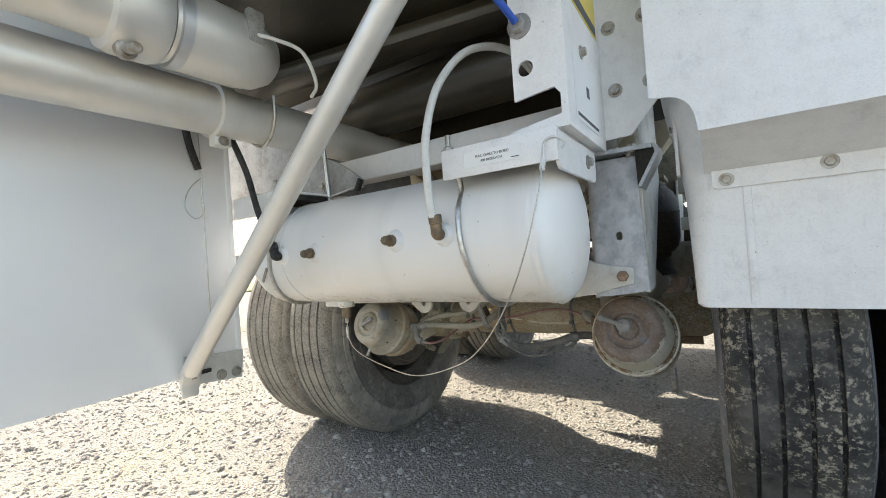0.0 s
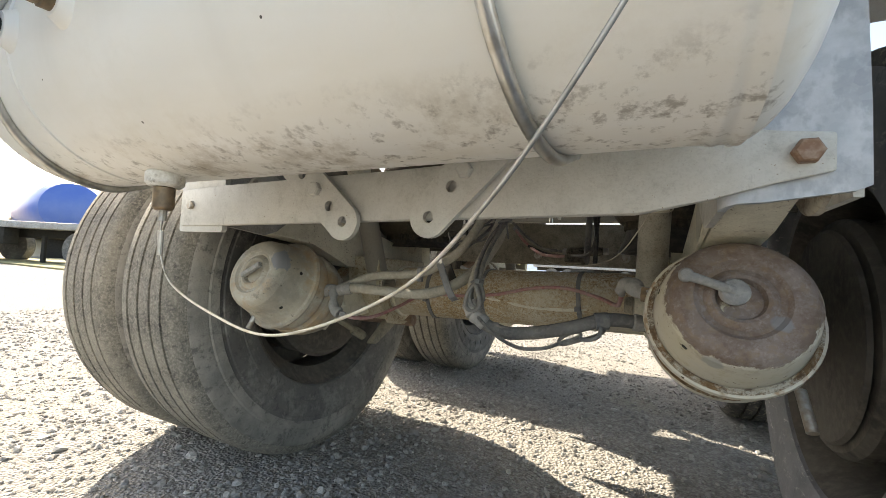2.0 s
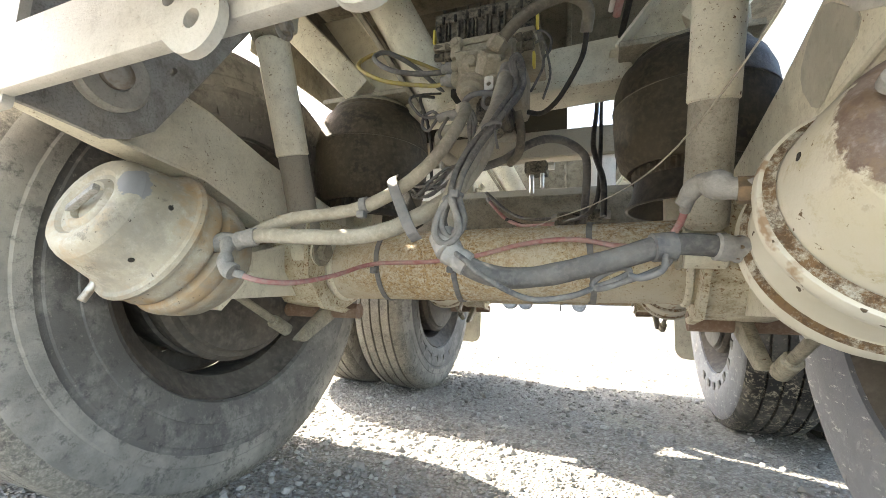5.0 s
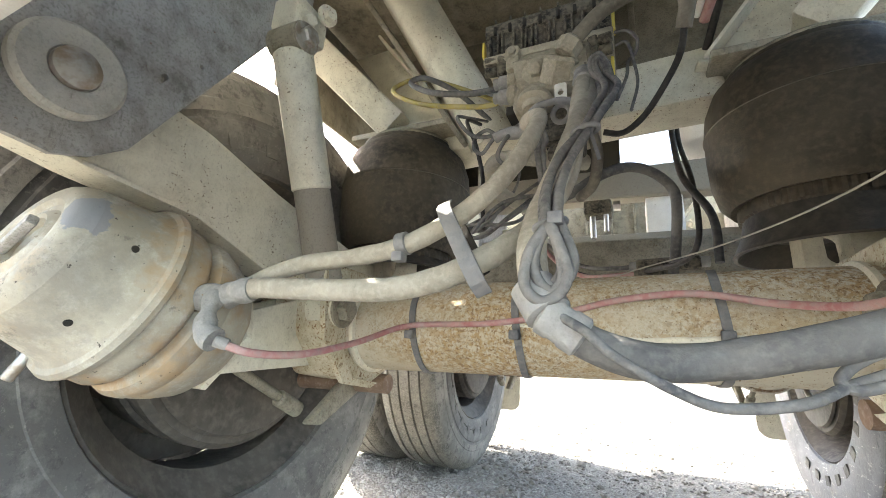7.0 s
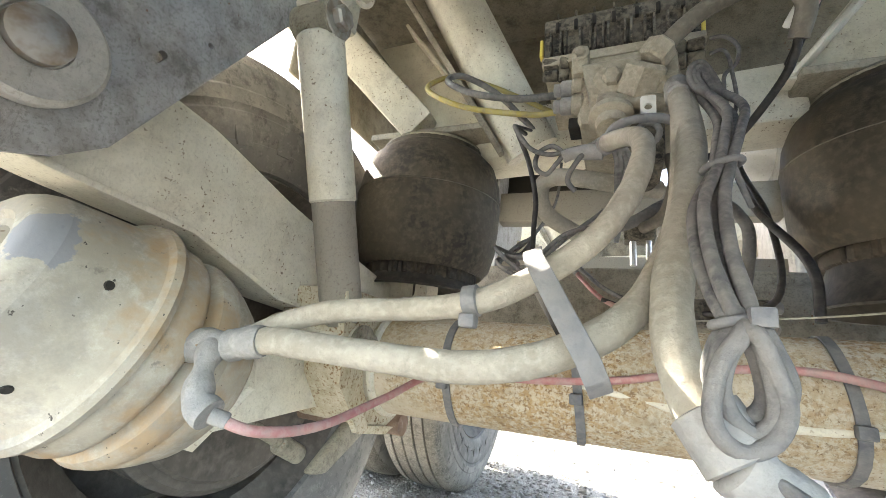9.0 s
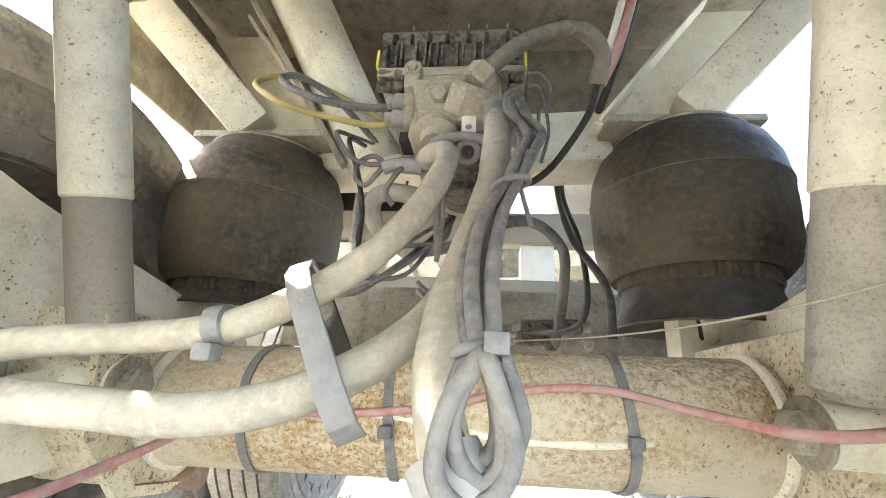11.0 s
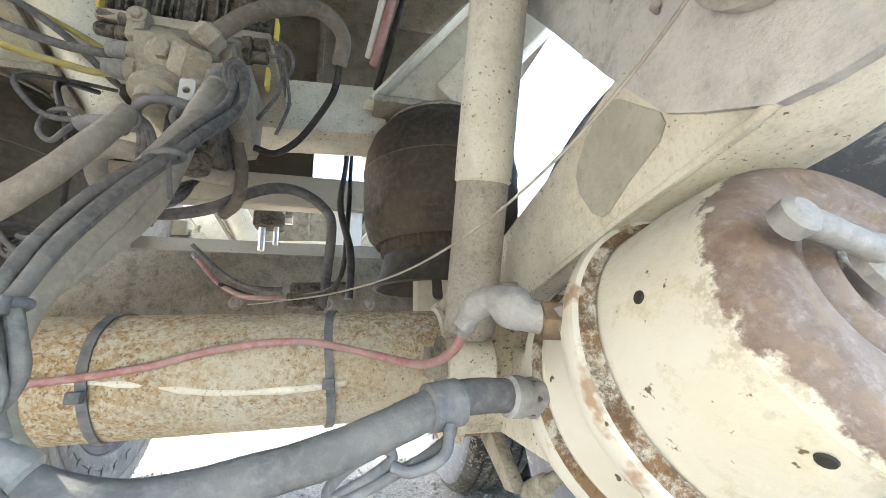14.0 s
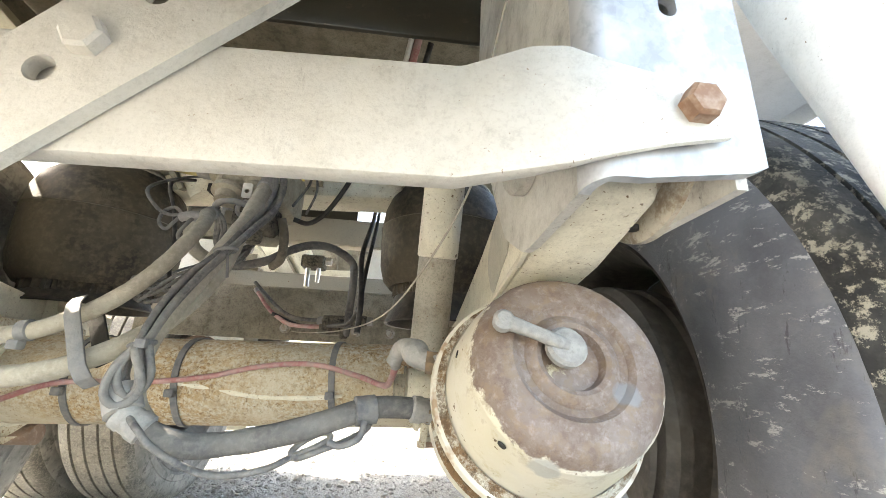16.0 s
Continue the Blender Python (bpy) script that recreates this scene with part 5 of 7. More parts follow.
for x, g, kind in ((0.217, 3, "elbow"), (0.099, 2, "plug"), (-0.147, -2, "plug"), (-0.266, -2, "hose")):
    p = tank_point(x, g, -0.006)
    o = (p - Vector((x, TY, TZ))).normalized()
    bung = part("threaded_bung", lathe(p, o, [(0, 0.027), (0.007, 0.021), (0.013, 0.018), (0.015, 0.016)], 28), m_tank, tank, "white welded bung")
    if kind == "plug":
        part("plug", lathe(p + o * 0.013, o, [(0, 0.0118), (0.010, 0.0120), (0.011, 0.010), (0.013, 0.010)], 18, lathe(p + o * 0.025, o, [(0, 0.0108), (0.009, 0.0108), (0.011, 0.009), (0.016, 0.008)], 6)), m_bronze, bung, "dark bronze hexagon plug")
    else:
        e = p + o * 0.027
        up = Vector((0.0, -0.12, 1)) if kind == "elbow" else Vector((-0.45, 0.05, 1))
        up.normalize()
        bm = cyl(p + o * 0.012, e, 0.0095, 14)
        tube([p + o * 0.017, e, e + up * 0.010, e + up * 0.024], 0.0108, 12, 5, False, bm)
        cyl(e + up * 0.018, e + up * 0.036, 0.0125, 14, 0.002, bm)
        part("elbow_fitting", bm, m_bronze if kind == "elbow" else m_black, bung, "dark elbow fitting")
drain = Vector((-0.184, 0.768, TZ - TR))
part("drain_bung", cyl(drain + Vector((0, 0, 0.006)), drain - Vector((0, 0, 0.014)), 0.021, 20, 0.004), m_tank, tank)
dv = part("drain_valve", cyl(drain - Vector((0, 0, 0.012)), drain - Vector((0, 0, 0.042)), 0.012, 12, 0.003), m_bronze, tank, "brown brass drain valve")
part("valve_stem", cyl(drain - Vector((0, 0, 0.04)), drain - Vector((0, 0, 0.055)), 0.005, 10), m_bolt, dv)
part("handle_tab", beam(tank_point(-0.340, -14, 0.002), tank_point(-0.368, -28, 0.010), 0.008, 0.004, (0, -1, 0), 0.001), m_bolt, tank, "small bent metal tab")


def tank_bracket(xa, xb, open_right, label):
    t = thing("tank_bracket", ((xa + xb) / 2, 0.75, 0.93), label, "bracket", "tank brackets")
    top, bot = 0.962, 0.908
    ch = bmesh.new()
    box(xa, xb, 0.634, 0.640, bot, top, 0.002, ch)
    box(xa, xb, 0.640, 0.895, top - 0.006, top, 0.002, ch)
    part("channel", ch, m_white, t)
    if open_right:
        part("inner_pad", box(xa + 0.01, xb - 0.004, 0.648, 0.80, 0.940, 0.954, 0.003), m_dark, t, "dark rubber pad")
    else:
        part("end_flange", plate(rounded(0.64, 0.885, bot - 0.012, top, 0.016), "x", xb - 0.006, 0.006), m_white, t, "rounded end flange")
        part("bolt", hexbolt((xb, 0.82, 0.93), (1, 0, 0), 0.009, 0.01), m_bolt, t)
        part("inner_pad", box(xa + 0.02, xb - 0.05, 0.648, 0.80, 0.940, 0.954, 0.003), m_dark, t, "dark rubber pad")
    xr, drift = (-0.280, -0.088) if open_right else (0.240, 0.036)
    pts = [(xr, 0.648, 0.965)] + [tuple(tank_point(xr + drift * (60 - g) / 150, g, 0.0045)) for g in (42, 20, 0, -20, -45, -70, -95, -120)]
    part("u_bolt", tube(pts, 0.0052, 10, 8), m_wire, t, "bright steel U-bolt round the tank")
    part("nut", hexbolt((xr, 0.648, top), (0, 0, 1), 0.009, 0.009), m_bolt, t)
    part("nut", cyl((xr, 0.648, top + 0.008), (xr, 0.648, top + 0.03), 0.005, 10), m_bolt, t, "threaded rod end")
    return t


rb = tank_bracket(0.232, 0.446, False, "white steel tank bracket with a printed label")
tank_bracket(-0.450, -0.245, True, "white steel channel bracket on the air tank")
sticker = part("label", plate(rounded(0.280, 0.386, 0.9215, 0.9475, 0.002), "y", 0.6330, 0.0008), m_sticker, rb, "white printed label")
lettering("PULL CABLE TO BLEED", 0.0062, Matrix.Translation((0.334, 0.6325, 0.9385)) @ Euler((radians(90), 0, 0)).to_matrix().to_4x4(), m_ink, rb)
lettering("AIR RESERVOIR", 0.0062, Matrix.Translation((0.333, 0.6325, 0.9300)) @ Euler((radians(90), 0, 0)).to_matrix().to_4x4(), m_ink, rb)

part("print_bar", box(0.369, 0.383, 0.6322, 0.6328, 0.9255, 0.9268, 0.0), m_ink, rb, "unreadable small print")

cable = thing("bleed_cable", (-0.18, 0.75, 0.63), "thin steel bleed cable hanging slack below the tank", "cable")
part("wire", tube([(-0.184, 0.768, 0.612), (-0.190, 0.772, 0.578), (-0.155, 0.768, 0.538), (-0.045, 0.748, 0.514), (0.077, 0.717, 0.512), (0.200, 0.692, 0.553), (0.278, 0.655, 0.605), (0.345, 0.622, 0.682), (0.392, 0.600, 0.765), (0.421, 0.606, 0.860), (0.424, 0.618, 0.900)], 0.0012, 7, 10), m_wire, cable)
part("crimp", cyl((0.423, 0.620, 0.893), (0.426, 0.624, 0.912), 0.0046, 10, 0.001), m_white_hose, cable)
part("crimp", cyl((-0.186, 0.769, 0.600), (-0.188, 0.771, 0.570), 0.0035, 10), m_wire, cable)
part("loop", tube([(0.425, 0.623, 0.912), (0.428, 0.626, 0.936), (0.440, 0.632, 0.944), (0.455, 0.64, 0.935), (0.450, 0.64, 0.925)], 0.0019, 7, 8), m_wire, cable)

solo("supply_hose", tube([(0.217, 0.615, 0.843), (0.218, 0.607, 0.872), (0.220, 0.602, 0.91), (0.222, 0.604, 0.985), (0.233, 0.640, 1.085), (0.270, 0.700, 1.160), (0.31, 0.80, 1.185), (0.33, 0.90, 1.16)], 0.0075, 14, 8), m_white_hose, "white plastic air hose arching up from the tank", "hose")
solo("control_hose", tube([(-0.278, 0.622, 0.822), (-0.290, 0.618, 0.855), (-0.312, 0.612, 0.93), (-0.335, 0.605, 1.02), (-0.36, 0.58, 1.12), (-0.38, 0.55, 1.22)], 0.0078, 12, 8, False, None, 0.08), m_black, "black rubber air hose hanging to the tank", "hose")

# ---- pipes, strut and panel beside the tank ----
pipe = thing("discharge_pipe", (-0.30, 0.5, 1.085), "dull aluminium pipe under the hopper with a clamped joint", "pipe")
part("pipe", cyl((-0.30, -0.9, 1.140), (-0.30, 1.335, 1.140), 0.055, 40), m_tube, pipe)
part("collar", lathe((-0.30, 0.505, 1.14), (0, 1, 0), [(0, 0.056), (0.003, 0.063), (0.036, 0.063), (0.04, 0.056)], 40), m_tube, pipe, "clamp collar with bolt lug")
part("collar_lug", box(-0.315, -0.285, 0.505, 0.545, 1.058, 1.085, 0.005), m_tube, pipe)
part("lug_bolt", hexbolt((-0.284, 0.525, 1.070), (1, 0, 0), 0.008, 0.008), m_bolt, pipe)
part("u_clamp", tube([(-0.235, 0.63, 1.19), (-0.240, 0.63, 1.13), (-0.262, 0.63, 1.090), (-0.30, 0.63, 1.078), (-0.345, 0.63, 1.10)], 0.004, 8, 8), m_wire, pipe, "bent wire pipe clip")
cap = thing("pipe_coupling", (-0.17, 0.4, 1.17), "cast aluminium coupling and domed pipe end cap", "pipe coupling")
part("pipe", cyl((-0.175, -0.9, 1.232), (-0.175, 0.30, 1.232), 0.062, 40), m_tube, cap)
part("coupling", lathe((-0.175, 0.27, 1.232), (0, 1, 0), [(0, 0.064), (0.004, 0.076), (0.018, 0.080), (0.07, 0.080), (0.085, 0.075), (0.088, 0.066)], 44), m_tube, cap, "hinged coupling ring")
part("band", lathe((-0.175, 0.366, 1.232), (0, 1, 0), [(0, 0.070), (0.001, 0.077), (0.020, 0.077), (0.021, 0.070)], 44), m_alu, cap, "bright clamp band")
part("dome", lathe((-0.175, 0.36, 1.232), (0, 1, 0), [(0, 0.068), (0.02, 0.075), (0.14, 0.075), (0.18, 0.068), (0.21, 0.052), (0.228, 0.028), (0.234, 0.0)], 44), m_tube, cap, "domed end cap")
part("wing_bolt", cyl((-0.150, 0.295, 1.150), (-0.110, 0.295, 1.140), 0.009, 12, 0.002, cyl((-0.165, 0.295, 1.152), (-0.145, 0.295, 1.150), 0.016, 14, 0.003)), m_bolt, cap, "coupling bolt")
part("valve_lead", tube([(-0.10, 0.50, 1.24), (-0.08, 0.53, 1.235), (-0.06, 0.58, 1.22), (-0.07, 0.62, 1.17), (-0.10, 0.63, 1.15)], 0.004, 8, 8), m_white_hose, cap, "thin white lead")
part("valve_fitting", box(-0.112, -0.095, 0.485, 0.52, 1.225, 1.29, 0.004), m_plate, cap)

panel = thing("side_shield", (-0.48, 0.0, 0.51), "smooth brushed aluminium shield panel hanging beside the pipes", "panel")
part("sheet", box(-0.484, -0.480, -2.2, 0.645, 0.512, 1.36, 0.0015), m_sheet, panel)
part("folded_edge", box(-0.490, -0.4785, 0.632, 0.648, 0.512, 1.36, 0.003), m_sheet, panel)
part("foot_plate", plate([(0.488, 0.487), (0.520, 0.474), (0.522, 0.490), (0.640, 0.476), (0.648, 0.550), (0.565, 0.557), (0.495, 0.566)], "x", -0.479, 0.005), m_bar, panel, "bolted grey foot plate")
for y, z in ((0.584, 0.498), (0.624, 0.496)):
    part("bolt", lathe((-0.474, y, z), (1, 0, 0), [(0, 0.0135), (0.003, 0.0130), (0.005, 0.0085), (0.010, 0.0075), (0.011, 0.0)], 18), m_shockbody, panel, "grey bolt on a domed washer")
part("clip", box(-0.474, -0.466, 0.532, 0.556, 0.514, 0.524, 0.002), m_dark, panel, "small dark clip")
part("seam_wire", tube([(-0.476, 0.566, 1.15), (-0.474, 0.566, 1.0), (-0.475, 0.566, 0.56)], 0.0013, 6, 4), m_wire, panel, "thin wire along the panel")
part("wire_loop", tube([(-0.474, 0.566, 1.02), (-0.465, 0.53, 0.985), (-0.462, 0.515, 0.94), (-0.466, 0.54, 0.91), (-0.470, 0.565, 0.93), (-0.472, 0.562, 0.965)], 0.0013, 6, 8), m_wire, panel, "loose wire loop")
part("black_sleeve", tube([(-0.470, 0.53, 1.16), (-0.470, 0.54, 1.10), (-0.470, 0.558, 1.04)], 0.009, 10, 6), m_black, panel, "black rubber sleeve")

strut_thing = thing("diagonal_strut", (-0.455, 0.50, 0.47), "bare aluminium tube strut with flattened bolted foot", "strut")
sa, sb = Vector((-0.452, 0.500, 0.535)), Vector((0.50, 0.457, 1.34))
part("tube", cyl(sa, sb, 0.0215, 28), m_tube, strut_thing)
part("flat_foot", loft([[(-0.470 + a, 0.500 - w, 0.468 + z), (-0.470 + a, 0.500 + w, 0.468 + z), (-0.455 + b, 0.500 + w, 0.468 + z), (-0.455 + b, 0.500 - w, 0.468 + z)] for a, b, w, z in ((0, -0.005, 0.018, 0.0), (0, -0.004, 0.022, 0.03), (0.000, 0.016, 0.021, 0.068))], None, 0.003), m_tube, strut_thing)
part("bolt", hexbolt((-0.458, 0.506, 0.520), (1, 0, 0), 0.0105, 0.008), m_shockbody, strut_thing)

# ---- white upright, gusset and fender ----
up = thing("upright_post", (0.42, 0.66, 0.96), "white folded steel upright with stickers and a round hole", "bracket")
front = [(0.372, 1.022), (0.440, 1.030), (0.450, 1.018), (0.450, 0.985), (0.360, 0.972), (0.360, 0.964), (0.462, 0.964), (0.462, 1.42), (0.372, 1.42)]
part("front_plate", plate(front, "y", 0.658, 0.005, [(0.395, 1.073, 0.0135)]), m_white, up)
part("side_plate", plate([(0.663, 0.964), (0.925, 0.964), (0.925, 1.42), (0.663, 1.42)], "x", 0.457, 0.005), m_white, up)
part("bottom_plate", box(0.36, 0.462, 0.663, 0.90, 0.9635, 0.9685, 0.001), m_white, up)
part("sticker", box(0.4622, 0.4630, 0.70, 0.90, 1.19, 1.33, 0.0), m_sticker_y, up, "yellow warning sticker")
part("sticker_bar", box(0.4631, 0.4634, 0.705, 0.895, 1.30, 1.325, 0.0), m_ink, up, "unreadable black bar")
part("sticker_bar", box(0.4631, 0.4634, 0.705, 0.895, 1.195, 1.215, 0.0), m_ink, up, "unreadable black bar")
part("sticker", box(0.4622, 0.4628, 0.70, 0.87, 0.985, 1.10, 0.0), m_sticker, up, "white printed sticker")
part("sticker_bar", box(0.4629, 0.4632, 0.71, 0.86, 0.992, 0.998, 0.0), m_ink, up, "unreadable line of print")
part("sticker_bar", box(0.4629, 0.4632, 0.78, 0.80, 1.04, 1.06, 0.0), m_ink, up, "unreadable printed mark")
part("bolt", hexbolt((0.462, 0.76, 1.115), (1, 0, 0), 0.008, 0.01), m_bolt, up)
part("cable_gland", hexbolt((0.390, 0.658, 1.145), (0, -1, 0), 0.014, 0.014), m_plate, up, "grey cable gland")
part("gland_cable", tube([(0.390, 0.642, 1.145), (0.380, 0.620, 1.165), (0.355, 0.60, 1.21), (0.30, 0.60, 1.34)], 0.006, 10, 8), m_blue, up, "blue air line")

gp = thing("gusset_plate", (0.51, 0.93, 0.99), "white painted gusset plate with four bolts", "bracket")
part("plate", plate([(0.452, 1.45), (0.585, 1.45), (0.573, 1.062), (0.512, 0.990), (0.456, 0.988)], "y", 0.926, 0.006), m_white, gp)
for x, z in ((0.483, 1.220), (0.550, 1.225), (0.554, 1.092), (0.488, 1.088)):
    part("bolt", hexbolt((x, 0.926, z), (0, -1, 0), 0.0095, 0.008), m_bolt, gp)
galv = thing("galvanised_channel", (0.49, 0.98, 0.95), "weathered galvanised channel cap over the hanger", "bracket")
part("cap_plate", plate([(0.415, 0.935), (0.545, 0.945), (0.556, 1.03), (0.415, 1.03)], "z", 0.962, 0.009), m_galv, galv)
part("turned_lip", loft([[(0.549, y0, 0.972), (0.556, y0, 0.964), (0.557, y0, 0.950), (0.520, y0, 0.884), (0.514, y0, 0.886), (0.550, y0, 0.952), (0.548, y0, 0.963), (0.545, y0, 0.966)] for y0 in (0.946, 1.03)]), m_galv, galv, "bent-down triangular lip")
# Dark plate put in for the shadow inside the bent lip.
part("lip_back", plate([(0.512, 0.962), (0.548, 0.962), (0.549, 0.952), (0.514, 0.888)], "y", 0.951, 0.006), m_dark, galv, "dark plate for the shaded inside of the lip")
for x in (0.470, 0.505):
    part("bolt", hexbolt((x, 0.968, 0.971), (0, 0, 1), 0.009, 0.010), m_bolt, galv)
part("nut", hexbolt((0.500, 0.965, 0.962), (0, 0, -1), 0.009, 0.009), m_bolt, galv)

fender = thing("fender", (0.9, 0.955, 0.63), "white moulded fender in front of the wheels", "fender")


def fender_row(z, left):
    """The outline of the front sheet at one height, with its rounded free edge."""
    r = min(0.066, 0.012 + (z - 0.632) * 0.21)
    out = [(left + r - r * math.cos(radians(g)), 0.955 + r - r * math.sin(radians(g)), z) for g in range(-20, 91, 10)]
    back = [(x + 0.004 * (1 if i < 8 else 0), y + 0.004, z) for i, (x, y, _) in enumerate(out)]
    return out + [(1.27, 0.955, z), (1.27, 0.959, z)] + back[::-1]


part("lower_panel", loft([fender_row(z, x) for z, x in ((0.632, 0.612), (0.638, 0.604), (0.70, 0.602), (0.85, 0.596), (0.905, 0.590))]), m_white, fender, "white lower front panel with rounded corner")
edge = [[p for p in fender_row(z, x) if p[0] < 0.670] for z, x in ((0.905, 0.590), (0.96, 0.582), (1.01, 0.572), (1.045, 0.566), (1.080, 0.562))]
short = min(len(r) for r in edge)
part("rolled_edge", loft([r[:short // 2] + r[-(short // 2):] for r in edge]), m_white, fender, "rolled bare edge of the fender")
part("press_line", box(0.690, 0.703, 0.9525, 0.956, 0.64, 0.865, 0.0015), m_white, fender, "pressed vertical rib")
part("step", loft([[(x, 0.957, 0.898), (x, 0.953, 0.893), (x, 0.800, 0.950), (x, 0.802, 0.958)] for x in (0.632, 1.27)]), m_white, fender, "sloping underside of the step")
part("flange", plate(rounded(0.643, 1.27, 0.860, 0.900, 0.010), "y", 0.9490, 0.0045), m_white, fender, "bolted flange strip")
for x, z in ((0.666, 0.876), (0.812, 0.884), (0.960, 0.884), (1.11, 0.884)):
    part("bolt", hexbolt((x, 0.9495, z), (0, -1, 0), 0.0085, 0.006), m_bolt, fender)
part("upper_panel", plate([(0.560, 1.6), (0.560, 1.016), (0.573, 1.013), (0.590, 1.011), (0.603, 1.006), (0.613, 0.998), (0.620, 0.988), (0.625, 0.974), (0.628, 0.955), (0.629, 0.945), (1.27, 0.945), (1.27, 1.6)], "y", 0.796, 0.004), m_white, fender, "white upper front panel")
arch = []
for y, z in ((1.20, 1.10), (1.30, 1.145), (1.40, 1.155), (1.52, 1.158), (1.66, 1.155)):
    arch.append([(0.70, y, z), (1.10, y, z), (1.15, y, z - 0.012), (1.165, y, z - 0.045), (1.170, y, z - 0.045), (1.154, y, z - 0.007), (1.102, y, z + 0.005), (0.70, y, z + 0.004)])
part("arch", loft(arch), m_white, fender, "white arch sheet over the wheels")
stay = thing("fender_stay", (0.585, 0.99, 1.0), "white perforated stay plate beside the fender", "bracket")
part("stay", plate([(0.978, 0.90), (1.02, 0.90), (1.02, 1.10), (0.978, 1.10)], "x", 0.584, 0.006, [(1.0, 0.95, 0.006)]), m_white, stay)
part("bolt", hexbolt((0.584, 1.0, 1.0), (-1, 0, 0), 0.008, 0.008), m_bolt, stay)
part("bolt", hexbolt((0.584, 1.0, 1.05), (-1, 0, 0), 0.008, 0.008), m_bolt, stay)

# ---- brake valve module ----
mod = thing("brake_valve_module", (0.0, 1.50, 0.83), "dust-covered electronic brake valve with ribbed cover and ports", "brake valve")
cover = part("ribbed_cover", loft([[(x, 1.456, 0.922), (x, 1.452, 0.962), (x, 1.442, 0.965), (x, 1.442, 0.986), (x, 1.475, 0.994), (x, 1.62, 0.994), (x, 1.62, 0.922)] for x in (-0.107, 0.092)], None, 0.003), m_plastic, mod, "dusty black ribbed plastic cover")
for c in (0.04, 0.11, 0.145, 0.245, 0.315, 0.350, 0.40, 0.435, 0.54, 0.58, 0.665, 0.72, 0.80, 0.90):
    x = -0.106 + 0.197 * c
    part("rib", box(x, x + 0.0030, 1.440, 1.458, 0.924, 0.963, 0.0008), m_plastic, cover)
for c in (0.08, 0.21, 0.335, 0.465, 0.61, 0.74, 0.885):
    x = -0.106 + 0.197 * c
    part("clip", box(x, x + 0.005, 1.437, 1.444, 0.962, 0.976, 0.001), m_dark, cover, "dark snap slot")
    part("clip_tip", box(x + 0.001, x + 0.0035, 1.440, 1.447, 0.984, 0.993, 0.0006), m_plastic, cover)
part("ledge", box(-0.108, 0.096, 1.440, 1.62, 0.907, 0.9215, 0.003), m_cast, mod, "dust-covered ledge under the cover")
part("yellow_clip", box(-0.1135, -0.109, 1.448, 1.460, 0.930, 0.960, 0.0015), m_sticker_y, mod, "yellow locking clip")
part("yellow_clip", box(0.094, 0.099, 1.462, 1.478, 0.932, 0.966, 0.0015), m_sticker_y, mod, "yellow locking clip")
part("yellow_clip", box(0.090, 0.095, 1.455, 1.470, 0.850, 0.880, 0.002), m_sticker_y, mod, "yellow locking clip")
part("housing", box(-0.056, 0.066, 1.432, 1.60, 0.800, 0.906, 0.014), m_cast, mod, "dusty cast housing")
part("housing_lug", box(-0.064, -0.042, 1.422, 1.46, 0.872, 0.916, 0.005), m_cast, mod)
part("lug_bolt", hexbolt((-0.053, 1.423, 0.903), (0, -1, 0), 0.0075, 0.006), m_cast, mod)
part("shoulder", loft([[(-0.050, y, 0.885 - k), (0.058, y, 0.885 - k), (0.062, y, 0.815 + k), (-0.036, y, 0.802 + k)] for y, k in ((1.440, 0.0), (1.420, 0.003), (1.414, 0.010))]), m_cast, mod, "stepped cast shoulder")
boss = part("plug_boss", lathe((-0.013, 1.428, 0.851), (0, -1, -0.12), [(0, 0.030), (0.008, 0.030), (0.010, 0.027), (0.010, 0.022), (0.014, 0.022), (0.016, 0.019), (0.017, 0.0)], 32), m_cast, mod, "round stepped boss")
part("centre_plug", lathe((-0.013, 1.414, 0.850), (0, -1, -0.12), [(0, 0.0115), (0.011, 0.0115), (0.013, 0.009)], 6), m_cast, boss, "dusty hexagon plug")
nut = part("union_nut", lathe((0.014, 1.425, 0.826), (0.30, -0.55, 0.62), [(0, 0.021), (0.004, 0.026), (0.036, 0.026), (0.041, 0.021)], 6), m_cast, mod, "large dusty union nut")
part("hose_nut", lathe((0.030, 1.398, 0.855), (0.55, -0.1, 0.75), [(0, 0.016), (0.003, 0.0185), (0.021, 0.0185), (0.025, 0.014)], 6), m_cast, nut)
part("cross_pin", cyl((-0.03, 1.418, 0.822), (0.05, 1.412, 0.806), 0.010, 14, 0.003), m_cast, mod, "cast rib")
for z in (0.906, 0.886):
    part("side_connector", cyl((0.060, 1.45, z), (0.074, 1.448, z), 0.0105, 14, 0.002, cyl((0.074, 1.448, z), (0.094, 1.446, z), 0.0085, 12, 0.002)), m_plastic, mod)
    part("side_connector", cyl((-0.070, 1.45, z + 0.006), (-0.084, 1.448, z + 0.007), 0.0100, 14, 0.002, cyl((-0.084, 1.448, z + 0.007), (-0.106, 1.446, z + 0.008), 0.0080, 12, 0.002)), m_plastic, mod)
for z in (0.866, 0.840):
    part("port_flange", cyl((-0.048, 1.446, z), (-0.064, 1.446, z + 0.001), 0.0155, 20, 0.003), m_cast, mod, "cast port flange")
    part("port", lathe((-0.062, 1.446, z), (-1, 0, 0.05), [(0, 0.010), (0.003, 0.0122), (0.016, 0.0122), (0.018, 0.009), (0.026, 0.009), (0.027, 0.006)], 14), m_fit, mod, "push-in port")
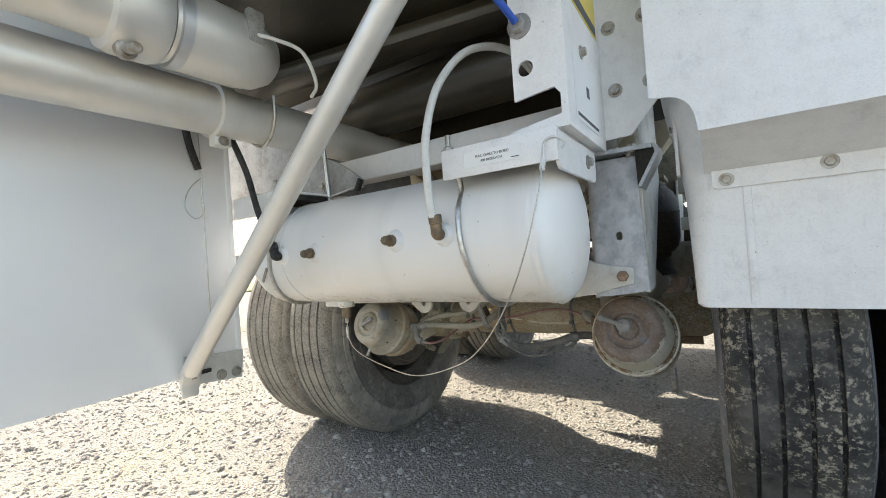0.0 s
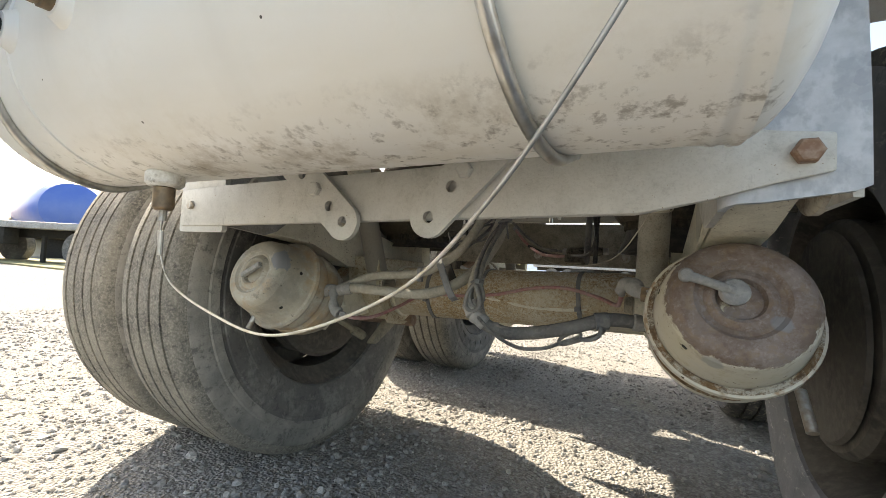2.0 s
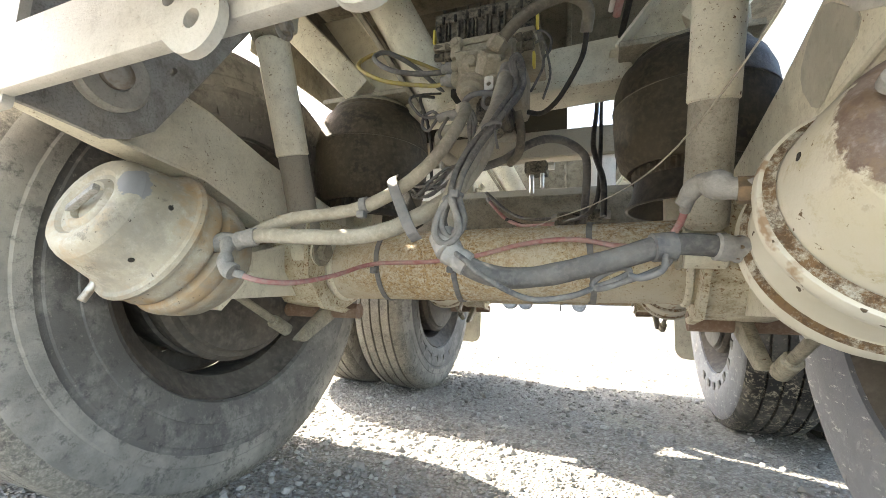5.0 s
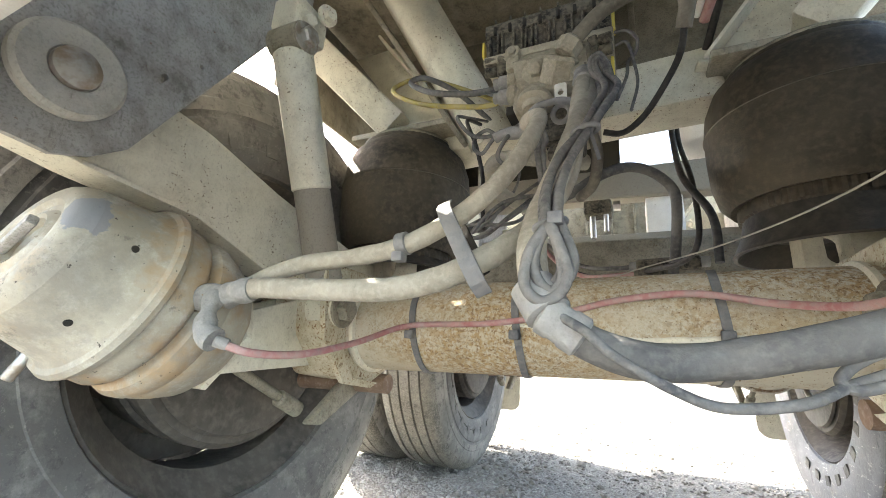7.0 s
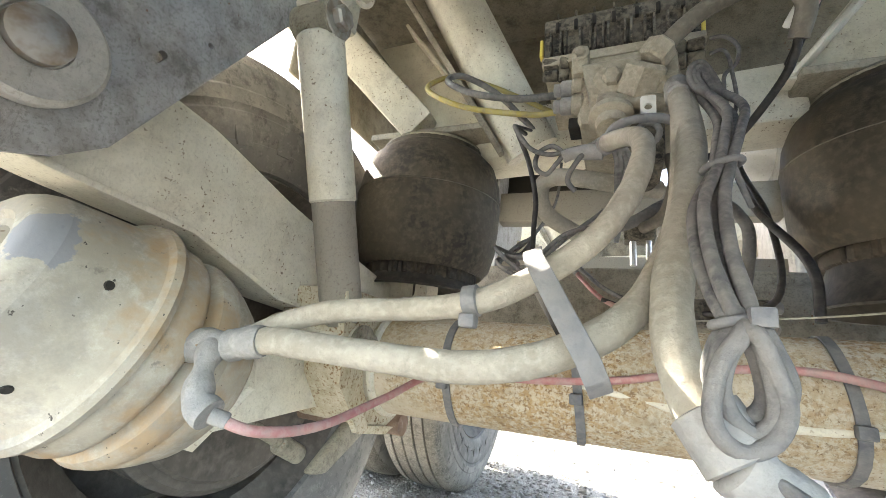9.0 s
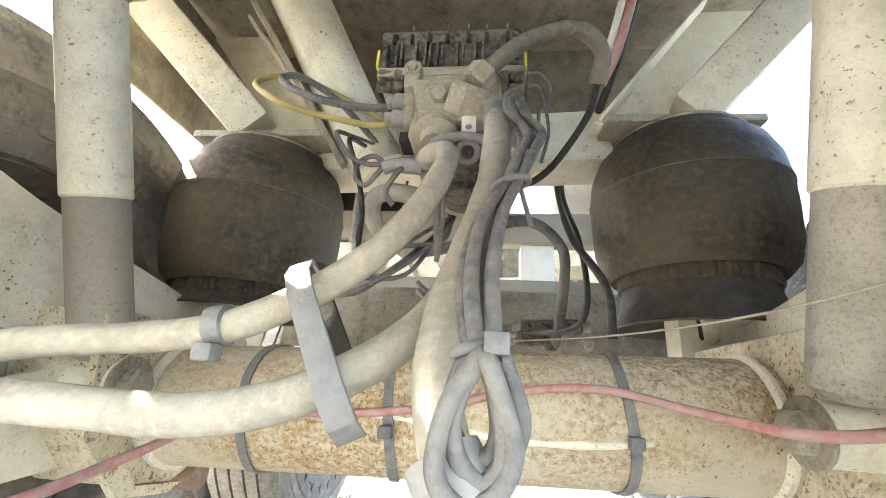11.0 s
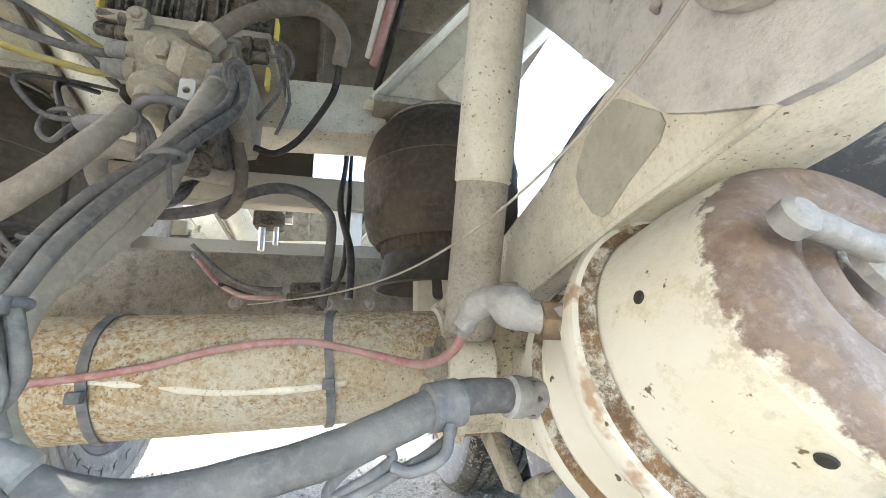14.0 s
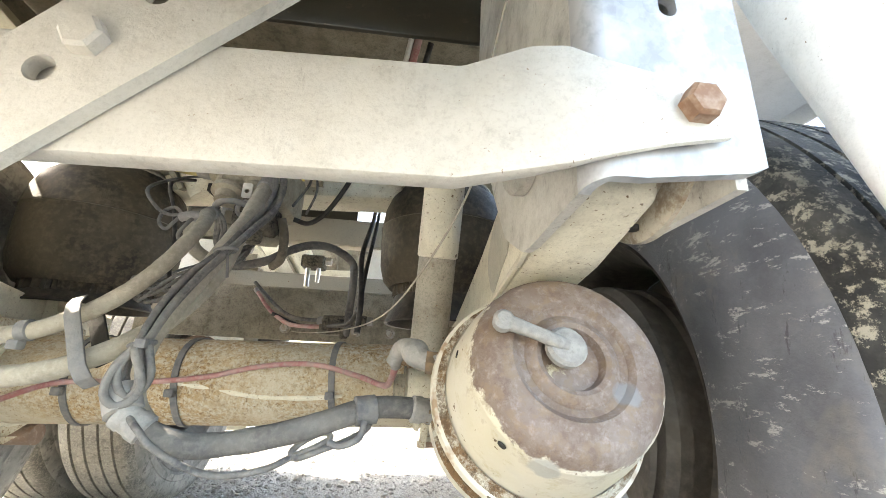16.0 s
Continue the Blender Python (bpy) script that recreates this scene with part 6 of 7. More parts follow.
# No connector: a dark block painted in as the shade below the ports.
part("port_shade", box(-0.068, -0.040, 1.446, 1.48, 0.806, 0.822, 0.002), m_dark, mod, "dark block put in for the shade under the ports")
part("outlet_flange", lathe((-0.014, 1.412, 0.800), (0.05, -0.35, -1), [(0, 0.022), (0.004, 0.026), (0.012, 0.026), (0.016, 0.018), (0.030, 0.017)], 24), m_cast, mod, "round outlet flange")
part("outlet_flange", lathe((0.052, 1.412, 0.832), (0, -0.3, -1), [(0, 0.014), (0.004, 0.018), (0.014, 0.018), (0.018, 0.013)], 6), m_cast, mod, "hexagon outlet nut")
part("lower_block", box(-0.008, 0.046, 1.425, 1.53, 0.742, 0.802, 0.006), m_plastic, mod, "dark lower block")
part("exhaust", lathe((0.018, 1.46, 0.748), (0, -0.3, -1), [(0, 0.022), (0.006, 0.022), (0.008, 0.019), (0.014, 0.019), (0.016, 0.022), (0.024, 0.022), (0.028, 0.012), (0.029, 0.0)], 24), m_plastic, mod, "ribbed exhaust silencer")
part("lower_tag", plate(rounded(0.018, 0.034, 0.776, 0.802, 0.003), "y", 1.388, 0.003, [(0.026, 0.788, 0.0042)]), m_white_hose, mod, "pale tag with a hole")
part("ring_tag", tube([(0.026 + 0.011 * math.cos(g), 1.392, 0.757 + 0.013 * math.sin(g)) for g in (2 * math.pi * k / 12 for k in range(12))], 0.0036, 8, 4, True), m_fit, mod, "ring-shaped lug")
part("tee_hose", tube([(0.045, 1.52, 0.742), (0.015, 1.50, 0.738), (-0.038, 1.495, 0.750), (-0.090, 1.50, 0.760), (-0.112, 1.51, 0.748), (-0.105, 1.53, 0.715), (-0.06, 1.56, 0.690)], 0.0125, 12, 8), m_hose, mod, "bent dusty stub hose")

mod.location += Vector((0.003, 0.040, 0.027))

tape_strap = thing("hose_strap", (0.025, 1.420, 0.774), "twisted grey tape tying two air hoses below the valve", "strap")
part("tape", tube([(-0.014, 1.436, 0.772), (-0.010, 1.417, 0.780), (0.007, 1.405, 0.785), (0.036, 1.400, 0.782), (0.060, 1.403, 0.772), (0.074, 1.416, 0.763)], 0.0050, 8, 8, False, None, 0.3), m_clampgrey, tape_strap)

# ---- air hoses and cables ----


def hose(name, pts, r, material, label, category="hose", wobble=0.05):
    return solo(name, tube(pts, r, 14, 8, False, None, wobble), material, label, category)


def brake_hose(pts, r, material, label):
    t = thing("brake_hose", pts[0], label, "hose", "brake hoses")
    part("rubber_hose", tube(pts, r, 16, 10, False, None, 0.06), material, t)
    for a, b in ((pts[0], pts[1]), (pts[-1], pts[-2])):
        a, d = Vector(a), (Vector(b) - Vector(a)).normalized()
        sl = lathe(a - d * 0.004, d, [(0, r * 0.9), (0.002, r * 1.22), (0.010, r * 1.22), (0.012, r * 1.12), (0.018, r * 1.12), (0.020, r * 1.22), (0.030, r * 1.22), (0.032, r)], 20)
        part("crimp_sleeve", sl, m_fit, t, "dusty crimped hose sleeve")
    return t


brake_hose([(-0.318, 1.247, 0.506), (-0.268, 1.250, 0.530), (-0.222, 1.257, 0.545), (-0.151, 1.265, 0.553), (-0.095, 1.260, 0.561), (-0.050, 1.266, 0.584), (-0.016, 1.272, 0.612), (0.004, 1.288, 0.646), (0.015, 1.306, 0.680), (0.019, 1.330, 0.714), (0.013, 1.354, 0.737), (-0.006, 1.388, 0.754), (-0.018, 1.432, 0.772)], 0.0095, m_hose, "thick dust-caked air hose curving to the brake valve")
brake_hose([(-0.298, 1.233, 0.509), (-0.263, 1.237, 0.516), (-0.217, 1.240, 0.5155), (-0.156, 1.245, 0.514), (-0.099, 1.244, 0.514), (-0.055, 1.246, 0.522), (-0.022, 1.251, 0.536), (0.004, 1.268, 0.556), (0.026, 1.305, 0.592), (0.048, 1.350, 0.660), (0.057, 1.390, 0.765), (0.059, 1.440, 0.843)], 0.0112, m_hose, "thick dust-caked air hose crossing the axle")
long_hose = brake_hose([(0.050, 1.207, 0.488), (0.078, 1.212, 0.470), (0.112, 1.216, 0.461), (0.152, 1.226, 0.464), (0.200, 1.222, 0.475), (0.236, 1.228, 0.486), (0.275, 1.238, 0.499), (0.308, 1.248, 0.501), (0.348, 1.258, 0.497)], 0.0118, m_hose_dark, "grey dusty air hose sweeping to the brake chamber")
part("upper_hose", tube([(0.064, 1.457, 0.854), (0.064, 1.412, 0.790), (0.058, 1.352, 0.715), (0.048, 1.315, 0.655), (0.035, 1.280, 0.597), (0.030, 1.252, 0.552), (0.036, 1.235, 0.515), (0.049, 1.224, 0.492), (0.066, 1.216, 0.477)], 0.0122, 16, 10, False, None, 0.06), m_hose, long_hose, "upper length caked in pale dust")


def elbow(name, pts, r, nutp, nutd, label):
    t = thing(name, pts[0], label, "fitting", "hose fittings")
    part("elbow_body", tube(pts, r, 16, 10, False, None, 0.45), m_fit, t)
    part("nut", lathe(nutp, nutd, [(0, 0.0135), (0.016, 0.0135)], 6), m_bronze, t, "brass hexagon nut")
    return t


elbow("elbow_fitting", [(-0.340, 1.227, 0.502), (-0.318, 1.229, 0.509), (-0.296, 1.231, 0.511), (-0.268, 1.236, 0.515)], 0.0118, (-0.356, 1.224, 0.498), (1, 0.15, 0.2), "dust-covered elbow fitting on the brake chamber")
elbow("elbow_fitting", [(-0.312, 1.226, 0.506), (-0.303, 1.216, 0.492), (-0.295, 1.209, 0.476), (-0.287, 1.206, 0.465), (-0.276, 1.208, 0.459)], 0.0112, (-0.330, 1.228, 0.506), (1, 0.1, 0), "dust-covered elbow fitting on the brake chamber")
elbow("elbow_fitting", [(0.298, 1.272, 0.549), (0.304, 1.262, 0.561), (0.312, 1.248, 0.566), (0.321, 1.236, 0.560), (0.330, 1.226, 0.553), (0.350, 1.215, 0.548)], 0.0120, (0.334, 1.220, 0.549), (1, -0.15, -0.05), "dusty grey elbow fitting on the brake chamber")
elbow("hose_end", [(0.300, 1.246, 0.501), (0.320, 1.251, 0.500), (0.336, 1.255, 0.498)], 0.0112, (0.338, 1.255, 0.498), (1, 0.25, -0.08), "crimped hose end with a rusty brass nut")

bundle = thing("cable_bundle", (0.046, 1.215, 0.492), "looped bundle of grey dusty sensor cables tied together", "cable")
core = [Vector(p) for p in ((0.081, 1.429, 0.828), (0.092, 1.374, 0.765), (0.081, 1.332, 0.716), (0.070, 1.304, 0.678), (0.055, 1.272, 0.636), (0.050, 1.234, 0.590), (0.053, 1.207, 0.555))]
outer_loop = ((0.051, 0.545), (0.042, 0.530), (0.038, 0.512), (0.041, 0.501), (0.050, 0.496), (0.061, 0.502), (0.066, 0.515), (0.062, 0.530), (0.056, 0.545))
inner_loop = ((0.052, 0.545), (0.046, 0.535), (0.043, 0.521), (0.047, 0.509), (0.055, 0.503), (0.062, 0.510), (0.062, 0.524), (0.057, 0.544))
for i, (loop, dx, dz, yy) in enumerate(((outer_loop, 0.0, 0.0, 1.194), (inner_loop, 0.0, 0.0, 1.197), (outer_loop, 0.003, 0.009, 1.205), (inner_loop, -0.002, 0.006, 1.208))):
    o = Vector((0.0070 * math.cos(1.57 * i + 0.4), -0.0050 * math.sin(1.57 * i + 0.4), 0.003 * math.cos(1.57 * i)))
    pts = [c + o * ((0.8, 1.5, 1.2, 0.9, 1.3, 1.1, 0.7)[k2]) for k2, c in enumerate(core)]
    ring = [(x + dx, yy - 0.003 * math.sin(k2 * 0.9 + i), z + dz) for k2, (x, z) in enumerate(loop)]
    part("cable", tube(pts + (ring if i % 2 == 0 else ring[::-1]) + [core[-1] - o * 0.6], 0.0039, 10, 8), m_cable, bundle)
for c, r in (((0.053, 1.206, 0.552), 0.0105), ((0.070, 1.304, 0.678), 0.0125)):
    part("cable_tie", tube([(c[0] + r * math.cos(g), c[1] + 0.8 * r * math.sin(g), c[2] + 0.25 * r * math.cos(g)) for g in (2 * math.pi * k2 / 10 for k2 in range(10))], 0.0026, 6, 4, True), m_tie, bundle, "grey cable tie")
part("tie_head", box(0.054, 0.064, 1.190, 1.197, 0.548, 0.557, 0.001), m_tie, bundle, "square head of the cable tie")
part("tie_tail", beam((0.075, 1.297, 0.676), (0.083, 1.292, 0.640), 0.0035, 0.0014, (0, 1, 0), 0.0004), m_tie, bundle, "cut tail of the cable tie")
for i in range(3):
    part("cable_curl", tube([(0.090, 1.372, 0.760), (0.095 - 0.003 * i, 1.405, 0.800), (0.091 - 0.002 * i, 1.420, 0.836 - 0.004 * i), (0.081, 1.422, 0.857 - 0.006 * i), (0.070 + 0.003 * i, 1.420, 0.850 - 0.005 * i), (0.071 + 0.004 * i, 1.416, 0.826), (0.085, 1.402, 0.798), (0.090, 1.370, 0.755)], 0.0033, 8, 8), m_cable, bundle)

strap_t = thing("rubber_strap", (-0.042, 1.248, 0.54), "flat grey rubber strap tying two air hoses together", "strap")
bands = []
for x, y, z in ((-0.0575, 1.262, 0.602), (-0.0540, 1.250, 0.593), (-0.0465, 1.2415, 0.581), (-0.031, 1.234, 0.554), (-0.0155, 1.2265, 0.528), (-0.010, 1.232, 0.515), (-0.008, 1.244, 0.508)):
    bands.append([(x - 0.0065, y - 0.001, z - 0.003), (x + 0.0065, y + 0.001, z + 0.003), (x + 0.0065, y + 0.004, z + 0.003), (x - 0.0065, y + 0.002, z - 0.003)])
part("strap", loft(bands, None, 0.0008), m_clampgrey, strap_t)
part("strap_back", beam((-0.058, 1.292, 0.590), (-0.022, 1.276, 0.530), 0.018, 0.004, (0, -1, 0), 0.001), m_dark, strap_t, "frayed dark back of the strap")
clip_t = thing("hose_clip", (-0.098, 1.26, 0.56), "small grey plastic clip on the upper hose", "clip")
part("clip_ring", lathe((-0.105, 1.260, 0.5605), (1, 0.0, 0.16), [(0, 0.0098), (0.001, 0.0118), (0.011, 0.0118), (0.012, 0.0098)], 18), m_clampgrey, clip_t)
part("clip_foot", box(-0.103, -0.091, 1.244, 1.256, 0.541, 0.551, 0.002), m_clampgrey, clip_t)

red_line = hose("red_air_line", [(-0.276, 1.208, 0.459), (-0.250, 1.232, 0.449), (-0.236, 1.290, 0.450), (-0.232, 1.385, 0.468), (-0.203, 1.468, 0.497), (-0.088, 1.474, 0.503), (0.004, 1.474, 0.515), (0.086, 1.473, 0.535), (0.166, 1.467, 0.542), (0.241, 1.449, 0.528), (0.284, 1.381, 0.518), (0.296, 1.308, 0.528), (0.302, 1.270, 0.551)], 0.0042, m_red, "faded red plastic air line tied along the axle", wobble=0.0)
part("end_collar", cyl((-0.276, 1.208, 0.459), (-0.2661, 1.2171, 0.4552), 0.0061, 12, 0.001), m_fit, red_line, "dusty grey push-in collar")
part("end_collar", cyl((0.302, 1.27, 0.551), (0.3001, 1.2819, 0.5438), 0.0061, 12, 0.001), m_fit, red_line, "dusty grey push-in collar")
for x in (-0.203, -0.043, 0.198):
    az = AXLE_Z + AXLE_TILT * x
    tie = thing("cable_tie", (x, AXLE_Y - AXLE_R, az), "grey plastic cable tie round the axle", "cable tie", "axle ties")
    band = bmesh.new()
    vs = []
    for k in range(28):
        g = 2 * math.pi * k / 28
        vs.append([band.verts.new((x + 0.004 * math.sin(g * 2) + o, AXLE_Y + (AXLE_R + e) * math.cos(g), az + (AXLE_R + e) * math.sin(g))) for o, e in ((-0.005, 0.0008), (0.005, 0.0008), (0.005, 0.0032), (-0.005, 0.0032))])
    for i in range(28):
        for k2 in range(4):
            band.faces.new((vs[i][k2], vs[(i + 1) % 28][k2], vs[(i + 1) % 28][(k2 + 1) % 4], vs[i][(k2 + 1) % 4]))
    part("band", band, m_tie, tie)
    part("tie_head", box(x - 0.007, x + 0.007, AXLE_Y - AXLE_R - 0.013, AXLE_Y - AXLE_R - 0.002, az - 0.022, az - 0.010, 0.002), m_tie, tie)

hose("module_hose", [(0.045, 1.440, 0.893), (0.057, 1.434, 0.908), (0.094, 1.432, 0.938), (0.146, 1.440, 0.963), (0.175, 1.451, 0.963), (0.193, 1.469, 0.949), (0.189, 1.488, 0.919)], 0.0105, m_hose_brown, "fat brown rubber hose arching over from the valve")
hose("module_hose", [(0.190, 1.484, 0.927), (0.187, 1.499, 0.903), (0.177, 1.517, 0.881), (0.145, 1.539, 0.837), (0.121, 1.550, 0.816), (0.100, 1.556, 0.809), (0.076, 1.555, 0.815)], 0.0048, m_black, "thin black hose looping down behind the valve")
hose("yellow_air_line", [(-0.087, 1.509, 0.875), (-0.127, 1.512, 0.879), (-0.225, 1.501, 0.899), (-0.299, 1.513, 0.947), (-0.310, 1.544, 0.991), (-0.275, 1.576, 1.019), (-0.204, 1.610, 1.003), (-0.118, 1.655, 0.973)], 0.0045, m_yellow, "dusty yellow plastic air line", wobble=0)
hose("grey_air_line", [(-0.086, 1.504, 0.899), (-0.145, 1.506, 0.905), (-0.218, 1.508, 0.928), (-0.283, 1.544, 0.988), (-0.268, 1.576, 1.019), (-0.205, 1.601, 0.986), (-0.149, 1.661, 0.942)], 0.0055, m_cable, "dusty grey plastic air line", wobble=0)
hose("sensor_cable", [(0.100, 1.477, 0.931), (0.116, 1.476, 0.929), (0.129, 1.479, 0.914), (0.127, 1.484, 0.895), (0.116, 1.490, 0.885), (0.113, 1.485, 0.859), (0.099, 1.456, 0.805)], 0.0024, m_cable, "thin dusty sensor cable beside the valve", "cable", 0)
hose("sensor_cable", [(0.100, 1.481, 0.912), (0.113, 1.480, 0.914), (0.119, 1.481, 0.904), (0.122, 1.485, 0.890), (0.127, 1.493, 0.851), (0.116, 1.484, 0.802)], 0.0022, m_cable, "thin dusty sensor cable beside the valve", "cable", 0)
tangle = random.Random(4)


def stray(p, spread):
    return tuple(c + tangle.uniform(-spread, spread) for c in p)


hose("sensor_cable", [(-0.150, 1.640, 0.930), (-0.142, 1.52, 0.865), (-0.120, 1.42, 0.802), (-0.100, 1.418, 0.771), (-0.077, 1.416, 0.759), (-0.059, 1.418, 0.761), (-0.040, 1.420, 0.760)], 0.0028, m_cable, "thin dusty sensor cable under the valve", "cable", 0)
hose("sensor_cable", [(-0.045, 1.424, 0.760), (-0.059, 1.424, 0.763), (-0.074, 1.424, 0.774), (-0.090, 1.424, 0.766), (-0.092, 1.422, 0.747), (-0.079, 1.420, 0.736), (-0.067, 1.418, 0.748), (-0.058, 1.420, 0.760), (-0.040, 1.422, 0.761)], 0.0028, m_cable, "small loop of dusty sensor cable", "cable", 0)
for i in range(4):
    hose("sensor_cable", [stray((-0.055, 1.424, 0.760), 0.004), (-0.034 + 0.004 * i, 1.422, 0.768), (-0.015 + 0.005 * i, 1.418, 0.772 - 0.002 * i), (-0.004 + 0.005 * i, 1.420, 0.752 - 0.003 * i), stray((0.000 + 0.002 * i, 1.428, 0.726), 0.004), (-0.003 + 0.002 * i, 1.450, 0.700), stray((-0.008, 1.475, 0.672), 0.006)], 0.0030, m_cable, "dusty sensor cable draped over an air hose", "cable", 0)
hose("sensor_cable", [(-0.036, 1.418, 0.758), (-0.042, 1.414, 0.750), (-0.052, 1.412, 0.731), (-0.053, 1.414, 0.721), (-0.046, 1.420, 0.713)], 0.0030, m_cable, "short cable end hanging from the knot", "cable", 0)
knot = thing("cable_tape", (-0.038, 1.42, 0.757), "dusty grey tape wrapped round a knot of cables", "tape")
part("wrap", tube([(-0.061, 1.421, 0.757), (-0.050, 1.420, 0.760), (-0.034, 1.420, 0.760), (-0.017, 1.420, 0.757)], 0.0080, 12, 6, False, None, 0.25), m_fit, knot)
hose("black_cable", [(-0.150, 1.600, 0.900), (-0.141, 1.51, 0.853), (-0.119, 1.500, 0.796), (-0.106, 1.500, 0.740), (-0.107, 1.505, 0.703), (-0.112, 1.53, 0.660)], 0.0035, m_black, "thin black cable hanging behind the hoses", "cable", 0)
for i in range(5):
    hose("sensor_cable", [(0.005 + 0.006 * i, 1.50, 0.775), stray((0.003, 1.576, 0.775), 0.006), stray((-0.013, 1.532, 0.724), 0.010), stray((-0.047, 1.474, 0.669), 0.014), stray((-0.099, 1.451, 0.638), 0.016), stray((-0.143, 1.509, 0.661), 0.016), stray((-0.152, 1.622, 0.695), 0.014), (-0.146, 1.716, 0.758), (-0.120, 1.775, 0.847), (-0.111, 1.767, 0.952)], 0.0028, m_cable, "slack loop of dusty cable over the axle", "cable", 0)
hose("drop_cable", [(0.202, 1.892, 1.070), (0.203, 1.871, 0.953), (0.197, 1.723, 0.797), (0.217, 1.607, 0.681), (0.218, 1.593, 0.605)], 0.006, m_black, "black hose dropping to the axle", wobble=0)
hose("drop_cable", [(0.217, 1.892, 1.071), (0.214, 1.870, 0.943), (0.212, 1.720, 0.776), (0.200, 1.674, 0.644), (0.133, 1.770, 0.632), (0.043, 1.859, 0.637), (-0.035, 1.883, 0.665)], 0.0048, m_black, "black hose looping behind the axle", wobble=0)
hose("grey_air_line", [(-0.097, 1.892, 0.747), (-0.035, 1.883, 0.691), (0.020, 1.840, 0.658), (0.077, 1.808, 0.647), (0.125, 1.788, 0.647)], 0.0045, m_cable, "dark grey air line sagging behind the axle", wobble=0)
red_line = hose("red_air_line", [(-0.096, 1.905, 0.732), (-0.055, 1.888, 0.685), (-0.025, 1.881, 0.660), (0.021, 1.841, 0.637), (0.075, 1.797, 0.630), (0.125, 1.783, 0.631)], 0.005, m_red, "short red air line behind the axle", wobble=0)
part("end_collar", cyl((-0.096, 1.905, 0.732), (-0.0871, 1.9013, 0.7218), 0.0072, 12, 0.001), m_fit, red_line, "dusty grey push-in collar")
part("end_collar", cyl((0.125, 1.783, 0.631), (0.1115, 1.7868, 0.6307), 0.0072, 12, 0.001), m_fit, red_line, "dusty grey push-in collar")
tee = thing("tee_fitting", (0.146, 1.780, 0.623), "dusty push-in tee fitting behind the axle", "fitting")
part("tee_body", cyl((0.114, 1.785, 0.644), (0.220, 1.774, 0.647), 0.0135, 14, 0.003), m_plastic, tee)
part("tee_block", box(0.108, 0.166, 1.772, 1.806, 0.612, 0.636, 0.003), m_plastic, tee)
part("collar", cyl((0.102, 1.788, 0.644), (0.118, 1.784, 0.644), 0.0105, 12, 0.002), m_fit, tee, "grey push-in collar")
part("collar", cyl((0.216, 1.774, 0.647), (0.234, 1.775, 0.648), 0.0105, 12, 0.002), m_fit, tee, "grey push-in collar")
val = thing("relay_fitting", (0.046, 1.922, 0.746), "dark valve fitting with bright metal stubs behind the axle", "fitting")
part("valve_body", box(0.006, 0.070, 1.918, 1.975, 0.806, 0.842, 0.006), m_plastic, val)
part("stub", cyl((0.025, 1.939, 0.808), (0.026, 1.941, 0.751), 0.007, 12, 0.002), m_wire, val, "bright metal stub")
part("stub", cyl((0.056, 1.932, 0.809), (0.056, 1.932, 0.763), 0.006, 12, 0.002), m_wire, val, "bright metal stub")
part("stub_nut", lathe((0.073, 1.935, 0.827), (1, 0, 0), [(0, 0.012), (0.016, 0.012)], 6), m_wire, val, "hexagon nut")
part("tee_leg", cyl((0.166, 1.777, 0.634), (0.167, 1.779, 0.604), 0.010, 12, 0.002), m_plastic, tee)
hose("arch_hose", [(0.172, 1.778, 0.613), (0.179, 1.741, 0.665), (0.184, 1.716, 0.743), (0.175, 1.711, 0.777), (0.139, 1.671, 0.793), (0.101, 1.640, 0.789), (0.060, 1.628, 0.772), (0.013, 1.618, 0.741), (-0.045, 1.625, 0.729), (-0.076, 1.629, 0.733)], 0.0088, m_hose_dark, "dusty hose arching behind the axle")
hose("hanging_hose", [(0.060, 1.530, 0.807), (0.066, 1.545, 0.773), (0.056, 1.577, 0.739), (0.031, 1.614, 0.731)], 0.0085, m_hose_brown, "short ribbed dusty hose")
hose("pull_cord", [(0.037, 1.811, 0.618), (0.114, 1.603, 0.601), (0.203, 1.452, 0.596), (0.273, 1.313, 0.604), (0.318, 1.165, 0.631), (0.356, 1.071, 0.697), (0.358, 1.021, 0.769), (0.375, 0.99, 0.86)], 0.0010, m_hose, "thin pale cord stretched up past the shock absorber", "cord", 0)
hose("lead_wire", [(0.050, 1.207, 0.492), (0.076, 1.190, 0.477), (0.092, 1.190, 0.463), (0.122, 1.196, 0.446), (0.148, 1.208, 0.438), (0.184, 1.214, 0.443), (0.207, 1.225, 0.453), (0.230, 1.228, 0.463), (0.241, 1.230, 0.471), (0.233, 1.232, 0.475), (0.214, 1.228, 0.466), (0.205, 1.226, 0.456), (0.213, 1.224, 0.452), (0.238, 1.227, 0.461), (0.260, 1.231, 0.470), (0.278, 1.235, 0.482), (0.272, 1.237, 0.499)], 0.0032, m_cable, "thin grey lead looped below the hose", "cable", 0)
tape = thing("tape_wrap", (0.275, 1.235, 0.500), "grey tape and tie wrapped round the hose end", "strap")
part("wrap", lathe((0.262, 1.234, 0.496), (0.93, 0.27, 0.12), [(0, 0.0125), (0.001, 0.0150), (0.022, 0.0150), (0.023, 0.0125)], 16), m_tie, tape)
part("tail", tube([(0.274, 1.226, 0.488), (0.270, 1.222, 0.472), (0.252, 1.224, 0.464), (0.240, 1.227, 0.467)], 0.0034, 6, 6), m_tie, tape)
wrap = thing("tape_wrap", (0.044, 1.208, 0.490), "grey tape joining cables and hose below the loop", "strap")
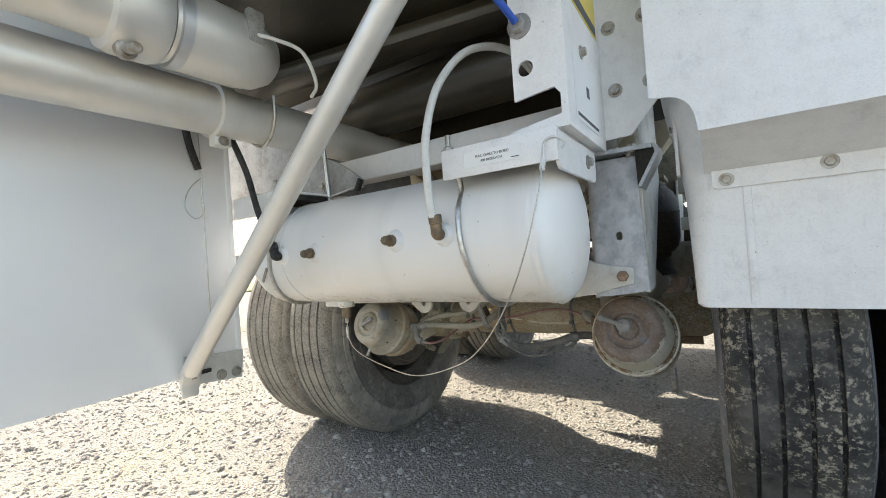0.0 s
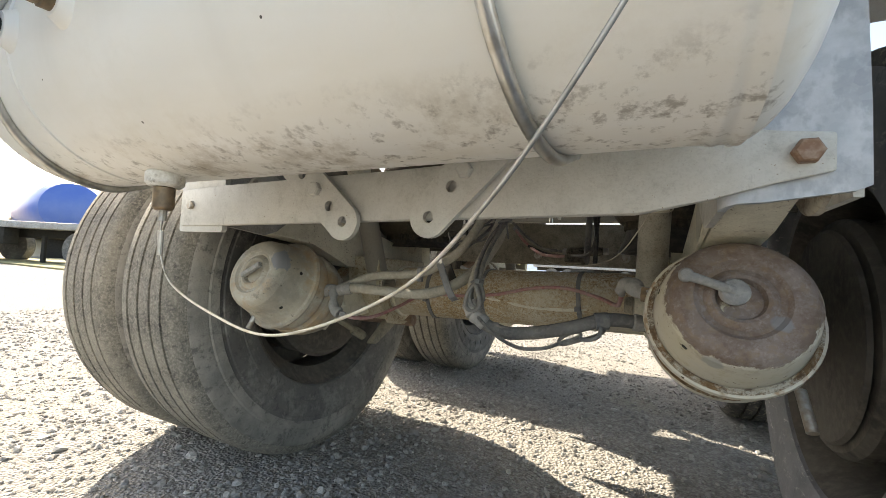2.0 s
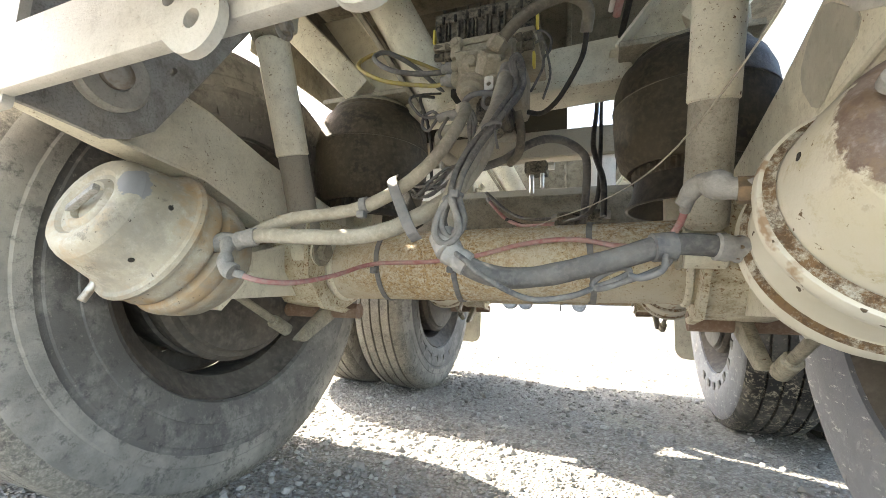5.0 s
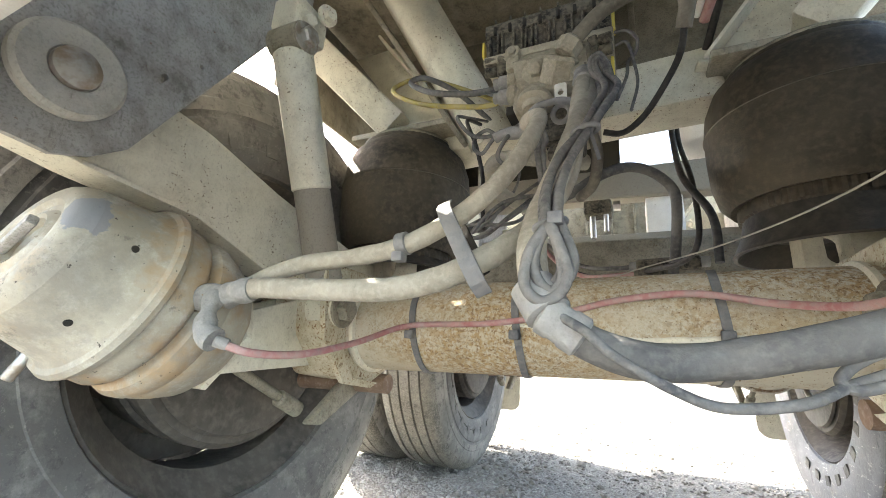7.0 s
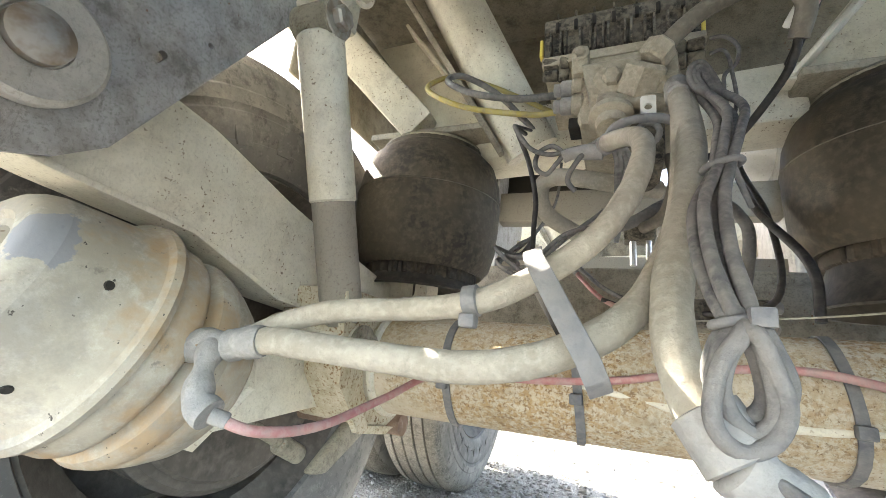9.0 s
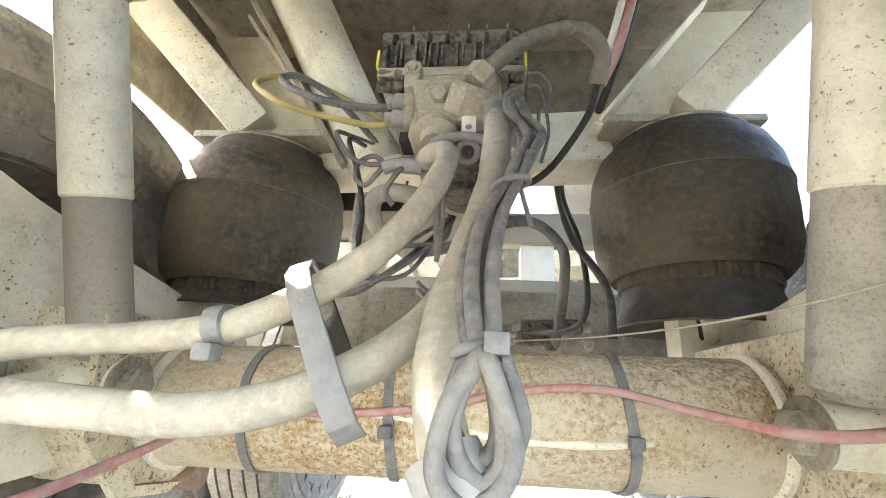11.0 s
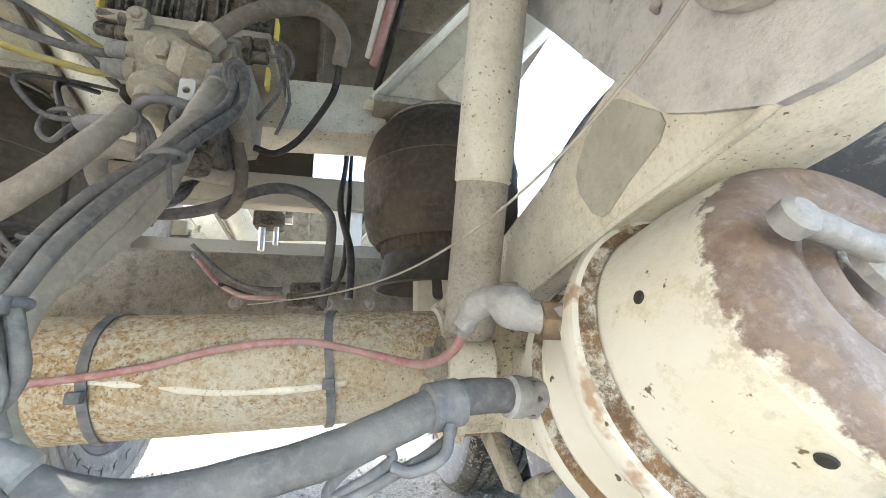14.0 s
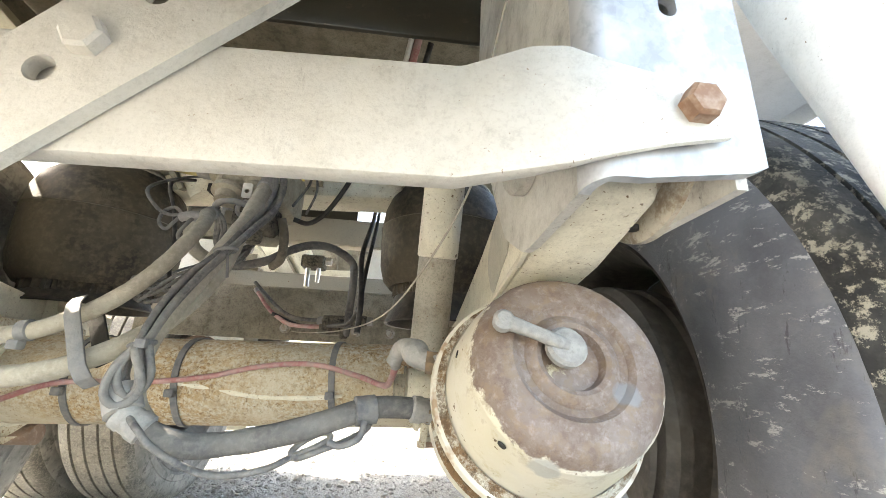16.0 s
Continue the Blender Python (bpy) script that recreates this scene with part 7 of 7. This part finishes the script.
part("wrap", lathe((0.038, 1.214, 0.510), (0.50, -0.25, -0.8), [(0, 0.0135), (0.001, 0.0165), (0.026, 0.0165), (0.027, 0.0135)], 16), m_fit, wrap)

# mud flaps behind the rear wheels
for x0, x1, hx in ((-1.07, -0.50, -1.069), (0.58, 1.15, 0.991)):
    flap = thing("mud_flap", ((x0 + x1) / 2, 3.32, 0.18), "pale cream mud flap hanging behind the rear wheels", "mud flap", "mud flaps")
    part("sheet", plate(rounded(x0, x1, 0.18, 1.02, 0.05), "y", 3.32, 0.008), m_cream, flap)
    part("hanger", box(x0 - 0.01, x1 + 0.01, 3.330, 3.365, 0.985, 1.035, 0.004), m_frame, flap, "dusty hanger bar")
    part("strut", box(hx - 0.016, hx + 0.016, 3.332, 3.362, 1.03, 1.225, 0.003), m_frame, flap, "strut up to the side skirt")

# ---- the yard far off ----


def far_trailer(x, y, turn, label):
    t = thing("parked_trailer", (0, 0, 0), label, "trailer", "parked trailers")
    part("deck", box(-4.0, 4.0, -1.2, 1.2, 1.05, 1.25, 0.02), m_plate, t)
    part("frame_rail", box(-3.8, 3.8, -0.5, -0.35, 0.8, 1.05, 0.02), m_dark, t)
    part("frame_rail", box(-3.8, 3.8, 0.35, 0.5, 0.8, 1.05, 0.02), m_dark, t)
    part("tool_box", box(-1.2, 0.4, -1.15, -0.7, 0.55, 1.04, 0.03), m_dark, t)
    for xx in (-2.6, -1.4, 2.6):
        for s in (-1, 1):
            wv = part("wheel", lathe((xx, s * 0.75, 0.5), (0, s, 0), [(0, 0.3), (0.01, 0.5), (0.3, 0.5), (0.31, 0.3), (0.25, 0.28), (0.25, 0.0)], 28), m_side, t)
    part("landing_leg", box(1.2, 1.3, -0.8, -0.7, 0.0, 0.85, 0.01), m_dark, t)
    t.matrix_basis = pose(x, y, 0, 0, 0, turn)
    return t


def far_tanker(x, y, turn, label):
    t = thing("tank_trailer", (0, 0, 0), label, "tank trailer", "parked trailers")
    part("barrel", lathe((-4.5, 0, 2.3), (1, 0, 0), [(0, 0.0), (0.02, 0.6), (0.3, 1.1), (0.8, 1.25), (8.2, 1.25), (8.7, 1.1), (9.0, 0.6), (9.02, 0.0)], 32), m_farblue, t)
    part("frame", box(-4.2, 4.2, -0.5, 0.5, 0.9, 1.15, 0.02), m_dark, t)
    for xx in (-3.2, -1.9):
        for s in (-1, 1):
            part("wheel", lathe((xx, s * 0.75, 0.5), (0, s, 0), [(0, 0.3), (0.01, 0.5), (0.3, 0.5), (0.31, 0.3), (0.25, 0.28), (0.25, 0.0)], 28), m_side, t)
    part("support", box(2.5, 2.7, -0.6, 0.6, 0.0, 0.95, 0.02), m_dark, t)
    t.matrix_basis = pose(x, y, 0, 0, 0, turn)
    return t


far_trailer(-17.5, 6.3, 25, "dark flatbed trailer parked across the gravel yard")
far_tanker(-27, 10.2, -12, "blue tank trailer parked far across the yard")
far_tanker(-33, 7.0, -8, "blue tank trailer parked far across the yard")
far_trailer(-4, 34, 5, "grey flatbed trailer parked far behind on the yard")
far_tanker(9, 40, 8, "blue tank trailer parked far behind on the yard")
pile = bmesh.new()
lathe((-33, 8, 0), (0, 0, 1), [(0, 6.5), (0.8, 5.0), (2.0, 2.8), (2.9, 0.9), (3.1, 0.0)], 28, pile)
solo("soil_heap", pile, m_fartan, "tan heap of soil behind the parked trailers", "heap")
grass = box(-22, -11.5, 5.2, 12, 0.0, 0.05, 0.02)
solo("grass_strip", grass, m_grass, "dry grass strip along the yard", "grass", kind="stuff")
hills = bmesh.new()
prev = None
for i in range(97):
    g = 2 * math.pi * i / 96
    h = 60 + 50 * noise.noise(Vector((3 * math.cos(g), 3 * math.sin(g), 1.0))) + 20 * noise.noise(Vector((11 * math.cos(g), 11 * math.sin(g), 5.0)))
    a, b = hills.verts.new((2200 * math.cos(g), 2200 * math.sin(g), -5)), hills.verts.new((2300 * math.cos(g), 2300 * math.sin(g), max(h, 12)))
    if prev:
        hills.faces.new((prev[0], a, b, prev[1]))
    prev = (a, b)
solo("backdrop", hills, m_hill, "low hazy blue hills on the horizon", "hills", kind="structure")
